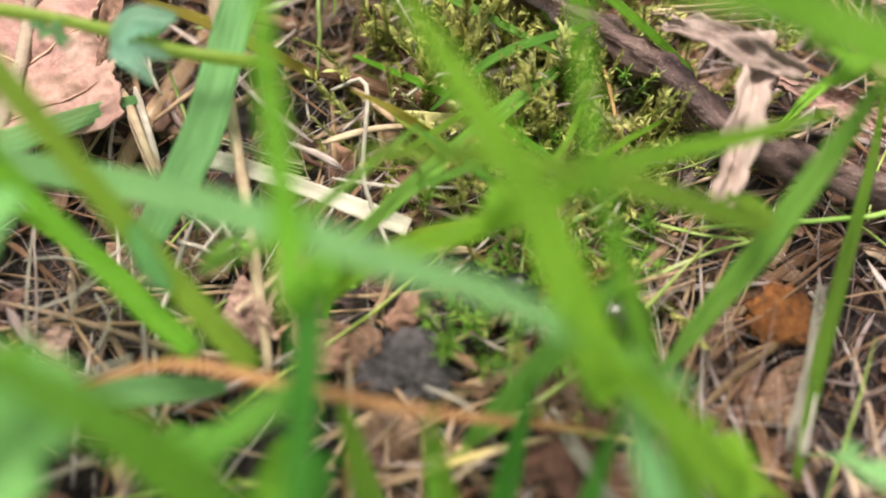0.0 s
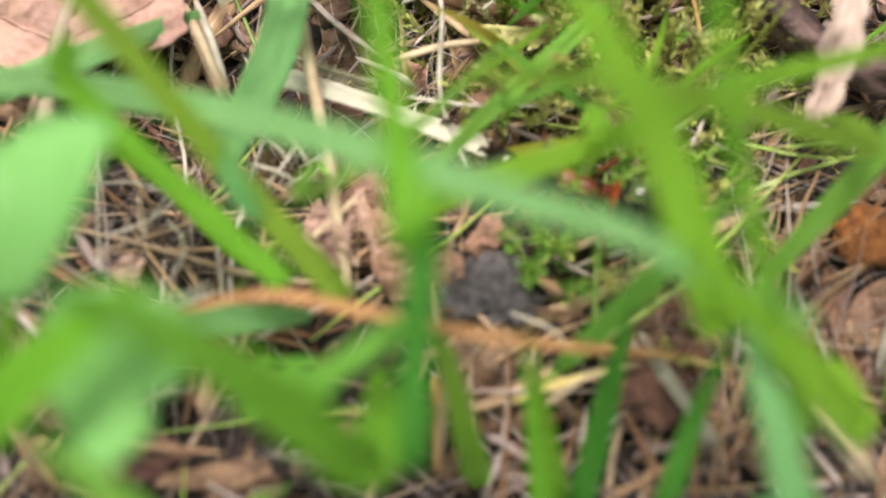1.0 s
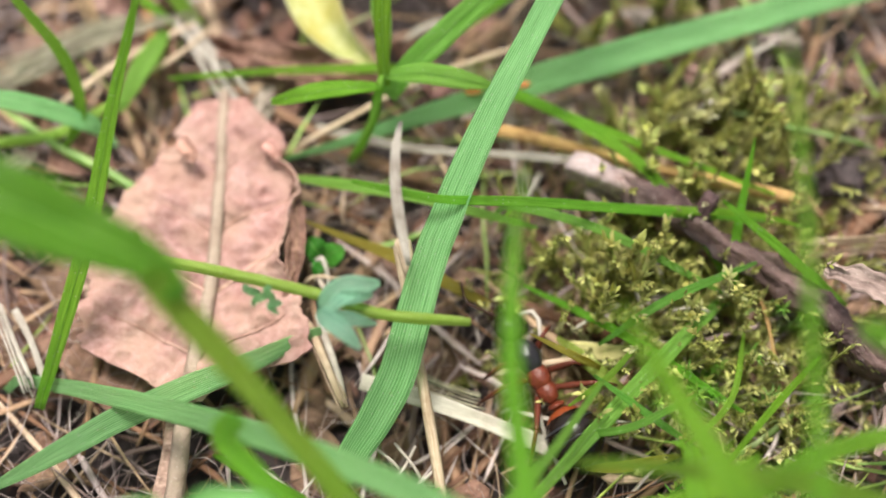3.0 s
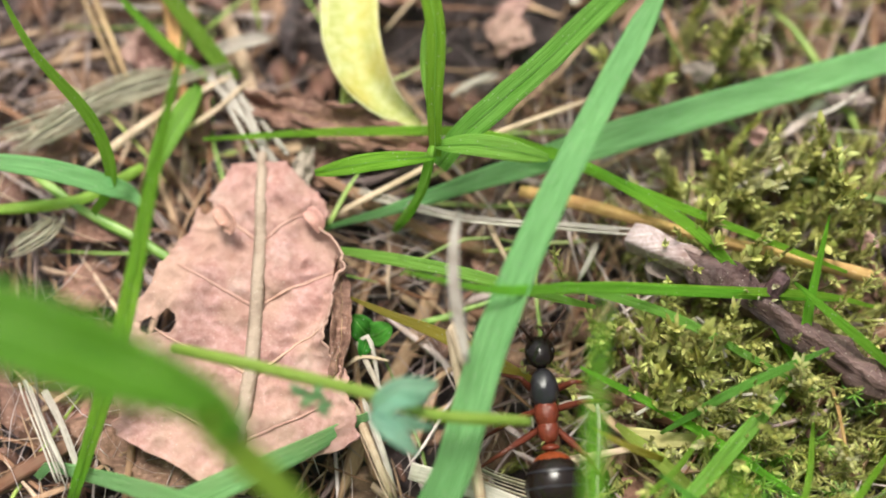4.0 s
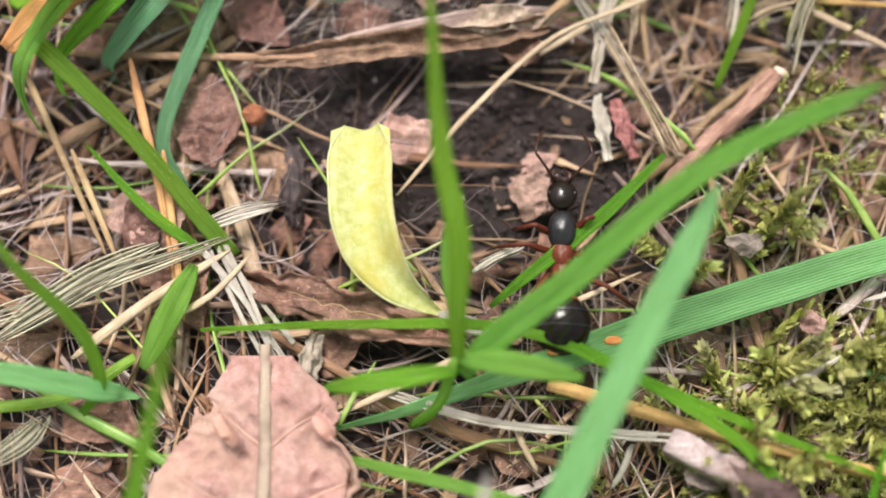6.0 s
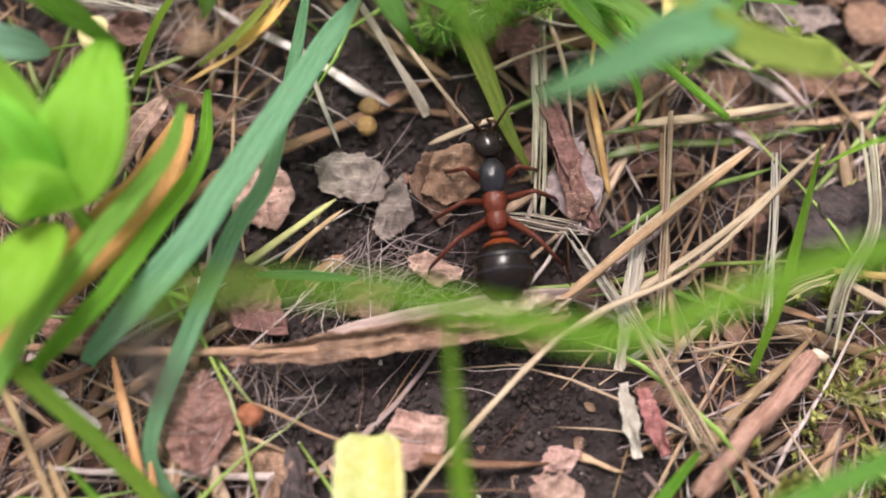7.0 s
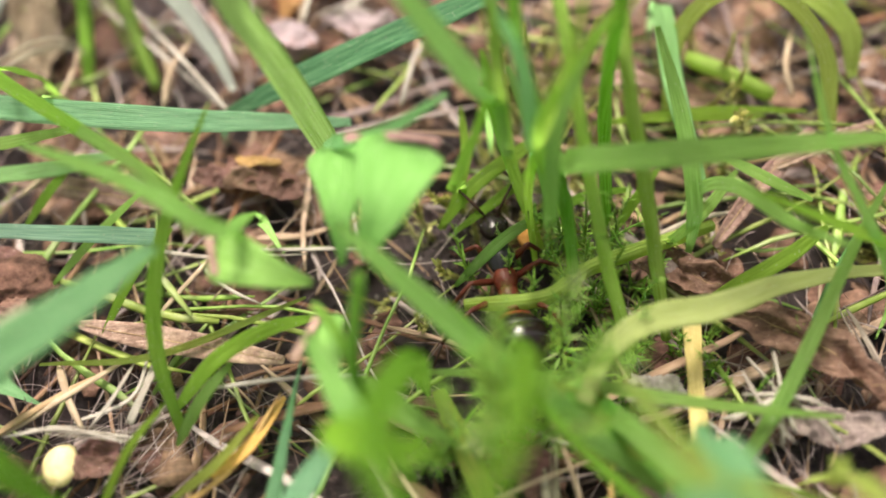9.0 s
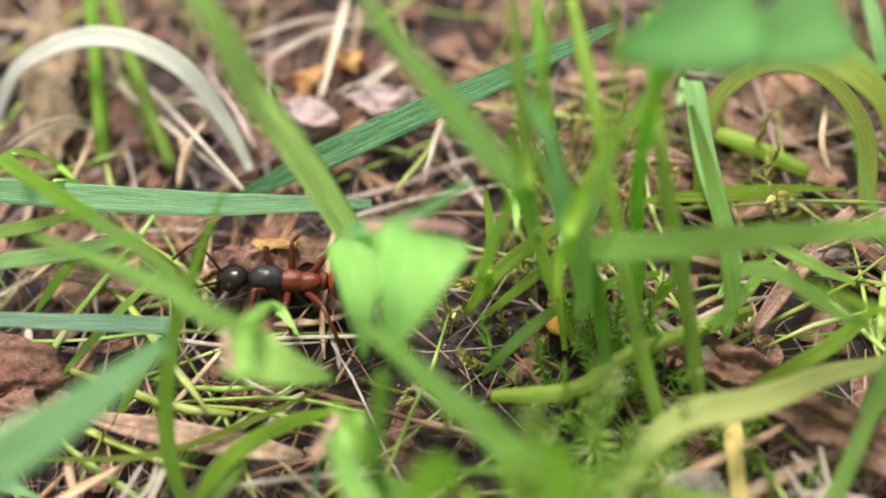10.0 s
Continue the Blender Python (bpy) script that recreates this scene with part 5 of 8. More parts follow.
blade("dead_grass_blade", "paledry", 0.8, [(4.1, 43.8, 0.8), (4.6, 46.3, 1.6), (6.0, 49.2, 2.2), (6.0, 53.4, 2.4)], prof='strip')
blade("straw_strip", "straw", 0.75, [(2.3, 46.3, 0.8), (3.3, 46.8, 1.1), (4.7, 47.3, 0.9)], prof='strip')
tube("straw", "orangestraw", 0.2, [(4.4, 47.4, 0.9), (6.8, 47.1, 1.1), (9.3, 47.1, 0.9)])
tube("straw", "straw", 0.22, [(5.1, 47.0, 0.8), (6.7, 46.0, 1.0), (9.2, 44.9, 0.8)])
blade("fibrous_straw", "greystraw", 0.9, [(-3.2, 49.4, 0.6), (-4.0, 46.1, 1.0), (-4.5, 43.2, 0.6)], prof='ragged')
blade("straw_strip", "whitestraw", 0.5, [(-9.7, 34.5, 0.5), (-8.8, 35.1, 0.8), (-7.6, 35.7, 0.6)], prof='strip')
blade("grass_blade", "vivid", 0.6, [(-9.0, 33.0, 0.8), (-7.4, 34.3, 1.6), (-4.4, 36.8, 1.6), (-1.4, 39.9, 0.8)], prof='lens')
blade("grass_blade", "fresh", 1.0, [(-8.4, 2.5, 7.0), (-6.4, 4.0, 9.0), (-4.5, 5.3, 9.5)], prof='lens')
blade("grass_blade", "vivid", 1.3, [(9.0, 2.3, 8.0), (5.9, 4.8, 10.5), (3.3, 6.8, 11.5)], prof='lens')
blade("grass_blade", "vivid", 1.6, [(-16.0, 2.3, 10.0), (-13.6, 4.0, 12.0), (-11.3, 5.7, 12.5)], prof='wide')
blade("grass_blade", "olive", 0.9, [(-2.6, 2.6, 4.0), (-3.2, 4.8, 5.0), (-3.6, 5.9, 5.0)], prof='lens')
blade("grass_blade", "fresh", 0.9, [(1.4, 5.5, 2.0), (3.6, 7.4, 5.0), (6.2, 10.0, 7.0)], prof='lens')
blade("grass_blade", "olive", 0.8, [(10.4, 11.2, 8.0), (4.8, 11.9, 10.0), (0.1, 12.2, 11.0), (-2.9, 12.4, 10.5)], prof='lens')
blade("straw_strip", "whitestraw", 0.6, [(-14.3, 7.2, 0.8), (-13.0, 7.7, 1.1), (-11.7, 8.3, 0.9)], prof='strip')
tube("root_fibre", "whitestraw", 0.06, [(-17.0, 12.4, 0.5), (-15.2, 12.3, 1.1), (-13.7, 11.9, 0.6)])
tube("root_fibre", "whitestraw", 0.06, [(-16.8, 14.3, 0.5), (-16.4, 11.0, 1.1), (-16.3, 8.9, 0.6)])
tube("root_fibre", "whitestraw", 0.06, [(-14.9, 10.1, 0.5), (-14.0, 11.5, 1.1), (-12.9, 13.1, 0.6)])
tube("root_fibre", "whitestraw", 0.06, [(-16.3, 10.3, 0.5), (-14.4, 10.8, 1.1), (-13.3, 12.1, 0.6)])
tube("root_fibre", "whitestraw", 0.06, [(-13.7, 8.5, 0.5), (-13.0, 9.7, 1.1), (-13.9, 11.0, 0.6)])
blade("torn_dry_leaf", "pinkleaf", 0.5, [(-7.6, 11.4, 0.8), (-7.2, 10.3, 1.2), (-6.5, 9.1, 0.9)], prof='ragged', fold=0.4)
blade("torn_dry_leaf", "pinkleaf", 0.5, [(-6.5, 12.1, 0.8), (-6.2, 10.7, 1.2), (-5.8, 9.5, 0.9)], prof='ragged', fold=0.4)
blade("torn_dry_leaf", "pinkleaf", 0.5, [(-8.5, 10.5, 0.8), (-8.0, 9.6, 1.2), (-7.4, 9.1, 0.9)], prof='ragged', fold=0.4)
tube("straw", "straw", 0.14, [(-6.3, 12.2, 0.6), (-7.4, 10.9, 1.0), (-8.7, 9.9, 0.6)])
tube("straw", "orangestraw2", 0.16, [(-0.8, 3.9, 0.8), (1.2, 4.6, 1.2), (3.8, 5.3, 1.0)])
tube("straw", "orangestraw2", 0.16, [(0.4, 6.2, 0.8), (3.3, 5.8, 1.2), (7.5, 5.1, 1.0)])
blade("straw_strip", "straw", 0.7, [(9.5, 4.7, 0.8), (10.8, 3.1, 1.1), (12.3, 1.2, 0.8)], prof='strip')
blade("straw_strip", "whitestraw", 0.5, [(4.1, 6.4, 0.9), (5.1, 4.4, 1.2), (6.5, 2.4, 0.9)], prof='strip')
yellow_leaf = blade("yellow_leaf", "petal", 2.6, [(-14.5, 40.5, 1.5), (-14.5, 38.2, 2.0), (-14.1, 35.8, 2.2), (-12.9, 33.8, 1.8), (-10.9, 32.5, 1.0)], prof='petal', fold=0.5)
blade("leaf_stalk", "whitestraw", 0.75, [(-11.2, 32.6, 1.2), (-9.9, 32.2, 1.0), (-8.9, 32.0, 0.6)], prof='lens', parent=yellow_leaf)
blade("curled_dead_leaf", "brownleaf", 2.3, [(-19.5, 34.0, 0.6), (-16.5, 33.2, 1.0), (-13.6, 32.4, 1.1), (-10.5, 31.8, 0.7)], prof='ragged', fold=0.55)
tube("straw", "brownstraw", 0.22, [(-29.1, 44.1, 0.6), (-23.9, 43.9, 1.0), (-19.5, 43.9, 1.1), (-15.4, 44.1, 1.2), (-11.5, 44.9, 1.0)], rough=0.2)
blade("curled_dead_leaf", "brownleaf", 1.5, [(-19.5, 43.8, 1.0), (-16.3, 44.0, 1.2), (-12.9, 44.6, 1.3), (-9.3, 45.0, 1.3), (-6.6, 45.8, 1.0)], prof='ragged', fold=0.5)
blade("torn_dry_leaf", "tornleaf", 1.1, [(-16.4, 44.6, 0.9), (-12.0, 45.3, 1.2), (-9.1, 45.9, 1.3), (-6.3, 46.4, 1.0)], prof='lens')
tube("straw", "straw", 0.13, [(-13.1, 37.9, 0.4), (-9.8, 41.7, 1.2), (-6.2, 45.0, 1.6), (-1.2, 47.5, 1.5), (4.7, 52.9, 1.0)])
tube("straw", "brownstraw", 0.2, [(-7.3, 45.7, 0.8), (-3.7, 48.5, 1.6), (1.5, 52.6, 1.5)])
little_twig = thing("twig", (-1.5, 38.2, -0.6), "short reddish brown broken twig", "twig", "twigs")
tube("shaft", "bark", 0.42, [(-1.5, 38.2, 0.4), (-0.1, 39.8, 0.7), (1.7, 41.7, 0.7), (3.7, 43.8, 0.6)], rough=0.35, parent=little_twig)
tube("broken_end", "chip", 0.36, [(3.7, 43.7, 0.6), (3.9, 44.0, 0.6)], rough=0.3, parent=little_twig)
blade("straw_strip", "straw", 0.65, [(-4.9, 47.6, 0.5), (-3.7, 45.0, 1.0), (-2.3, 42.3, 1.1), (-0.7, 39.5, 0.6)], prof='strip')
blade("bark_flake", "purple", 1.0, [(-3.5, 42.5, 0.4), (-3.2, 41.1, 0.8), (-2.7, 39.8, 0.5)], prof='ragged')
blade("straw_strip", "whitestraw", 0.8, [(-4.3, 42.7, 0.4), (-4.1, 41.1, 0.7), (-3.8, 39.7, 0.4)], prof='ragged')
blade("grass_blade", "striped", 1.6, [(-25.6, 43.8, 1.6), (-23.5, 45.7, 3.0), (-21.5, 47.8, 4.0), (-19.9, 50.1, 4.6), (-18.1, 53.1, 4.5), (-15.2, 58.5, 3.6)], prof='longtip')
blade("grass_blade", "striped", 0.85, [(-22.3, 38.0, 0.4), (-23.3, 40.2, 1.0), (-21.7, 44.7, 2.0), (-20.0, 48.6, 2.8), (-18.8, 50.7, 3.0), (-17.9, 55.8, 2.8), (-17.3, 61.8, 2.0)])
blade("grass_blade", "olive", 0.8, [(-20.0, 35.0, 0.6), (-24.1, 39.6, 3.0), (-27.8, 43.0, 4.6)], prof='strip')
blade("grass_blade", "fresh", 0.95, [(-28.1, 42.4, 4.6), (-25.9, 46.1, 4.8), (-22.5, 50.6, 5.2), (-22.0, 53.2, 4.5)], prof='lens')
blade("dead_grass_blade", "orange", 2.0, [(-29.6, 43.2, 3.0), (-27.3, 45.6, 3.6), (-25.3, 47.7, 3.6), (-23.4, 50.1, 3.2), (-22.4, 53.8, 2.0)], prof='lens')
blade("grass_blade", "vivid", 0.8, [(-27.0, 43.2, 3.4), (-24.7, 45.6, 3.9), (-22.8, 48.6, 3.8), (-21.5, 51.5, 3.0), (-21.7, 55.0, 1.6)], prof='lens')
blade("grass_blade", "vivid", 0.5, [(-20.9, 34.9, 0.6), (-23.6, 36.8, 1.6), (-26.2, 39.4, 2.4)])
tube("straw", "orangestraw", 0.2, [(-24.9, 43.6, 1.4), (-23.1, 37.2, 1.0), (-22.2, 32.8, 0.4)])
tube("straw", "brownstraw", 0.16, [(-29.7, 43.5, 1.4), (-27.2, 38.5, 1.0), (-25.4, 34.8, 0.4)])
blade("dead_grass_blade", "greystraw", 1.1, [(-19.6, 42.1, 18.6), (-19.5, 41.6, 17.1), (-20.1, 40.3, 13.0)], prof='lens')
blade("grass_blade", "vivid", 0.8, [(4.4, 45.9, 15.0), (-1.7, 44.1, 15.8), (-5.1, 42.8, 16.0), (-7.6, 42.0, 16.2), (-10.0, 42.4, 16.4), (-13.4, 43.0, 17.0), (-16.5, 43.0, 17.8), (-18.3, 42.8, 18.4), (-19.5, 42.1, 18.8)], prof='lens')
blade("grass_blade", "yellowtip", 0.95, [(-11.8, 60.9, 0.8), (-10.2, 56.8, 1.5), (-9.0, 53.6, 1.3), (-7.8, 51.5, 0.6)])
blade("grass_blade", "teal", 1.5, [(-2.6, 53.6, 11.0), (-4.5, 52.7, 12.0), (-6.5, 51.3, 12.8), (-9.1, 50.1, 13.0)], prof='wide')
blade("grass_blade", "yellowgreen", 1.3, [(2.3, 53.5, 8.5), (-0.6, 53.2, 10.0), (-3.0, 53.7, 11.0)], prof='strip')
blade("grass_blade", "yellowgreen", 0.8, [(-2.8, 53.4, 11.0), (-3.9, 55.1, 10.5), (-5.6, 58.2, 9.5)], prof='lens')
blade("grass_blade", "lime2", 1.2, [(7.6, 65.8, 1.2), (5.0, 65.3, 2.0), (2.0, 64.4, 2.8), (-0.8, 63.1, 3.6), (-3.6, 62.2, 4.4), (-5.3, 61.0, 4.2), (-6.2, 59.4, 3.2)], prof='curled')
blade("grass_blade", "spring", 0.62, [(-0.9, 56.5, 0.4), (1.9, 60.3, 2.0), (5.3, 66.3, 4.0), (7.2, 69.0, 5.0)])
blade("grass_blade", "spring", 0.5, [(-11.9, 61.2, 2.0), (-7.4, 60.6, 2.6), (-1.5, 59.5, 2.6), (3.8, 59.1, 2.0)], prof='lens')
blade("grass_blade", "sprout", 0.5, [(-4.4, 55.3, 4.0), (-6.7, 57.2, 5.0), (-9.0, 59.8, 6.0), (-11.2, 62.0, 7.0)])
blade("grass_blade", "sprout", 0.65, [(-22.2, 59.2, 0.4), (-22.9, 61.8, 3.0), (-22.6, 64.4, 5.4), (-21.5, 66.8, 7.5), (-20.2, 69.6, 9.0)])
blade("grass_blade", "sprout", 0.7, [(-22.5, 60.1, 1.0), (-20.8, 61.7, 2.2), (-18.9, 62.8, 2.6), (-16.9, 63.7, 2.0)], prof='lens')
blade("dead_grass_blade", "orange", 0.5, [(-18.1, 60.7, 0.8), (-19.3, 58.5, 1.2), (-20.7, 57.3, 1.0)], prof='lens')
blade("grass_blade", "striped", 1.1, [(-33.7, 73.5, 4.0), (-28.3, 72.5, 4.6), (-23.9, 72.0, 4.6), (-21.0, 72.2, 4.0), (-15.7, 73.0, 2.6)], prof='lens')
blade("grass_blade", "tealdark", 1.3, [(-21.5, 74.4, 1.6), (-16.1, 75.4, 4.0), (-11.3, 76.6, 5.5), (-5.1, 78.7, 7.0)], prof='lens')
blade("grass_blade", "cream", 1.0, [(-34.7, 79.4, 0.8), (-32.8, 81.3, 3.0), (-28.5, 81.5, 4.5), (-24.9, 80.2, 4.0), (-22.8, 78.2, 2.0), (-21.7, 76.3, 0.8)], prof='lens')
blade("dead_grass_blade", "paledry", 0.7, [(-34.5, 76.5, 1.0), (-31.9, 77.3, 2.4), (-30.1, 78.0, 2.6), (-29.0, 78.6, 1.0)], prof='lens')
tube("green_shoot", "freshstem", 0.34, [(-29.1, 77.2, 0.2), (-29.4, 80.9, 2.0), (-30.0, 85.8, 4.0)])
tube("green_shoot", "olivestem", 0.36, [(-25.7, 77.0, 0.2), (-27.3, 80.8, 2.0), (-29.2, 85.4, 3.6)])
blade("dead_leaf", "tanspot", 3.2, [(-31.4, 76.9, 0.3), (-32.1, 80.4, 0.7), (-32.6, 83.9, 0.9), (-34.0, 87.9, 0.6)], prof='ragged')
blade("grass_blade", "pale", 1.0, [(-1.4, 78.4, 3.4), (-1.3, 75.2, 3.0), (-0.8, 72.0, 2.4), (-0.2, 70.1, 1.6)], prof='lens')
blade("grass_blade", "yellowgreen", 0.8, [(-1.1, 74.5, 0.6), (-0.8, 77.0, 3.0), (1.1, 77.9, 5.0), (3.6, 77.4, 5.0), (5.7, 75.8, 3.0), (6.0, 73.3, 0.6)], prof='strip')
tube("green_shoot", "olivestem", 0.38, [(3.9, 75.5, 0.4), (1.9, 76.5, 0.8), (0.0, 77.6, 0.8)])
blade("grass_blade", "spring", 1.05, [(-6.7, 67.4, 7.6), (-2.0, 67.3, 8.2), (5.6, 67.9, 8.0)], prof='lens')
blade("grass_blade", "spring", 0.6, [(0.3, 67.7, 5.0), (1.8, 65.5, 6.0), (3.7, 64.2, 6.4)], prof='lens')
tall_clover = thing("clover", (-6.4, 71.5, -0.6), "light green clover on a tall thin stalk", "clover", "")
blade("leaflet", "clover", 3.6, [(-6.4, 71.5, 13.5), (-4.6, 70.7, 15.0), (-2.0, 71.0, 15.6)], prof='wedge', parent=tall_clover)
blade("leaflet", "clover", 3.0, [(-3.5, 70.6, 13.5), (-1.7, 70.7, 14.6), (0.8, 71.2, 15.0)], prof='wedge', parent=tall_clover)
tube("stalk", "freshstem", 0.28, [(-4.4, 68.8, 0.3), (-4.9, 70.8, 7.0), (-4.8, 70.9, 13.8)], parent=tall_clover)
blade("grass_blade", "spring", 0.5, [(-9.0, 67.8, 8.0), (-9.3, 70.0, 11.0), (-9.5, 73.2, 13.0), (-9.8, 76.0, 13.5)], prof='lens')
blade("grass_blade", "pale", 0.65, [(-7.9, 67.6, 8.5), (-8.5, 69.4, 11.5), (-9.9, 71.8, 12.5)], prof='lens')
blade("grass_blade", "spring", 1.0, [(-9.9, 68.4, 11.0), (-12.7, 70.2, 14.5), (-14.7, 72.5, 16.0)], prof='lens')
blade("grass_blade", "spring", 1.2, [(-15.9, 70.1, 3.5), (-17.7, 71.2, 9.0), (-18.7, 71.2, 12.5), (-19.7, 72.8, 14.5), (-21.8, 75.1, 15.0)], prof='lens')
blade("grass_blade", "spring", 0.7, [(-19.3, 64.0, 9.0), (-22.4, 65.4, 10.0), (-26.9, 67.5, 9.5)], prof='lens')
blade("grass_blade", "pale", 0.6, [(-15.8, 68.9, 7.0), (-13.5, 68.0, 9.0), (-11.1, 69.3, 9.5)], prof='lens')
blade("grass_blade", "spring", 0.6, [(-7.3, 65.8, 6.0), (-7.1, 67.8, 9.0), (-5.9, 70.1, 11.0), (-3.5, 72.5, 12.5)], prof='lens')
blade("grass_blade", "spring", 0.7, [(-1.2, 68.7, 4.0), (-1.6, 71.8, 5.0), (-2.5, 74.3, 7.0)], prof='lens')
tube("green_shoot", "olivestem", 0.34, [(-10.7, 64.4, 1.4), (-7.4, 64.5, 1.8), (-5.3, 65.8, 2.0), (0.1, 68.2, 1.0)])
tube("green_shoot", "olivestem", 0.3, [(-2.3, 63.2, 0.3), (-3.3, 67.2, 5.0), (-4.3, 70.6, 9.0), (-4.5, 75.5, 11.0)])
tube("green_shoot", "olivestem", 0.28, [(-3.8, 62.2, 0.3), (-5.3, 66.0, 5.0), (-6.6, 71.4, 10.0), (-7.4, 75.4, 12.0)])
tube("green_shoot", "freshstem", 0.26, [(-6.0, 64.2, 0.6), (-6.6, 67.3, 5.0), (-8.4, 69.6, 11.0), (-8.7, 74.5, 13.0)])
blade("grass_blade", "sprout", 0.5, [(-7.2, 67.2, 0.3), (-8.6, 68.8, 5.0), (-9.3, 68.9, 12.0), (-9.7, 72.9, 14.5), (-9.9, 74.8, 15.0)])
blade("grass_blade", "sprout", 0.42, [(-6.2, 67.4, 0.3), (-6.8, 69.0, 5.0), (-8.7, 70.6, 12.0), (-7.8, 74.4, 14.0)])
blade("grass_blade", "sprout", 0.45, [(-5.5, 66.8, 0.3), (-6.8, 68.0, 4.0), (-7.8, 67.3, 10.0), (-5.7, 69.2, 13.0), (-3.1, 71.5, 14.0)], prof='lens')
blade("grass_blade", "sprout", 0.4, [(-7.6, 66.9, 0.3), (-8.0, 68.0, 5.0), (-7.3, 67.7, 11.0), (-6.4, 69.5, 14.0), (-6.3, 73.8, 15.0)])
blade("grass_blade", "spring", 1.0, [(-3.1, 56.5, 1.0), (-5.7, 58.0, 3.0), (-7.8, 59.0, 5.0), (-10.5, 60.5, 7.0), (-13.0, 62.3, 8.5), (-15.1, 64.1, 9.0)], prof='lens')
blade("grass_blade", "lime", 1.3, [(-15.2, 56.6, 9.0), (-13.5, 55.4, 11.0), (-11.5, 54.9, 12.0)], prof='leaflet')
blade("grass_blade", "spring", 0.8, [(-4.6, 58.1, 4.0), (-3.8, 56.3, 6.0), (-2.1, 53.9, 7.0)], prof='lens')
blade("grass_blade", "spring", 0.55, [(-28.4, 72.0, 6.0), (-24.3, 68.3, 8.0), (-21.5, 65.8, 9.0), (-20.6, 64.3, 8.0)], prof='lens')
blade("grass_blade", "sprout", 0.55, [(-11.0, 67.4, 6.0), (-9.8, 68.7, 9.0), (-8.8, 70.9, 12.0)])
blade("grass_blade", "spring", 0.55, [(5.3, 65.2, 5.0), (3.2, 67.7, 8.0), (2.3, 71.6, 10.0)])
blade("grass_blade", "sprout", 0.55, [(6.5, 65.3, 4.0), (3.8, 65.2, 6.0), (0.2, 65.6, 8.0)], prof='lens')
blade("straw_strip", "orangestraw2", 0.75, [(-1.4, 58.3, 0.4), (-1.4, 61.0, 0.8), (-1.3, 63.9, 1.0)], prof='strip')
blade("curled_dead_leaf", "brownleaf", 2.2, [(0.3, 64.4, 0.6), (2.2, 63.4, 1.0), (4.2, 62.0, 1.0), (6.5, 60.0, 0.7)], prof='ragged', fold=0.5)
blade("dead_grass_blade", "pinkleaf", 1.0, [(-32.5, 71.8, 0.8), (-27.8, 70.6, 1.2), (-23.8, 69.8, 0.8)], prof='lens')
blade("dead_grass_blade", "pinkleaf", 1.1, [(-27.2, 64.1, 0.8), (-22.6, 63.0, 1.2), (-18.2, 62.2, 1.0)], prof='lens')
blade("grass_blade", "tealpale", 0.75, [(-33.6, 67.9, 2.6), (-28.5, 67.4, 3.0), (-23.8, 67.3, 2.6)], prof='strip')
blade("grass_blade", "pale", 0.75, [(-31.8, 70.9, 2.0), (-29.0, 71.0, 2.4), (-25.9, 72.1, 2.0)], prof='lens')
blade("grass_blade", "spring", 0.7, [(-33.5, 70.0, 5.0), (-29.8, 70.2, 5.6), (-26.7, 71.4, 5.0)], prof='lens')
blade("grass_blade", "sprout", 0.6, [(-30.0, 72.7, 7.0), (-25.7, 69.5, 7.4), (-22.8, 67.5, 7.4), (-20.9, 65.9, 6.0)], prof='lens')
blade("grass_blade", "teal", 1.9, [(-29.4, 57.6, 8.0), (-26.8, 58.9, 9.0), (-24.1, 60.6, 9.5), (-21.7, 63.6, 8.5)], prof='lens')
blade("grass_blade", "striped", 0.6, [(-18.8, 52.6, 1.2), (-18.0, 56.3, 2.0), (-17.4, 60.4, 2.6)])
tube("straw", "straw", 0.24, [(-3.2, 54.0, 0.5), (0.1, 54.3, 0.8), (3.9, 55.0, 0.6)])
tube("straw", "straw", 0.2, [(-6.7, 45.9, 0.5), (-3.0, 49.3, 0.9), (1.7, 53.0, 0.6)])
tube("straw", "straw", 0.18, [(-7.4, 44.3, 0.4), (-2.5, 47.2, 0.9), (0.8, 49.5, 1.0), (5.0, 53.1, 0.6)])
blade("straw_strip", "paledry", 0.7, [(-7.4, 58.6, 0.5), (-7.5, 54.2, 1.0), (-7.7, 49.7, 0.5)], prof='strip')
blade("bark_flake", "redleaf", 1.1, [(-7.2, 54.4, 0.5), (-6.3, 51.6, 0.9), (-5.2, 49.2, 0.6)], prof='ragged')
blade("bark_flake", "lavender", 1.6, [(-5.8, 53.2, 0.3), (-5.7, 51.2, 0.6), (-5.6, 49.1, 0.3)], prof='ragged')
tube("straw", "brownstraw", 0.2, [(-5.4, 54.7, 0.5), (-5.1, 52.6, 0.8), (-4.5, 50.6, 0.5)])
seedling = thing("seedling", (-25.9, 48.8, -0.6), "bright lime green seedling with pointed leaves", "seedling", "seedlings")
blade("leaf", "lime", 3.248, [(-25.9, 48.8, 5.0), (-24.9, 51.4, 7.0), (-24.7, 54.9, 6.6)], prof='leaflet', parent=seedling)
blade("leaf", "lime", 3.248, [(-26.3, 49.0, 5.0), (-27.9, 50.5, 7.0), (-30.5, 52.8, 6.6)], prof='leaflet', parent=seedling)
blade("leaf", "lime", 2.576, [(-26.6, 48.2, 5.0), (-26.8, 45.5, 7.0), (-27.9, 43.5, 6.6)], prof='leaflet', parent=seedling)
blade("leaf", "lime", 2.46, [(-26.1, 48.6, 5.0), (-26.6, 48.7, 7.0), (-28.1, 49.4, 6.6)], prof='leaflet', parent=seedling)
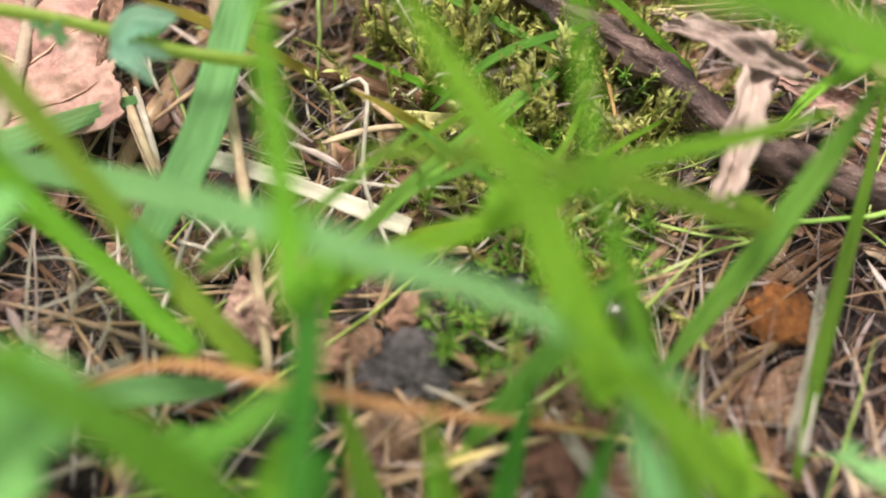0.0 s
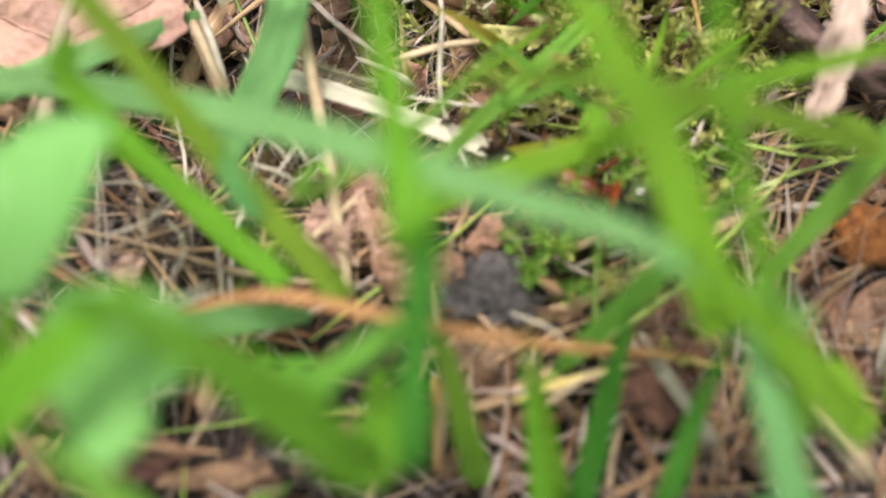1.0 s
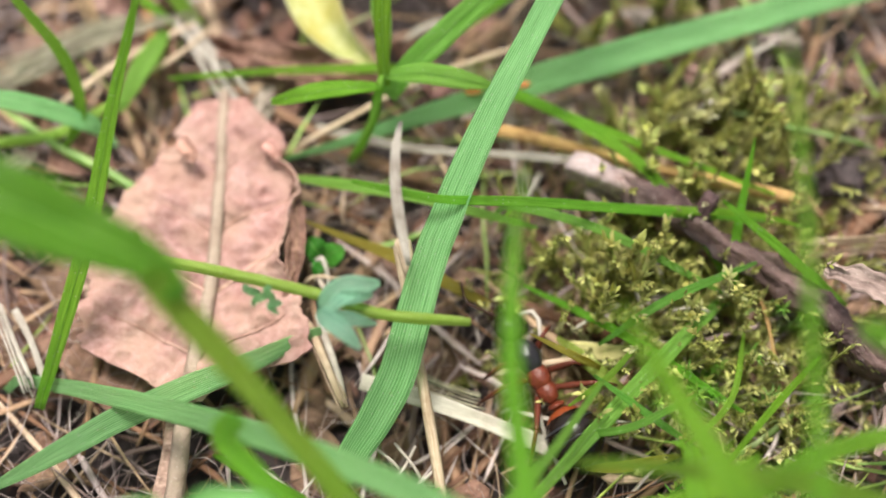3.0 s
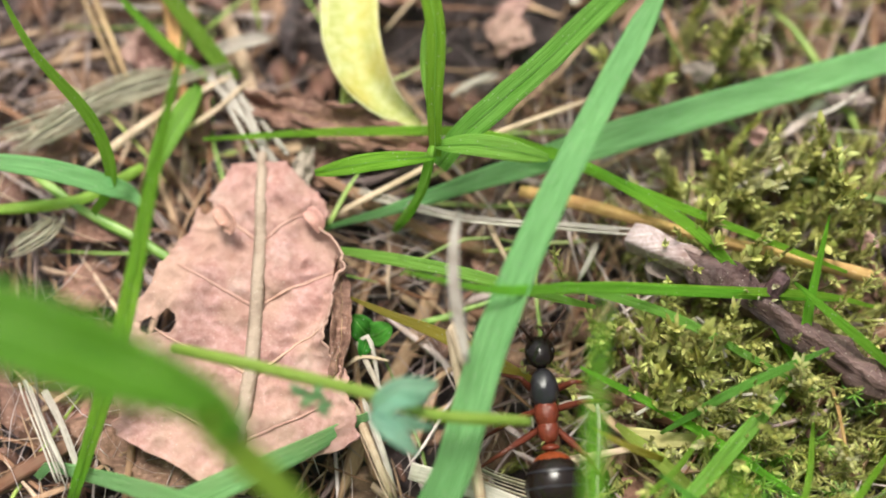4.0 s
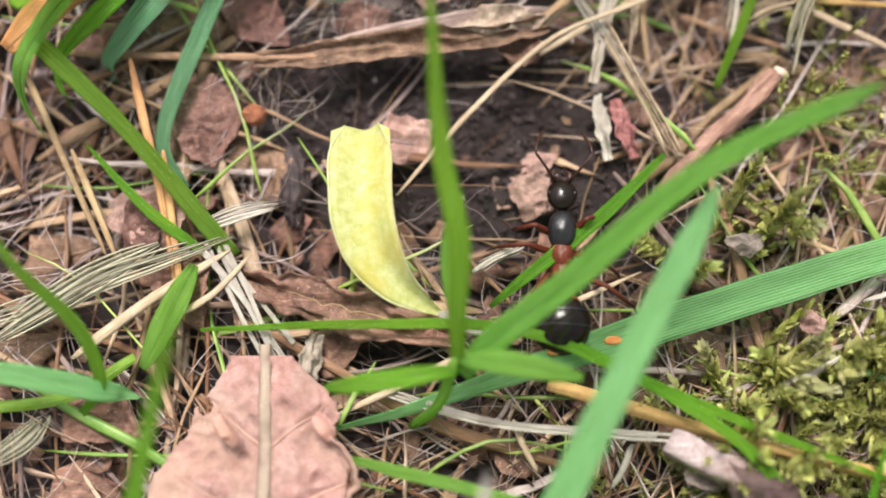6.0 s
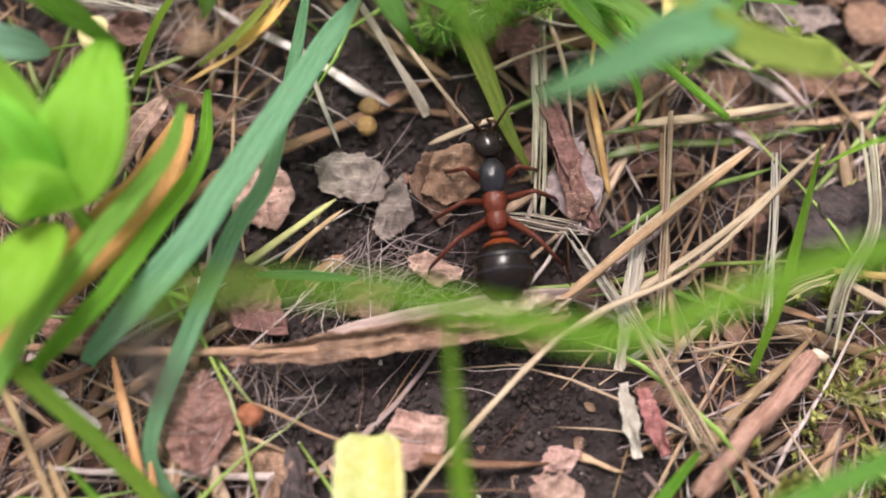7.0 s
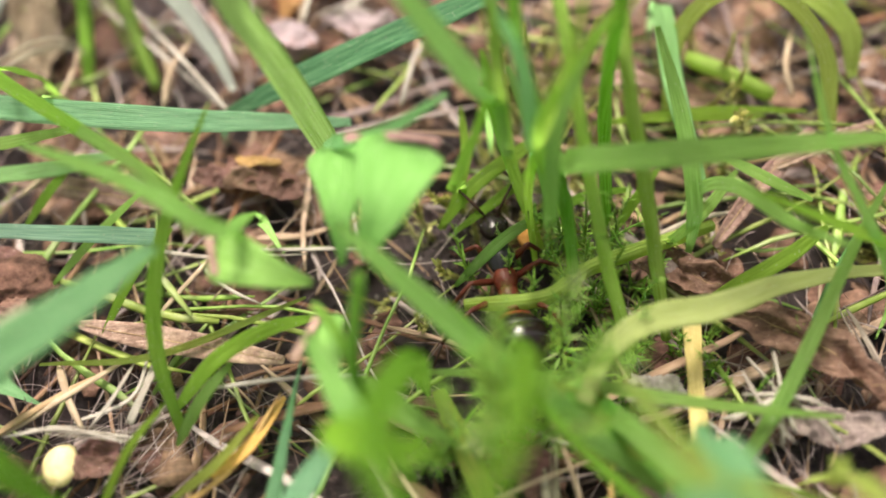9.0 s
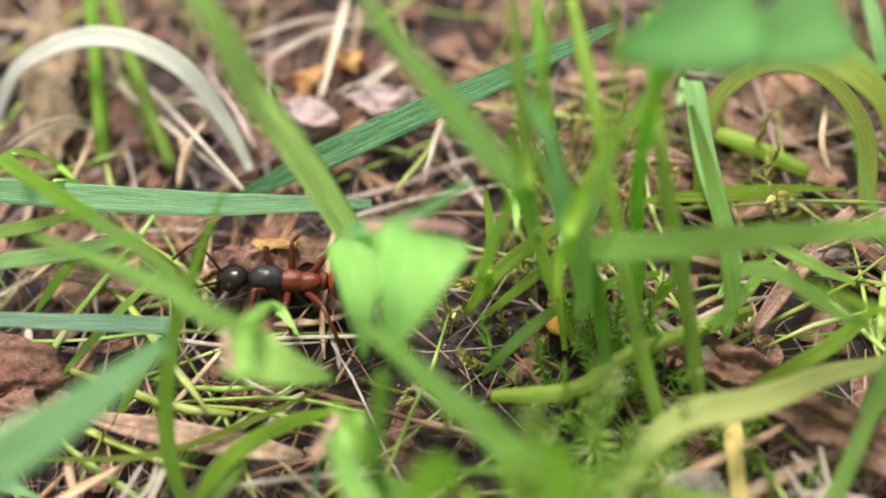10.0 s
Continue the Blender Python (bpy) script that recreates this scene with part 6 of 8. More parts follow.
blade("leaf", "lime", 2.24, [(-26.5, 49.0, 5.0), (-27.3, 51.2, 7.0), (-29.1, 54.4, 6.6)], prof='leaflet', parent=seedling)
tube("stem", "freshstem", 0.3, [(-24.5, 46.0, 0.3), (-25.1, 47.7, 3.0), (-25.9, 48.9, 5.0)], parent=seedling)
blade("leaf", "dark", 1.2, [(-24.1, 54.7, 6.0), (-26.4, 56.0, 8.0), (-28.9, 57.4, 9.5)], prof='wide', parent=seedling)
blade("leaf", "tealpale", 1.4, [(-27.2, 55.1, 5.0), (-29.0, 55.1, 6.0), (-31.6, 54.9, 6.0)], prof='leaflet', parent=seedling)
blade("grass_blade", "paledry", 0.9, [(-30.9, 58.5, 8.0), (-28.8, 58.2, 9.0), (-27.4, 59.1, 9.4), (-25.5, 61.1, 9.0)], prof='lens')
heart_seedling = thing("seedling", (-15.2, 63.9, -0.6), "light green seedling with heart-shaped leaves", "seedling", "seedlings")
blade("leaf", "softlime", 2.3, [(-15.2, 63.9, 6.2), (-15.2, 65.6, 7.6), (-15.5, 68.6, 7.2)], prof='wedge', parent=heart_seedling)
blade("leaf", "softlime", 3.3, [(-14.2, 63.3, 7.8), (-13.4, 64.8, 9.2), (-12.7, 67.6, 8.8)], prof='wedge', parent=heart_seedling)
blade("leaf", "softlime", 2.2, [(-16.4, 63.5, 5.5), (-18.1, 63.4, 6.9), (-20.1, 64.4, 6.5)], prof='wedge', parent=heart_seedling)
blade("leaf", "softlime", 1.5, [(-15.5, 59.1, 3.8), (-15.6, 60.3, 5.2), (-15.9, 62.4, 4.8)], prof='wedge', parent=heart_seedling)
blade("withered_edge", "pinkleaf", 0.35, [(-15.0, 68.0, 8.6), (-14.5, 68.0, 8.7), (-14.0, 67.9, 8.6)], prof='strip', parent=heart_seedling)
blade("withered_edge", "pinkleaf", 0.35, [(-13.5, 67.8, 9.0), (-12.5, 67.7, 9.1), (-11.4, 67.5, 9.0)], prof='strip', parent=heart_seedling)
blade("withered_edge", "pinkleaf", 0.35, [(-20.3, 65.0, 6.6), (-20.1, 64.3, 6.7), (-19.9, 63.4, 6.6)], prof='strip', parent=heart_seedling)
blade("withered_edge", "pinkleaf", 0.35, [(-17.1, 60.6, 4.9), (-16.6, 61.5, 5.0), (-16.2, 62.4, 4.9)], prof='strip', parent=heart_seedling)
tube("stem", "freshstem", 0.24, [(-12.8, 57.3, 0.4), (-14.5, 59.3, 6.0), (-14.1, 61.8, 9.6)], parent=heart_seedling)
tube("stem", "freshstem", 0.2, [(-14.5, 59.3, 6.0), (-15.1, 60.7, 7.0), (-16.0, 61.8, 7.2)], parent=heart_seedling)
blade("leaf", "softlime", 1.1, [(-13.3, 56.1, 5.0), (-14.5, 57.7, 7.0), (-16.2, 60.6, 7.4)], prof='leaflet', parent=heart_seedling)
blade("grass_blade", "dark", 0.9, [(-9.0, 55.0, 14.5), (-9.9, 52.5, 16.0), (-11.1, 50.6, 16.0)], prof='lens')
blade("grass_blade", "dark", 1.1, [(-12.9, 54.6, 14.5), (-12.0, 52.1, 16.0), (-11.1, 50.5, 16.0)], prof='lens')
blade("grass_blade", "vivid", 0.95, [(-2.7, 10.7, 5.0), (-0.3, 11.1, 6.5), (1.8, 11.7, 6.8), (4.6, 13.4, 6.0)], prof='lens')
clover = thing("clover", (-23.0, -0.1, -0.6), "light green three-leaved clover", "clover", "")
tube("stalk", "freshstem", 0.3, [(-23.0, -0.1, 0.2), (-18.6, 3.1, 5.0), (-16.2, 5.6, 8.8)], parent=clover)
blade("leaflet", "clover", 7.0, [(-16.2, 5.7, 9.0), (-16.2, 8.3, 10.0), (-16.7, 11.3, 9.6)], prof='heart', notch=0.12, parent=clover)
blade("leaflet", "clover", 6.0, [(-16.7, 5.1, 9.0), (-18.9, 5.4, 10.0), (-21.7, 5.8, 9.6)], prof='heart', notch=0.12, parent=clover)
blade("leaflet", "clover", 5.6, [(-15.3, 4.8, 9.0), (-13.1, 3.8, 10.0), (-11.2, 2.8, 9.6)], prof='heart', notch=0.12, parent=clover)
blade("curled_rim", "brownleaf", 1.0, [(-14.6, 26.2, 1.5), (-14.3, 24.1, 1.8), (-14.3, 22.2, 1.8), (-14.6, 20.2, 1.3)], prof='ragged', fold=0.4, parent=fallen)
blade("torn_flap", "oakflap", 0.9, [(-20.0, 28.3, 1.9), (-19.3, 27.5, 2.3), (-19.4, 27.1, 2.0)], prof='lens', fold=0.5, parent=fallen)
blade("torn_flap", "oakflap", 0.7, [(-16.1, 28.3, 1.7), (-15.6, 27.8, 2.1), (-15.4, 27.3, 1.8)], prof='lens', fold=0.5, parent=fallen)
blade("grass_blade", "olive", 0.42, [(-11.6, 68.4, 0.8), (-10.6, 70.8, 2.2), (-10.8, 74.5, 1.6)], prof='lens')
blade("grass_blade", "olive", 0.42, [(-7.6, 68.2, 0.8), (-5.7, 69.0, 2.2), (-3.3, 69.8, 1.6)], prof='lens')
blade("grass_blade", "olive", 0.42, [(-4.1, 68.1, 0.8), (-2.9, 69.5, 2.2), (-2.0, 70.9, 1.6)], prof='lens')
blade("grass_blade", "olive", 0.42, [(-4.7, 73.9, 0.8), (-1.3, 73.1, 2.2), (3.0, 73.5, 1.6)], prof='lens')
blade("grass_blade", "olive", 0.42, [(-30.5, 68.9, 0.8), (-29.0, 70.0, 2.2), (-28.5, 71.8, 1.6)], prof='lens')
blade("grass_blade", "olive", 0.42, [(-26.1, 63.6, 0.8), (-24.6, 65.9, 2.2), (-23.5, 68.3, 1.6)], prof='lens')
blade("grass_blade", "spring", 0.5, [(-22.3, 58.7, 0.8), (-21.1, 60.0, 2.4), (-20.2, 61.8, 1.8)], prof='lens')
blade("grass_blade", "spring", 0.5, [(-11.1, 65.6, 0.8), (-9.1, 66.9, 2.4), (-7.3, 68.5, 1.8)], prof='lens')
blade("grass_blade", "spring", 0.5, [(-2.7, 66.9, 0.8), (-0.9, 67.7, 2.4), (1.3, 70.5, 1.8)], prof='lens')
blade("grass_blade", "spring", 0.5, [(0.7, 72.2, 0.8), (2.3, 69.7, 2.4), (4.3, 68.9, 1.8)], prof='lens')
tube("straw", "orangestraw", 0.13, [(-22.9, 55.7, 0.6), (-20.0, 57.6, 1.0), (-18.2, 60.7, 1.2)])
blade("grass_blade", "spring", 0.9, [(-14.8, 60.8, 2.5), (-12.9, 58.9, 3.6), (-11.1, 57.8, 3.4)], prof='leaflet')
tube("straw", "whitestraw", 0.16, [(-29.2, 82.0, 0.8), (-25.7, 78.5, 1.4), (-21.6, 74.7, 1.0)])
tube("straw", "whitestraw", 0.14, [(-25.9, 78.3, 0.8), (-25.5, 79.7, 1.6), (-24.1, 79.5, 1.8), (-23.3, 78.3, 1.0)])
tube("straw", "straw", 0.13, [(-17.7, 87.3, 1.0), (-18.3, 83.2, 1.3), (-18.8, 79.9, 1.0)])
tube("straw", "whitestraw", 0.1, [(-21.6, 82.9, 1.0), (-19.1, 84.4, 1.3), (-16.3, 86.1, 1.0)])
tube("straw", "whitestraw", 0.1, [(-15.0, 80.7, 1.0), (-16.6, 80.9, 1.3), (-18.0, 80.5, 1.0)])
tube("straw", "straw", 0.14, [(-22.8, 86.4, 1.0), (-21.6, 87.4, 1.2), (-20.0, 88.7, 1.0)])
tube("straw", "whitestraw", 0.13, [(-13.6, 75.0, 1.0), (-13.1, 77.0, 1.3), (-12.6, 78.9, 1.0)])
tube("straw", "straw", 0.14, [(-30.5, 74.1, 1.0), (-29.6, 77.1, 1.3), (-29.6, 79.3, 1.0)])
tube("straw", "whitestraw", 0.12, [(-25.4, 67.8, 0.8), (-21.5, 67.0, 1.2), (-17.5, 67.2, 1.0)])
tube("straw", "whitestraw", 0.12, [(-22.2, 67.2, 0.8), (-19.5, 67.3, 1.2), (-13.9, 67.4, 1.0)])
tube("straw", "whitestraw", 0.1, [(-26.7, 59.7, 0.8), (-24.3, 60.6, 1.2), (-23.9, 62.8, 1.0)])
tube("straw", "straw", 0.16, [(-29.6, 59.2, 0.8), (-27.2, 60.6, 1.2), (-24.6, 62.5, 1.0)])
# straws, scraps and thin blades between the larger ones
blade("straw_strip", "straw", 0.44, [(-1.9, 54.5, 0.8), (-2.4, 49.5, 1.1), (-2.9, 44.5, 0.8)], prof='strip')
blade("straw_strip", "whitestraw", 0.66, [(-3.2, 49.8, 0.7), (-3.8, 47.1, 0.9), (-4.2, 44.5, 0.7)], prof='strip')
blade("straw_strip", "whitestraw", 0.56, [(-6.5, 49.1, 0.9), (-5.1, 46.8, 1.1), (-3.4, 44.3, 0.8)], prof='strip')
blade("straw_strip", "greystraw", 0.67, [(-9.2, 49.8, 0.6), (-7.3, 49.4, 0.8), (-5.3, 49.1, 0.6)], prof='lens')
flake("dead_leaf_fragment", "chip", (-8.6, 45.7, 1.6), (2.02, 0.85), 14)
flake("dead_leaf_fragment", "pinkleaf", (-11.8, 47.4, 0.4), (1.33, 0.67), -10)
blade("torn_dry_leaf", "redleaf", 1.11, [(-7.4, 55.6, 1.0), (-6.5, 52.7, 1.2), (-5.7, 49.9, 0.8)], prof='ragged')
blade("dead_grass_blade", "pinkleaf", 1.08, [(-25.7, 51.1, 1.2), (-24.7, 52.8, 1.8), (-23.5, 54.7, 1.4)], prof='lens')
tube("straw", "orangestraw", 0.195, [(-5.3, 56.0, 0.8), (-5.0, 53.0, 1.2), (-4.6, 50.6, 0.8)])
blade("straw_strip", "greystraw", 0.34, [(-15.3, 59.4, 0.8), (-13.7, 56.4, 1.4), (-12.4, 54.1, 1.0)], prof='strip')
tube("straw", "whitestraw", 0.12, [(-17.5, 56.4, 0.8), (-16.8, 54.4, 1.2), (-16.1, 52.8, 0.6)])
blade("dead_grass_blade", "tealdark", 0.44, [(-19.5, 47.2, 0.6), (-17.3, 47.1, 0.9), (-15.3, 47.0, 0.6)], prof='lens')
tube("straw", "olivestraw", 0.18, [(-20.4, 47.3, 0.6), (-18.5, 48.6, 1.0), (-16.2, 50.4, 0.9)])
tube("straw", "brownstraw", 0.135, [(-18.5, 47.7, 0.5), (-17.4, 48.7, 0.8), (-15.9, 50.0, 0.7)])
tube("straw", "straw", 0.2, [(-13.8, 20.1, 0.8), (-12.7, 17.8, 1.4), (-11.9, 16.0, 0.9)])
tube("straw", "whitestraw", 0.18, [(-13.3, 20.2, 0.8), (-12.4, 18.0, 1.2), (-11.8, 16.3, 0.8)])
tube("straw", "orangestraw", 0.205, [(-3.6, 4.9, 0.8), (-3.5, 3.1, 1.2), (-3.5, 1.3, 0.8)])
tube("dry_fibre", "whitestraw", 0.075, [(-10.6, 14.4, 0.7), (-9.6, 13.6, 1.2), (-9.1, 13.0, 0.7)])
tube("dry_fibre", "whitestraw", 0.075, [(-10.1, 12.3, 0.7), (-9.2, 13.3, 1.2), (-8.7, 14.4, 0.7)])
tube("dry_fibre", "whitestraw", 0.075, [(-9.6, 14.5, 0.7), (-8.7, 13.4, 1.2), (-8.2, 12.5, 0.7)])
tube("dry_fibre", "whitestraw", 0.075, [(-10.8, 13.2, 0.7), (-9.6, 12.7, 1.2), (-8.8, 12.3, 0.7)])
tube("dry_fibre", "whitestraw", 0.075, [(-9.4, 12.2, 0.7), (-8.3, 12.9, 1.2), (-7.6, 13.7, 0.7)])
flake("dead_leaf_fragment", "brownleaf", (-13.9, 2.4, 0.4), (1.55, 0.72), -8)
flake("dead_leaf_fragment", "brownleaf", (-12.0, 1.2, 0.4), (1.74, 0.61), 5)
flake("dead_leaf_fragment", "pinkleaf", (-7.9, 2.2, 0.3), (0.93, 0.62), 30)
tube("straw", "straw", 0.14, [(-16.1, 2.9, 0.9), (-14.4, 3.7, 1.3), (-12.9, 4.4, 0.8)])
tube("straw", "brownstraw", 0.12, [(-15.8, 2.4, 0.8), (-13.7, 2.3, 1.1), (-11.2, 2.1, 0.7)])
blade("grass_blade", "yellow", 0.35, [(-0.7, 17.8, 1.5), (-2.3, 18.1, 3.0), (-3.9, 18.9, 3.0)])
blade("grass_blade", "fresh", 0.32, [(3.5, 14.3, 1.2), (1.0, 15.5, 3.0), (-1.3, 17.0, 3.6)], prof='lens')
blade("grass_blade", "olive", 0.3, [(1.4, 19.4, 1.2), (-0.5, 17.2, 2.6), (-2.3, 15.8, 3.0)], prof='lens')
blade("grass_blade", "fresh", 0.33, [(-2.5, 14.9, 1.4), (-0.0, 14.8, 3.6), (3.0, 16.3, 3.4)], prof='lens')
blade("grass_blade", "vivid", 0.3, [(9.1, 18.6, 1.2), (6.1, 15.8, 3.4), (3.7, 13.1, 3.4)], prof='lens')
blade("grass_blade", "olive", 0.28, [(5.8, 19.6, 1.2), (4.5, 16.2, 3.0), (2.5, 14.2, 3.0)], prof='lens')
blade("grass_blade", "vivid", 0.42, [(10.5, 20.9, 1.2), (7.4, 22.7, 3.0), (4.7, 25.0, 3.4)], prof='lens')
blade("grass_blade", "fresh", 0.39, [(-0.7, 18.9, 1.2), (2.1, 20.5, 3.0), (6.2, 22.4, 2.6)], prof='lens')
tube("straw", "straw", 0.18, [(-5.2, 17.6, 0.8), (-3.1, 18.0, 1.3), (-1.1, 18.4, 0.9)])
tube("straw", "whitestraw", 0.11, [(-4.7, 16.0, 0.8), (-2.2, 15.5, 1.1), (0.7, 15.6, 0.8)])
blade("straw_strip", "whitestraw", 0.57, [(-27.8, 20.6, 0.9), (-26.5, 18.3, 1.2), (-25.4, 16.1, 0.8)], prof='strip')
blade("straw_strip", "whitestraw", 0.33, [(-26.9, 20.2, 0.9), (-25.9, 18.8, 1.2), (-25.1, 17.0, 0.8)], prof='strip')
blade("straw_strip", "straw", 0.61, [(-13.2, 19.1, 0.9), (-12.5, 17.4, 1.1), (-11.8, 16.0, 0.8)], prof='strip')
tube("straw", "straw", 0.15, [(-8.0, 28.3, 0.8), (-7.6, 27.2, 1.2), (-7.0, 26.2, 0.8)])
tube("straw", "whitestraw", 0.15, [(-3.1, 27.4, 0.8), (-3.6, 26.3, 1.2), (-4.0, 25.6, 0.8)])
tube("straw", "greystraw", 0.145, [(-14.1, 23.8, 0.7), (-13.2, 21.7, 1.1), (-12.1, 19.8, 0.8)])
tube("straw", "whitestraw", 0.11, [(-13.7, 22.5, 0.9), (-13.1, 22.7, 1.2), (-12.6, 20.6, 0.8)])
tube("straw", "straw", 0.095, [(-14.1, 21.5, 0.9), (-13.4, 21.9, 1.2), (-12.2, 21.8, 0.9)])
blade("straw_strip", "paledry", 0.71, [(-9.4, 17.7, 0.5), (-7.5, 16.9, 0.7), (-5.6, 16.4, 0.5)], prof='strip')
tube("straw", "orangestraw", 0.095, [(6.7, 21.5, 0.8), (6.9, 20.0, 1.2), (7.3, 17.4, 0.8)])
blade("grass_blade", "yellowgreen", 0.61, [(-2.5, 19.3, 0.9), (-1.0, 17.9, 1.4), (0.9, 16.3, 1.0)], prof='lens')
blade("straw_strip", "olivestraw", 0.82, [(-2.2, 18.9, 0.5), (-0.1, 18.7, 0.7), (2.4, 18.9, 0.5)], prof='strip')
tube("dry_fibre", "whitestraw", 0.085, [(1.1, 24.0, 1.0), (1.9, 23.1, 1.5), (2.4, 21.8, 1.0)])
tube("dry_fibre", "whitestraw", 0.085, [(2.6, 20.6, 1.0), (3.8, 20.6, 1.5), (4.7, 20.2, 1.0)])
tube("dry_fibre", "whitestraw", 0.085, [(-0.2, 22.5, 1.0), (0.8, 21.7, 1.5), (1.4, 20.6, 1.0)])
tube("dry_fibre", "whitestraw", 0.085, [(-1.8, 19.6, 1.0), (-0.5, 20.4, 1.5), (0.4, 20.8, 1.0)])
sprout = thing("seedling", (-13.3, 22.9, -0.6), "tiny dark green seedling with round leaves beside the dead leaf", "seedling", "seedlings")
blade("leaf", "deep", 1.12, [(-13.2, 22.9, 0.7), (-13.5, 23.2, 1.3), (-13.9, 23.7, 1.2)], prof='leaflet', parent=sprout)
blade("leaf", "deep", 1.12, [(-13.1, 22.9, 0.7), (-12.6, 23.0, 1.3), (-12.2, 23.3, 1.2)], prof='leaflet', parent=sprout)
blade("leaf", "deep", 0.73, [(-13.2, 22.8, 0.7), (-13.3, 22.3, 1.3), (-13.4, 21.9, 1.2)], prof='leaflet', parent=sprout)
tube("stem", "freshstem", 0.1, [(-12.9, 21.9, 0.0), (-13.1, 22.5, 0.5), (-13.2, 22.9, 0.8)], parent=sprout)
spike = thing("flower_spike", (0.6, 54.1, -0.6), "green grass flower spike with overlapping scales", "flower spike")
tube("stem", "freshstem", 0.2, [(0.6, 54.1, 1.2), (-1.7, 55.7, 2.0), (-3.6, 57.2, 2.4), (-6.2, 59.9, 2.6)], parent=spike)
for k in range(22):
    f = k / 21
    a, b = Vector((-1.7, 55.7, 2.0)), Vector((-6.2, 59.9, 2.6))
    p, way = a.lerp(b, f), (b - a).normalized()
    side = Vector((-way.y, way.x, 0)) * (1 if k % 2 else -1)
    blade("scale", "fresh" if k % 3 else "yellowgreen", 0.5, [p, p + way * 0.5 + side * 0.34 + Vector((0, 0, 0.22)), p + way * 1.15 + side * 0.42 + Vector((0, 0, 0.2))], prof='leaflet', fold=0.4, parent=spike)
blade("dead_grass_blade", "pinkleaf", 0.94, [(0.1, 67.3, 0.8), (2.5, 70.2, 1.4), (5.2, 73.1, 1.0)], prof='lens')
blade("dead_grass_blade", "pinkleaf", 0.63, [(2.5, 70.7, 1.2), (4.7, 71.5, 1.8), (8.0, 73.3, 1.2)], prof='lens')
tube("straw", "greystraw", 0.18, [(-14.1, 57.2, 0.8), (-13.1, 55.6, 1.2), (-12.2, 54.3, 0.8)])
tube("straw", "straw", 0.155, [(-12.3, 52.9, 0.8), (-10.5, 53.6, 1.1), (-8.6, 54.4, 0.8)])
flake("dead_leaf_fragment", "redleaf", (-8.0, 57.6, 0.5), (0.94, 1.41), 10)
flake("bark_flake", "greyflake", (-1.5, 66.5, 0.6), (1.41, 0.77), -30)
tube("dry_fibre", "whitestraw", 0.085, [(0.8, 62.1, 0.8), (1.6, 60.5, 1.3), (2.3, 58.9, 0.8)])
tube("dry_fibre", "whitestraw", 0.085, [(0.7, 59.2, 0.8), (1.9, 60.6, 1.3), (3.2, 62.1, 0.8)])
tube("dry_fibre", "whitestraw", 0.085, [(1.9, 62.6, 0.8), (1.8, 60.5, 1.3), (1.7, 58.4, 0.8)])
tube("dry_fibre", "whitestraw", 0.085, [(0.4, 60.5, 0.8), (1.9, 60.3, 1.3), (3.4, 60.2, 0.8)])
tube("dry_fibre", "whitestraw", 0.08, [(2.0, 60.5, 0.8), (3.0, 59.4, 1.3), (4.0, 58.4, 0.8)])
tube("dry_fibre", "whitestraw", 0.08, [(-0.5, 59.5, 0.8), (0.6, 59.6, 1.3), (1.7, 59.7, 0.8)])
blade("straw_strip", "greystraw", 0.73, [(5.0, 64.3, 0.8), (5.4, 62.7, 1.1), (6.1, 61.0, 0.8)], prof='lens')
blade("curled_dead_leaf", "brownleaf", 1.77, [(-2.6, 67.1, 0.6), (-1.0, 65.8, 1.0), (1.0, 65.0, 0.6)], prof='ragged', fold=0.5)
tube("straw", "brownstraw", 0.17, [(-30.0, 59.1, 0.8), (-28.1, 60.2, 1.2), (-26.2, 61.7, 0.8)])
tube("straw", "straw", 0.17, [(-27.8, 62.3, 0.8), (-26.9, 60.5, 1.1), (-26.2, 59.3, 0.8)])
tube("straw", "straw", 0.13, [(-23.8, 64.5, 0.8), (-22.6, 65.8, 1.2), (-21.8, 67.2, 0.9)])
blade("straw_strip", "whitestraw", 0.48, [(-28.6, 59.5, 0.8), (-26.0, 59.2, 1.0), (-23.6, 59.0, 0.8)], prof='lens')
blade("straw_strip", "whitestraw", 0.34, [(-24.4, 59.6, 0.8), (-23.9, 60.7, 1.2), (-23.6, 62.2, 0.9)], prof='strip')
flake("dead_leaf_fragment", "redleaf", (-32.0, 67.2, 1.0), (1.97, 1.18), 20)
flake("dead_leaf_fragment", "brownleaf", (-30.6, 65.1, 1.0), (1.54, 1.02), -20)
flake("dead_leaf_fragment", "redleaf", (-25.3, 58.0, 0.4), (1.32, 0.60), 0)
tube("straw", "straw", 0.11, [(-18.4, 85.1, 0.9), (-17.3, 82.9, 1.2), (-16.9, 86.5, 1.0)])
tube("straw", "whitestraw", 0.135, [(-17.3, 80.5, 0.9), (-16.1, 81.3, 1.3), (-15.1, 82.5, 0.9)])
flake("dead_leaf_fragment", "pinkleaf", (-19.3, 79.6, 1.0), (1.62, 0.81), -40)
flake("dead_leaf_fragment", "pinkleaf", (-15.5, 78.6, 0.8), (1.48, 0.94), 10)
blade("dead_grass_blade", "straw", 0.47, [(-25.0, 75.4, 0.8), (-24.7, 76.8, 1.4), (-25.5, 79.0, 1.0)], prof='lens')
blade("grass_blade", "yellowgreen", 0.32, [(-28.5, 62.2, 1.0), (-23.3, 62.3, 1.6), (-17.4, 64.9, 1.4)], prof='lens')
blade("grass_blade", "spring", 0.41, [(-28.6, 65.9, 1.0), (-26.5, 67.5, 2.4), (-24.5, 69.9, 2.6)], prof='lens')
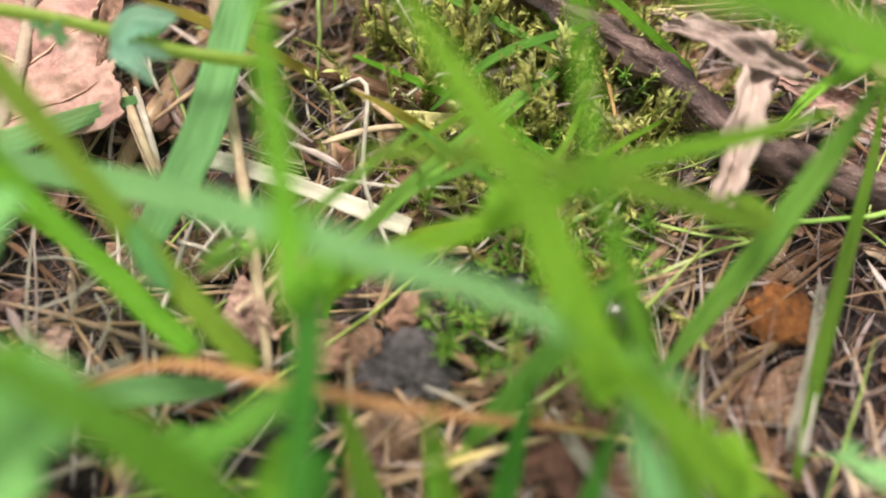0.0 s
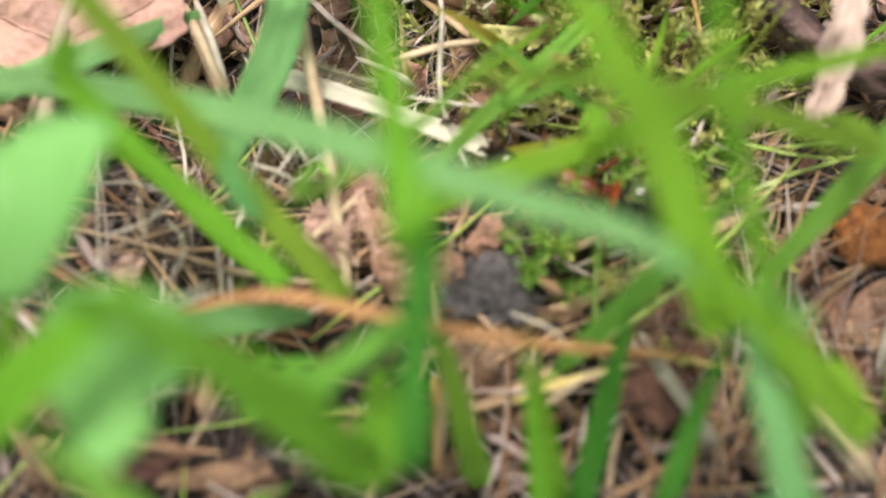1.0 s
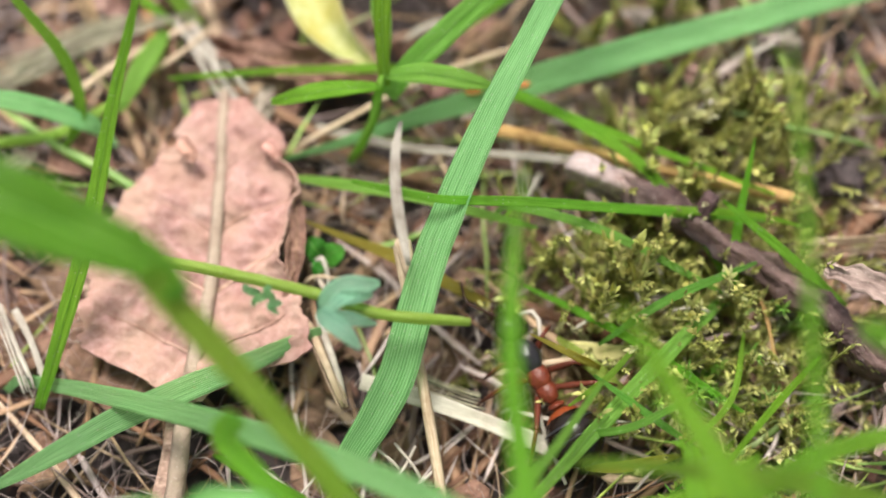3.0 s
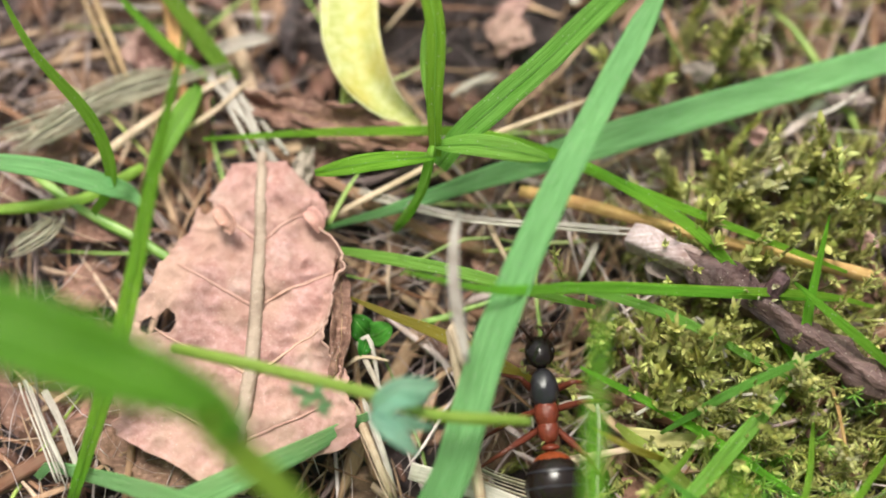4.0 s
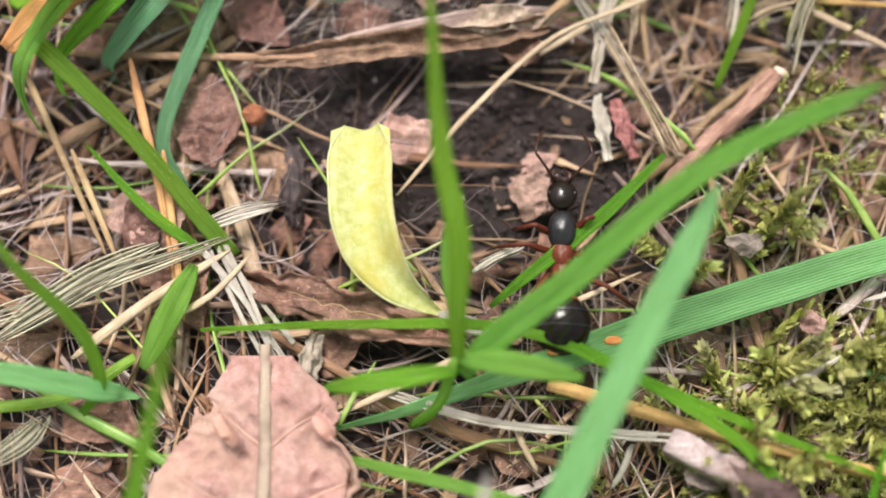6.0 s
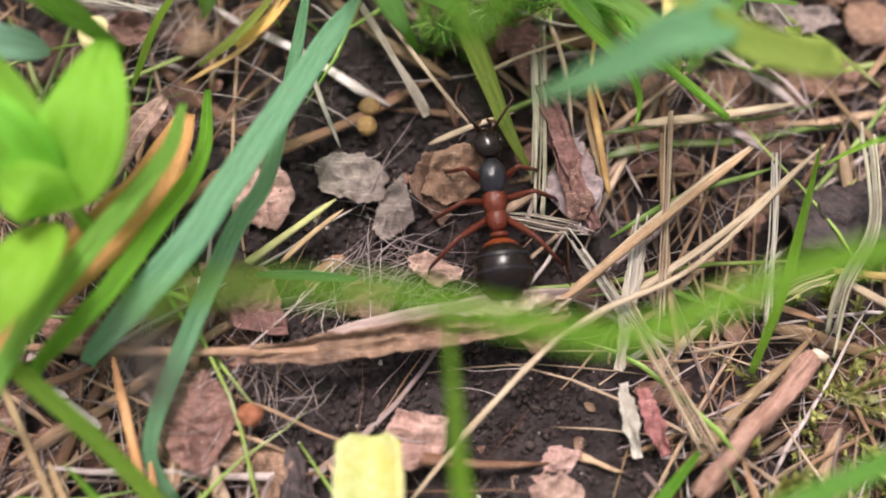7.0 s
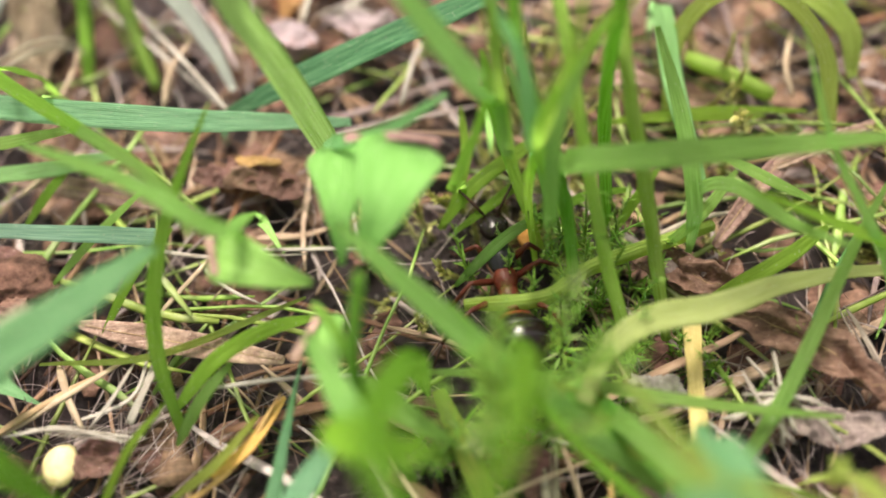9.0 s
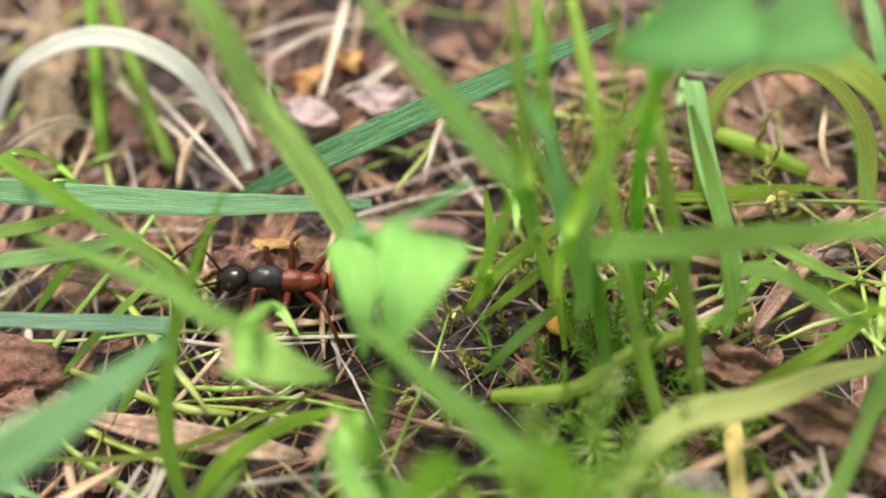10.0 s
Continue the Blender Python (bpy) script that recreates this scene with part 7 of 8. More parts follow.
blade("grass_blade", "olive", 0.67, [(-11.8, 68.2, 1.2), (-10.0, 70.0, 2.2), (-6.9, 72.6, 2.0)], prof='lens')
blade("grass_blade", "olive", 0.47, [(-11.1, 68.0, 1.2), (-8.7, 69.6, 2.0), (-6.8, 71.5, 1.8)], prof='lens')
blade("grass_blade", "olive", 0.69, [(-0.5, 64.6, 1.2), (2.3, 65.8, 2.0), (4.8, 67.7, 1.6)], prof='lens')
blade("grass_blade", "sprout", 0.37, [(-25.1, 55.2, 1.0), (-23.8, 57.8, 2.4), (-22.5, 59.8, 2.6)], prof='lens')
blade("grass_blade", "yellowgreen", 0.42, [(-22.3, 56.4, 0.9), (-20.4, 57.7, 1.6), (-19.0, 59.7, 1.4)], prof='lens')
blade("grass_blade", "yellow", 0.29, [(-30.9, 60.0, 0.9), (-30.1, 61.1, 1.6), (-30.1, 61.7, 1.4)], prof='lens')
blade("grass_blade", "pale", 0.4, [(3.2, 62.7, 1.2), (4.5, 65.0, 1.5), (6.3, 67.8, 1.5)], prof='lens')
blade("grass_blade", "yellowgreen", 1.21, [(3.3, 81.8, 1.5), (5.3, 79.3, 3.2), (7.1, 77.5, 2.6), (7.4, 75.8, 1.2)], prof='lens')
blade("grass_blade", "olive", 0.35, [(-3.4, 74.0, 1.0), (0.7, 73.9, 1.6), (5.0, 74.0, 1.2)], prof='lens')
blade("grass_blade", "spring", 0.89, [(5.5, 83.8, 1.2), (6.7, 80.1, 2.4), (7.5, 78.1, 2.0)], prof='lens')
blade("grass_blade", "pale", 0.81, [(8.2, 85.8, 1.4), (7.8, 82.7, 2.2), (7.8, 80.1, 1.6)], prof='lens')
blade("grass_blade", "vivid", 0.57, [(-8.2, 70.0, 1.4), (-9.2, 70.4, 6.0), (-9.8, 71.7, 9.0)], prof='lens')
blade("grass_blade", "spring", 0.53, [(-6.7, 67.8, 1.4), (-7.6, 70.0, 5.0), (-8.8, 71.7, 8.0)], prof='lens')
tube("straw", "straw", 0.155, [(4.7, 75.0, 0.8), (4.4, 76.4, 1.4), (5.2, 79.0, 1.0)])
blade("dead_grass_blade", "pinkleaf", 0.76, [(-4.5, 76.1, 1.0), (-3.1, 75.9, 1.6), (-1.5, 75.8, 1.2)], prof='lens')
tube("straw", "greystraw", 0.165, [(-3.4, 67.2, 0.8), (-1.0, 68.2, 1.4), (1.2, 68.9, 1.0)])
tube("straw", "straw", 0.15, [(-31.1, 70.5, 0.8), (-29.7, 71.6, 1.2), (-28.3, 73.0, 0.8)])
tube("straw", "whitestraw", 0.115, [(-22.4, 67.0, 0.8), (-20.8, 65.5, 1.1), (-19.4, 64.9, 0.8)])
flake("dead_leaf_fragment", "pinkleaf", (4.4, 32.7, 1.0), (0.78, 0.65), 0.4)
flake("dead_leaf_fragment", "greyflake", (1.9, 35.8, 1.0), (0.93, 0.53), 0.3)
flake("dead_leaf_fragment", "greyflake", (8.6, 34.4, 1.2), (1.18, 0.46), -0.3)
flake("dead_leaf_fragment", "pinkleaf", (8.7, 27.7, 1.2), (0.76, 0.56), -0.3)
tube("straw", "whitestraw", 0.15, [(3.0, 29.9, 1.4), (4.1, 30.3, 1.7), (5.5, 31.1, 1.5)])
tube("straw", "whitestraw", 0.115, [(6.7, 33.5, 1.2), (7.9, 33.9, 1.5), (9.7, 35.3, 1.2)])
tube("straw", "whitestraw", 0.105, [(4.7, 4.9, 1.2), (5.4, 3.6, 1.5), (6.2, 2.5, 1.2)])
tube("straw", "straw", 0.135, [(9.2, 4.8, 1.0), (10.5, 3.0, 1.5), (12.2, 1.2, 1.1)])
tube("straw", "whitestraw", 0.095, [(7.1, 6.4, 1.2), (9.0, 4.6, 1.6), (9.8, 2.8, 1.2)])
tube("straw", "whitestraw", 0.09, [(-16.4, 2.8, 1.2), (-14.5, 3.5, 1.6), (-12.8, 4.6, 1.2)])
tube("straw", "straw", 0.11, [(-3.6, 8.1, 2.0), (-3.3, 4.8, 2.4), (-3.4, 1.7, 1.6)])
tube("straw", "whitestraw", 0.08, [(-9.6, 2.1, 1.2), (-7.3, 1.5, 1.5), (-5.3, 1.9, 1.1)])
tube("straw", "straw", 0.095, [(0.0, 3.4, 1.2), (1.7, 4.6, 1.6), (4.1, 5.3, 1.2)])
tube("straw", "whitestraw", 0.085, [(-0.8, 7.2, 1.2), (0.9, 6.3, 1.6), (2.1, 4.7, 1.2)])
tube("straw", "whitestraw", 0.105, [(-29.3, 59.0, 1.2), (-26.8, 59.2, 1.6), (-24.2, 58.7, 1.2)])
tube("straw", "whitestraw", 0.095, [(-25.8, 59.4, 1.2), (-25.0, 60.3, 1.6), (-24.4, 62.1, 1.2)])
tube("straw", "whitestraw", 0.12, [(-21.0, 60.8, 1.6), (-18.0, 61.0, 2.0), (-14.7, 61.3, 1.6)])
tube("straw", "whitestraw", 0.115, [(-0.3, 59.3, 1.2), (1.8, 60.1, 1.6), (3.7, 59.8, 1.2)])
tube("straw", "whitestraw", 0.095, [(0.4, 61.4, 1.2), (1.0, 59.6, 1.6), (2.1, 58.3, 1.2)])
tube("straw", "bleached", 0.145, [(-27.6, 81.5, 1.6), (-24.2, 77.5, 2.0), (-21.5, 74.4, 1.6)])
tube("straw", "bleached", 0.165, [(-17.5, 86.2, 1.6), (-17.9, 82.4, 2.2), (-18.5, 79.6, 1.6)])
tube("straw", "bleached", 0.11, [(-22.4, 83.7, 1.6), (-20.0, 84.3, 2.0), (-17.6, 85.2, 1.6)])
tube("straw", "bleached", 0.11, [(-21.1, 82.4, 1.6), (-18.9, 83.5, 2.0), (-16.4, 84.6, 1.6)])
tube("straw", "bleached", 0.12, [(-16.8, 79.9, 1.6), (-15.4, 80.9, 2.0), (-14.7, 82.1, 1.6)])
tube("straw", "straw", 0.155, [(-24.8, 74.9, 1.4), (-24.5, 76.7, 2.0), (-23.7, 79.1, 1.6)])
tube("straw", "bleached", 0.13, [(-12.9, 78.0, 1.4), (-13.2, 76.1, 1.8), (-13.6, 75.0, 1.4)])
flake("bark_flake", "lavender", (-19.1, 78.8, 1.8), (1.46, 1.05), 0.6)
flake("bark_flake", "lavender", (-16.0, 79.7, 1.4), (1.75, 0.74), 0.1)
tube("straw", "straw", 0.11, [(-14.0, 58.5, 1.0), (-12.3, 55.9, 1.4), (-10.5, 53.7, 1.0)])
tube("straw", "straw", 0.11, [(-7.1, 59.2, 0.9), (-6.4, 56.3, 1.3), (-6.1, 53.6, 0.9)])
tube("straw", "orangestraw", 0.1, [(-4.6, 59.2, 0.9), (-5.2, 56.3, 1.3), (-4.5, 53.7, 0.9)])
tube("straw", "straw", 0.085, [(-10.3, 55.9, 0.9), (-8.1, 56.9, 1.3), (-5.1, 58.1, 0.9)])
tube("straw", "whitestraw", 0.085, [(-8.8, 59.4, 0.9), (-6.3, 58.3, 1.3), (-3.5, 58.7, 0.9)])
flake("dead_leaf_fragment", "redleaf", (-8.7, 57.7, 0.8), (1.19, 0.75), 0.5)
flake("dead_leaf_fragment", "pinkleaf", (-3.6, 56.3, 0.8), (0.99, 0.74), -0.4)
clod("grey_clod", "greyclod", (-1.5, 8.3, -0.2), (1.75, 1.5, 0.8))
clod("rust_clod", "rustclod", (-20.3, 71.4, 0.4), (1.5, 0.9, 0.7))
clod("rust_clod", "rustclod", (-19.5, 81.8, 0.4), (0.8, 0.6, 0.5))
clod("rust_clod", "rustclod", (-17.4, 82.8, 0.4), (0.9, 0.6, 0.5))
clod("brown_clod", "brownclod", (-31.5, 66.2, 0.6), (2.6, 1.4, 1.0))
clod("brown_clod", "brownclod", (-31.7, 66.2, 0.6), (1.6, 1.0, 0.8))
clod("orange_seed", "orangeseed", (-7.8, 68.2, 0.3), (0.55, 0.6, 0.3))
clod("pale_pebble", "grit", (-3.0, 60.8, 0.4), (1.0, 0.8, 0.6), label="pale grey rounded pebble in the litter")
clod("pale_seed", "paleseed", (-27.0, 58.0, 0.6), (0.7, 0.9, 0.45))
clod("red_seed", "redseed", (-19.5, 41.4, 0.6), (0.55, 0.5, 0.5))
clod("amber_grain", "amber", (-14.9, 54.9, 0.1), (0.5, 0.42, 0.35))
clod("amber_grain", "amber", (-15.0, 54.0, 0.1), (0.45, 0.45, 0.32))
clod("black_clod", "blackclod", (11.2, 27.7, 0.4), (1.3, 1.1, 0.8))
clod("amber_lump", "amberleaf", (13.4, 10.5, -0.1), (1.25, 1.3, 0.22))
clod("brown_clod", "brownclod", (4.5, 4.6, -0.2), (1.4, 1.3, 0.9))
clod("pale_seed", "orangeseed", (-26.8, 58.2, 0.6), (0.3, 0.3, 0.25))
clod("black_clod", "blackclod", (5.8, 49.8, 0.2), (2.4, 1.7, 0.8))
clod("black_clod", "blackclod", (-17.6, 38.4, -0.2), (0.6, 1.6, 0.6))
flake("dead_leaf_fragment", "redleaf", (-21.4, 71.2, 1.2), (1.5, 0.8), 10)
flake("dead_leaf_fragment", "redleaf", (-18.8, 70.6, 1.1), (1.4, 0.9), -20)
flake("dead_leaf_fragment", "rust", (-20.1, 71.7, 1.4), (1.2, 0.5), 0)
flake("dead_leaf_fragment", "pinkleaf", (-7.0, 38.0, 0.2), (1.1, 1.3), 25)
flake("dead_leaf_fragment", "pinkleaf", (-8.2, 38.5, -0.3), (1.1, 0.9), 25)
flake("dead_leaf_fragment", "pinkleaf", (-7.3, 39.2, -0.2), (1.2, 1.0), 25)
flake("dead_leaf_fragment", "pinkleaf", (-15.3, 8.9, 0.3), (0.8, 0.7), 25)
flake("dead_leaf_fragment", "pinkleaf", (-13.1, 40.8, 0.3), (1.6, 1.3), 20)
flake("dead_leaf_fragment", "pinkleaf", (-23.7, 36.3, 0.3), (1.4, 1.2), 40)
flake("bark_flake", "greyflake", (-15.8, 51.4, 0.2), (1.7, 1.3), -30)
flake("bark_flake", "greyflake", (-13.8, 50.4, 0.2), (1.0, 1.5), -15)
flake("bark_flake", "brownleaf", (-12.1, 51.1, 0.3), (0.9, 1.7), 0)
flake("dead_leaf_fragment", "redleaf", (-19.7, 46.0, 0.4), (2.3, 1.5), -10)
flake("dead_leaf_fragment", "redleaf", (-21.8, 40.9, 0.6), (1.5, 2.6), 10)
flake("dead_leaf_fragment", "brownleaf", (-8.1, 45.0, 0.9), (1.3, 1.1), 10)
flake("dead_leaf_fragment", "redleaf", (-24.0, 36.3, 0.5), (1.2, 1.1), 40)
flake("dead_leaf_fragment", "brownleaf", (-23.0, 46.0, 0.2), (1.6, 1.6), 50)
flake("bark_flake", "redleaf", (-6.2, 51.2, 0.8), (0.7, 1.6), 10)
flake("dead_leaf_fragment", "redleaf", (-8.7, 32.1, 0.4), (1.2, 0.6), -20)
flake("dead_leaf_fragment", "brownleaf", (-22.2, 33.6, 0.4), (2.2, 1.6), -30)
flake("dead_leaf_fragment", "brownleaf", (-15.5, 32.1, 0.3), (1.6, 2.0), -20)
flake("dead_leaf_fragment", "redleaf", (-15.3, 2.0, 0.2), (1.8, 1.3), 10)
flake("dead_leaf_fragment", "brownleaf", (-11.0, 0.5, 0.2), (1.6, 1.2), 40)
flake("dead_leaf_fragment", "brownleaf", (-1.6, 10.3, 0.3), (0.9, 0.7), 40)
flake("dead_leaf_fragment", "redleaf", (-15.0, 46.2, 0.2), (1.4, 0.9), 15)
flake("dead_leaf_fragment", "redleaf", (-28.6, 64.5, 0.5), (1.6, 0.9), 0)
flake("dead_leaf_fragment", "brownleaf", (-19.9, 71.1, 1.2), (1.8, 1.1), -10)
flake("dead_leaf_fragment", "brownleaf", (-19.8, 71.3, 1.2), (1.6, 0.8), -10)
flake("dead_leaf_fragment", "chip", (-18.9, 79.3, 0.6), (0.9, 1.9), 40)
flake("dead_leaf_fragment", "rust", (-19.3, 81.3, 1.0), (0.8, 0.6), 20)
flake("dead_leaf_fragment", "rust", (-17.2, 82.5, 1.0), (0.7, 0.6), 70)
flake("dead_leaf_fragment", "brownleaf", (-11.4, 51.8, 0.4), (1.8, 1.2), 20)
flake("bark_flake", "lavender", (-6.0, 50.6, 0.3), (1.2, 1.6), 30)
flake("dead_leaf_fragment", "brownleaf", (-11.8, 32.2, 0.3), (1.8, 0.8), -5)
flake("dead_leaf_fragment", "brownleaf", (-25.2, 28.2, 0.1), (2.0, 1.8), 20)
flake("dead_leaf_fragment", "pinkleaf", (-24.1, 36.7, 0.2), (1.3, 1.2), 10)
flake("dead_leaf_fragment", "pinkleaf", (-8.0, 10.5, 0.3), (0.8, 1.2), 15)
flake("dead_leaf_fragment", "pinkleaf", (-8.0, 10.5, 0.3), (1.2, 1.6), -30)
flake("dead_leaf_fragment", "brownleaf", (-4.1, 8.9, 0.1), (1.5, 1.5), 10)
flake("dead_leaf_fragment", "pinkleaf", (-21.3, 19.9, 0.3), (3.0, 2.4), 20)
flake("dead_leaf_fragment", "brownleaf", (-22.5, 18.6, 0.2), (3.6, 2.6), -10)
flake("dead_leaf_fragment", "redleaf", (-25.4, 58.6, 0.3), (1.2, 0.8), 0)
flake("bark_flake", "lavender", (-7.2, 70.7, 0.3), (0.8, 1.0), 0)
flake("dead_leaf_fragment", "brownleaf", (-1.7, 66.4, 0.4), (2.4, 1.0), -25)
flake("bark_flake", "greyflake", (4.4, 59.2, 0.2), (2.2, 1.2), 0)
flake("dead_leaf_fragment", "pinkleaf", (-19.2, 50.6, 0.1), (1.6, 2.0), 0)
flake("bark_flake", "greyflake", (0.2, 26.5, 1.0), (1.8, 0.9), -20)
flake("dead_leaf_fragment", "brownleaf", (4.6, 33.5, 0.3), (0.9, 0.8), 0)


# ---- the ant
def ellipsoid(bm, at, size, pitch=0.0, rough=0.0, flat=0.0):
    made = bmesh.ops.create_uvsphere(bm, u_segments=24, v_segments=16, radius=1.0)["verts"]
    r = Matrix.Rotation(pitch, 3, "X")
    for v in made:
        d = v.co.copy()
        k = 1 + rough * noise.noise(d * 2.0 + Vector(at))
        q = Vector((d.x * size[0] * k, d.y * size[1] * k, d.z * size[2] * k * (1 - flat * (d.z > 0))))
        v.co = (r @ q + Vector(at)) * MM


def limb(bm, points, radii):
    rings = []
    pts = [Vector(p) for p in points]
    for i, (p, r) in enumerate(zip(pts, radii)):
        t = (pts[min(i + 1, len(pts) - 1)] - pts[max(i - 1, 0)]).normalized()
        a = t.cross(Vector((0.31, 0.17, 0.93))).normalized()
        b = t.cross(a)
        rings.append([bm.verts.new((p + a * (math.cos(w) * r) + b * (math.sin(w) * r)) * MM) for w in [2 * math.pi * k / 10 for k in range(10)]])
    for r0, r1 in zip(rings, rings[1:]):
        for k in range(10):
            bm.faces.new((r0[k], r0[(k + 1) % 10], r1[(k + 1) % 10], r1[k]))
    bm.faces.new(rings[0][::-1])
    bm.faces.new(rings[-1])


LEGS = []


def build_ant():
    ant = new("ant")
    tagged(ant, "red and black wood ant walking over the litter", "ant")
    bm = bmesh.new()
    ellipsoid(bm, (0, 2.95, 0.15), (0.64, 0.74, 0.48), -0.25, 0.06)
    head = part("head", bm, "ant_black", ant, "dull black head")
    for s in (-1, 1):
        bm = bmesh.new()
        ellipsoid(bm, (s * 0.53, 2.95, 0.32), (0.12, 0.19, 0.17))
        part("eye", bm, "ant_black", head)
        bm = bmesh.new()
        limb(bm, [(s * 0.34, 3.6, 0.0), (s * 0.38, 3.95, -0.1), (s * 0.12, 4.15, -0.16)], [0.15, 0.12, 0.05])
        part("mandible", bm, "ant_brown", head, "dark brown mandible")
        bm = bmesh.new()
        limb(bm, [(s * 0.3, 3.5, 0.3), (s * 0.75, 4.0, 0.75), (s * 1.15, 4.45, 1.0), (s * 1.22, 4.5, 1.0)], [0.07, 0.06, 0.06, 0.05])
        limb(bm, [(s * 1.2, 4.5, 1.0), (s * 1.15, 5.0, 0.75), (s * 0.95, 5.5, 0.35), (s * 0.85, 5.8, 0.1)], [0.05, 0.065, 0.075, 0.05])
        part("antenna", bm, "ant_brown", head, "elbowed dark antenna")
    bm = bmesh.new()
    limb(bm, [(0, 2.35, 0.1), (0, 2.05, 0.15), (0, 1.8, 0.2)], [0.22, 0.2, 0.3])
    ellipsoid(bm, (0, 1.35, 0.28), (0.60, 0.86, 0.56), 0.1, 0.07)
    part("pronotum", bm, "ant_grey", ant, "dark grey satiny front of the thorax")
    bm = bmesh.new()
    ellipsoid(bm, (0, 0.35, 0.12), (0.52, 0.72, 0.5), 0.1, 0.05)
    ellipsoid(bm, (0, -0.35, 0.05), (0.46, 0.62, 0.46), -0.15, 0.05)
    part("thorax", bm, "ant_red", ant, "orange-red rear thorax")
    bm = bmesh.new()
    limb(bm, [(0, -0.8, -0.1), (0, -1.1, -0.1), (0, -1.45, -0.05)], [0.2, 0.17, 0.25])
    ellipsoid(bm, (0, -1.1, 0.2), (0.40, 0.17, 0.42), 0.15)
    part("petiole", bm, "ant_red", ant, "upright red petiole scale")
    bm = bmesh.new()
    ellipsoid(bm, (0, -2.65, 0.30), (1.24, 1.30, 1.06), 0.12, 0.02)
    gaster = part("gaster", bm, "ant_black", ant, "glossy black rounded abdomen")
    bm = bmesh.new()
    ellipsoid(bm, (0, -1.99, 0.30), (0.92, 0.73, 0.79), 0.12, 0.03)
    part("front_saddle", bm, "ant_saddle", gaster, "orange-red front of the abdomen")
    for y, k in ((-2.1, 1.09), (-2.75, 1.20), (-3.35, 1.03)):
        bm = bmesh.new()
        rings = []
        for q in range(3):
            yy = y + (q - 1) * 0.05
            w = 1.004 * math.sqrt(max(0.05, 1 - ((yy + 2.65) / 1.36) ** 2)) + (0.008 if q == 1 else 0)
            rings.append([bm.verts.new(Vector((1.24 * w * math.cos(a), yy, 0.30 + (yy + 2.65) * 0.12 + 1.06 * w * math.sin(a))) * MM) for a in [2 * math.pi * i / 36 for i in range(36)]])
        for r0, r1 in zip(rings, rings[1:]):
            for i in range(36):
                bm.faces.new((r0[i], r0[(i + 1) % 36], r1[(i + 1) % 36], r1[i]))
        part("segment_rim", bm, "ant_grey", gaster, "thin dull segment edge")
    spec = [(1.3, 1.6, 1.9, 2.6), (0.5, 2.2, 0.2, 0.1), (-0.3, 2.3, -2.3, -3.4)]
    for k, (y0, reach, y1, y2) in enumerate(spec):
        for s in (-1, 1):
            hip = Vector((s * 0.38, y0, -0.2))
            knee = Vector((s * reach * 0.72, y0 + (y1 - y0) * 0.55, 0.85))
            ankle = Vector((s * reach * 1.2, y1, -0.55))
            toe = Vector((s * reach * 1.38, y2, -1.45))
            bm = bmesh.new()
            limb(bm, [Vector((0, 0, 0)), (knee - hip) * 0.15, (knee - hip) * 0.5, (knee - hip) * 0.9, knee - hip], [0.17, 0.14, 0.16, 0.11, 0.09])
            leg = part("leg", bm, "ant_leg", ant, "thin reddish leg")
            leg.location = hip * MM
            bm = bmesh.new()
            limb(bm, [knee - hip, (knee * 0.5 + ankle * 0.5) - hip, ankle - hip], [0.09, 0.10, 0.07])
            part("shin", bm, "ant_leg", leg)
            bm = bmesh.new()
            limb(bm, [ankle - hip, (ankle * 0.5 + toe * 0.5) - hip + Vector((0, 0, -0.05)), toe - hip], [0.055, 0.045, 0.03])
            part("foot", bm, "ant_brown", leg)
            LEGS.append((leg, hip, (k + (s > 0)) % 2, s))
    return ant


ANT = build_ant()

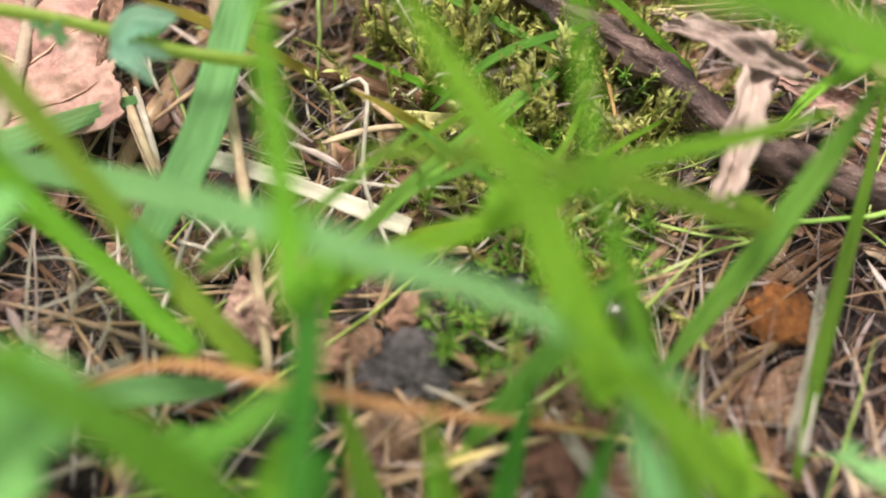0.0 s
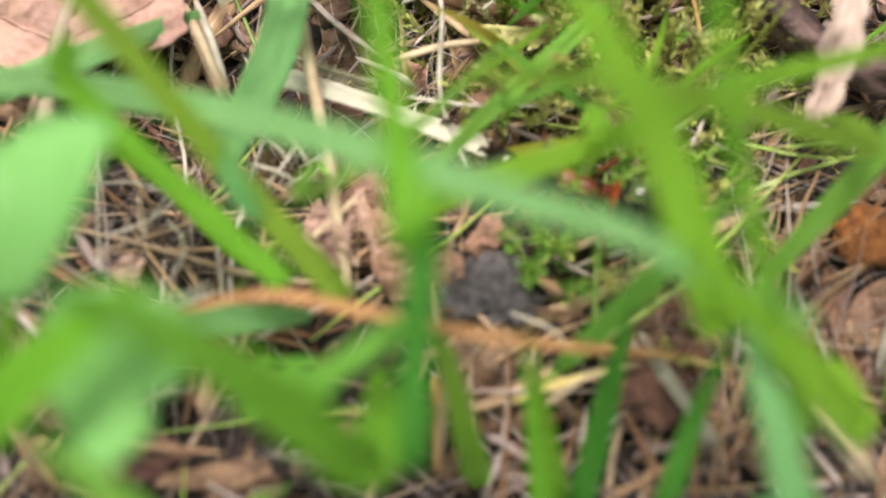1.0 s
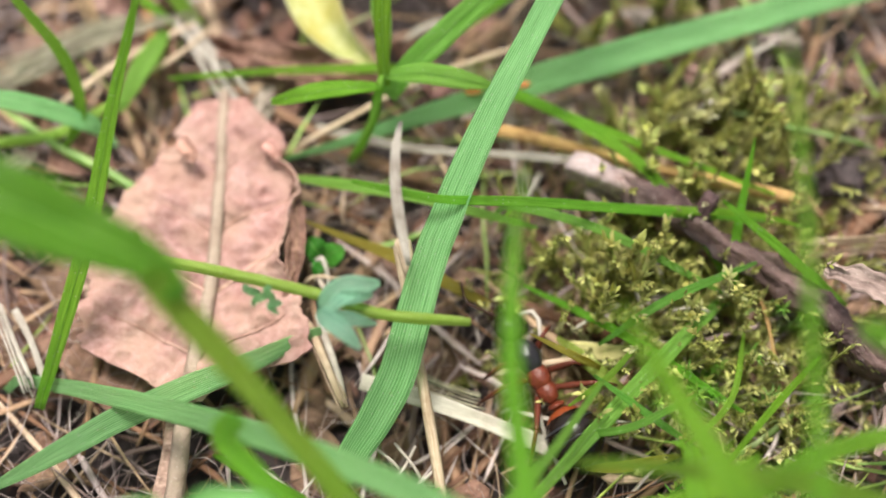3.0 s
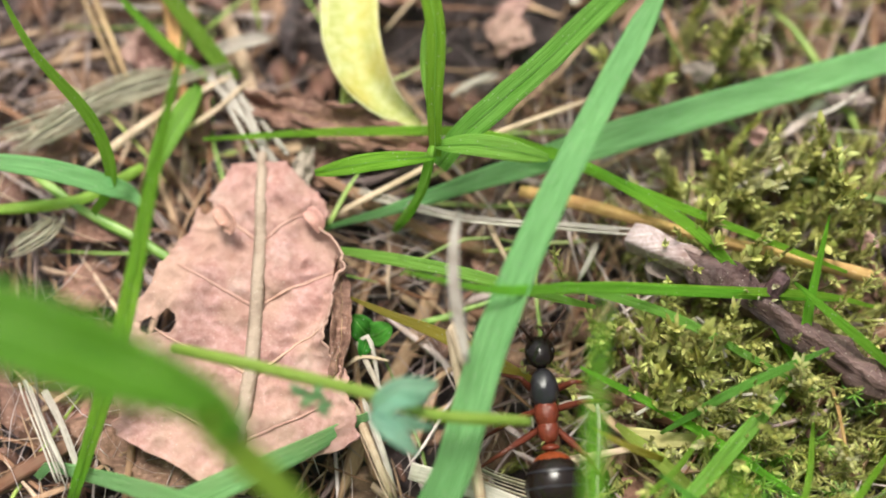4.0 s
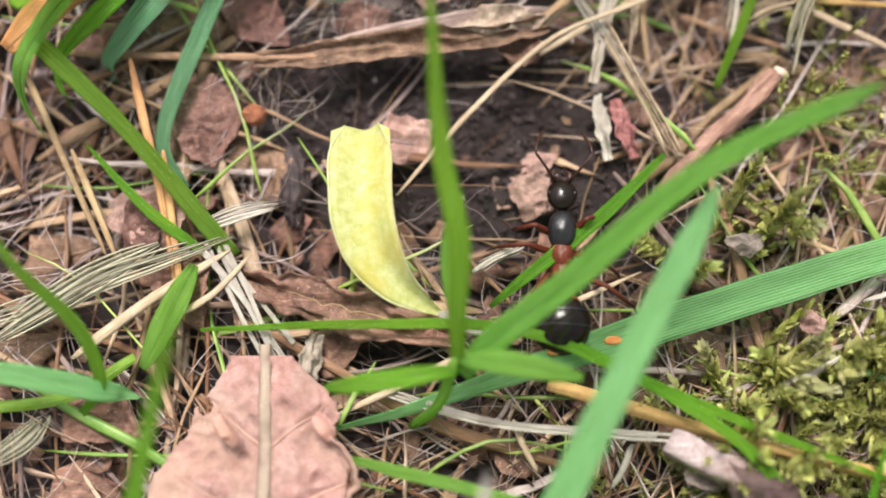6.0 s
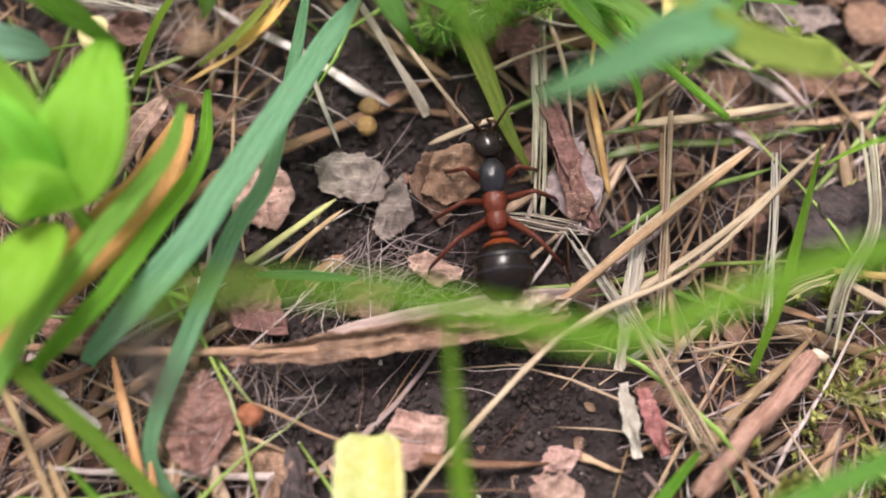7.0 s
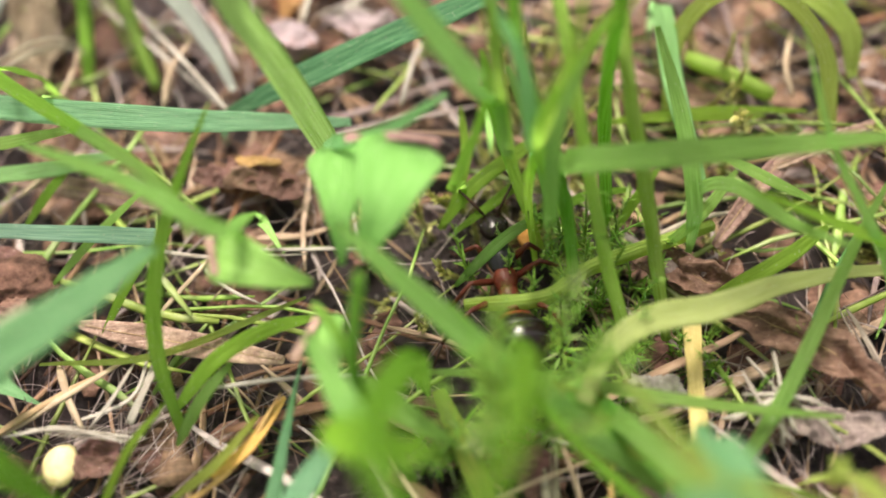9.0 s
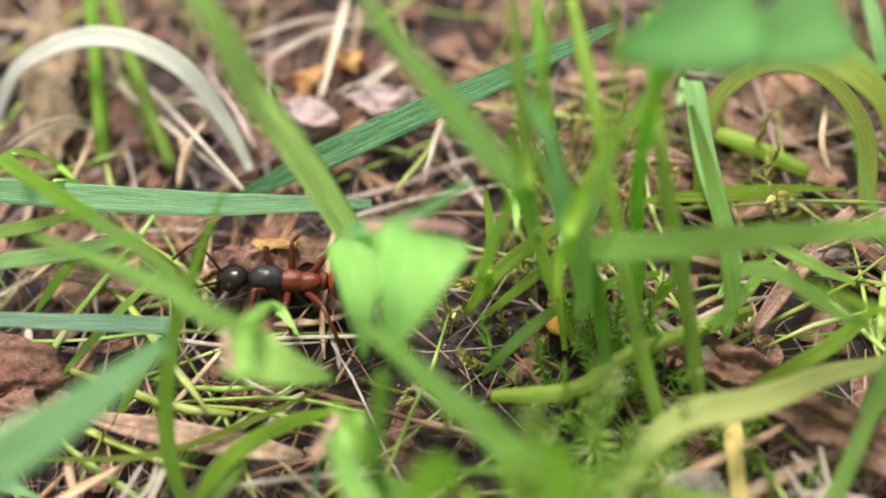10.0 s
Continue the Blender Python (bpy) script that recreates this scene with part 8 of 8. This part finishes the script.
# seconds, place of the body's middle and its height, heading (degrees to the left of straight on)
TRAIL = [
    (0, 4.4, 11.0, 0.0, 70),
    (0.6, 3.4, 11.5, 0.3, 74),
    (1.0, 1.9, 12.3, 0.7, 72),
    (1.5, 1.0, 12.9, 1.0, 60),
    (2.0, -0.8, 15.2, 1.2, 52),
    (2.5, -1.1, 15.3, 1.3, 47),
    (3.2, -4.2, 18.0, 1.3, 22),
    (3.8, -5.5, 19.3, 1.3, 7),
    (4.5, -5.4, 19.2, 1.3, 5),
    (5.0, -6.1, 21.5, 1.3, -6),
    (5.2, -6.1, 22.6, 1.3, -7),
    (5.7, -6.0, 29.8, 1.3, -2),
    (6.3, -6.4, 38.2, 1.3, 4),
    (6.5, -7.6, 39.6, 1.3, 13),
    (7.0, -9.5, 49.8, 1.3, 6),
    (7.5, -11.6, 53.4, 1.3, 14),
    (8.0, -10.8, 57.3, 1.3, 8),
    (8.3, -10.3, 58.3, 1.3, 3),
    (8.5, -9.9, 59.9, 1.3, 3),
    (9.0, -8.9, 65.2, 1.3, 10),
    (9.4, -9.9, 65.6, 1.3, 28),
    (9.5, -10.9, 66.2, 1.3, 42),
    (9.7, -15.0, 69.4, 1.3, 56),
    (9.9, -17.8, 70.2, 1.3, 76),
    (10.0, -18.8, 69.9, 1.3, 86),
]


def motions():
    rows = []
    for t, x, y, z, turn in TRAIL:
        rows.append((t, pose(x * MM, y * MM, z * MM, 0, 0, turn)))
    walk(ANT, rows)
    times = [0.1 * i for i in range(101)]
    at = [np.interp(times, [q[0] for q in TRAIL], [q[k] for q in TRAIL]) for k in (1, 2)]
    way, steps_done = 0.0, []
    for i in range(101):
        way += math.hypot(at[0][i] - at[0][i - 1], at[1][i] - at[1][i - 1]) if i else 0
        steps_done.append(way)
    for leg, hip, phase, s in LEGS:
        rows = []
        for i, t in enumerate(times):
            a = 2 * math.pi * (steps_done[i] / 6.0 + 0.5 * phase)
            rows.append((t, pose(hip.x * MM, hip.y * MM, hip.z * MM, 0, -s * max(0.0, 8 * math.cos(a)), s * 14 * math.sin(a))))
        walk(leg, rows)


motions()
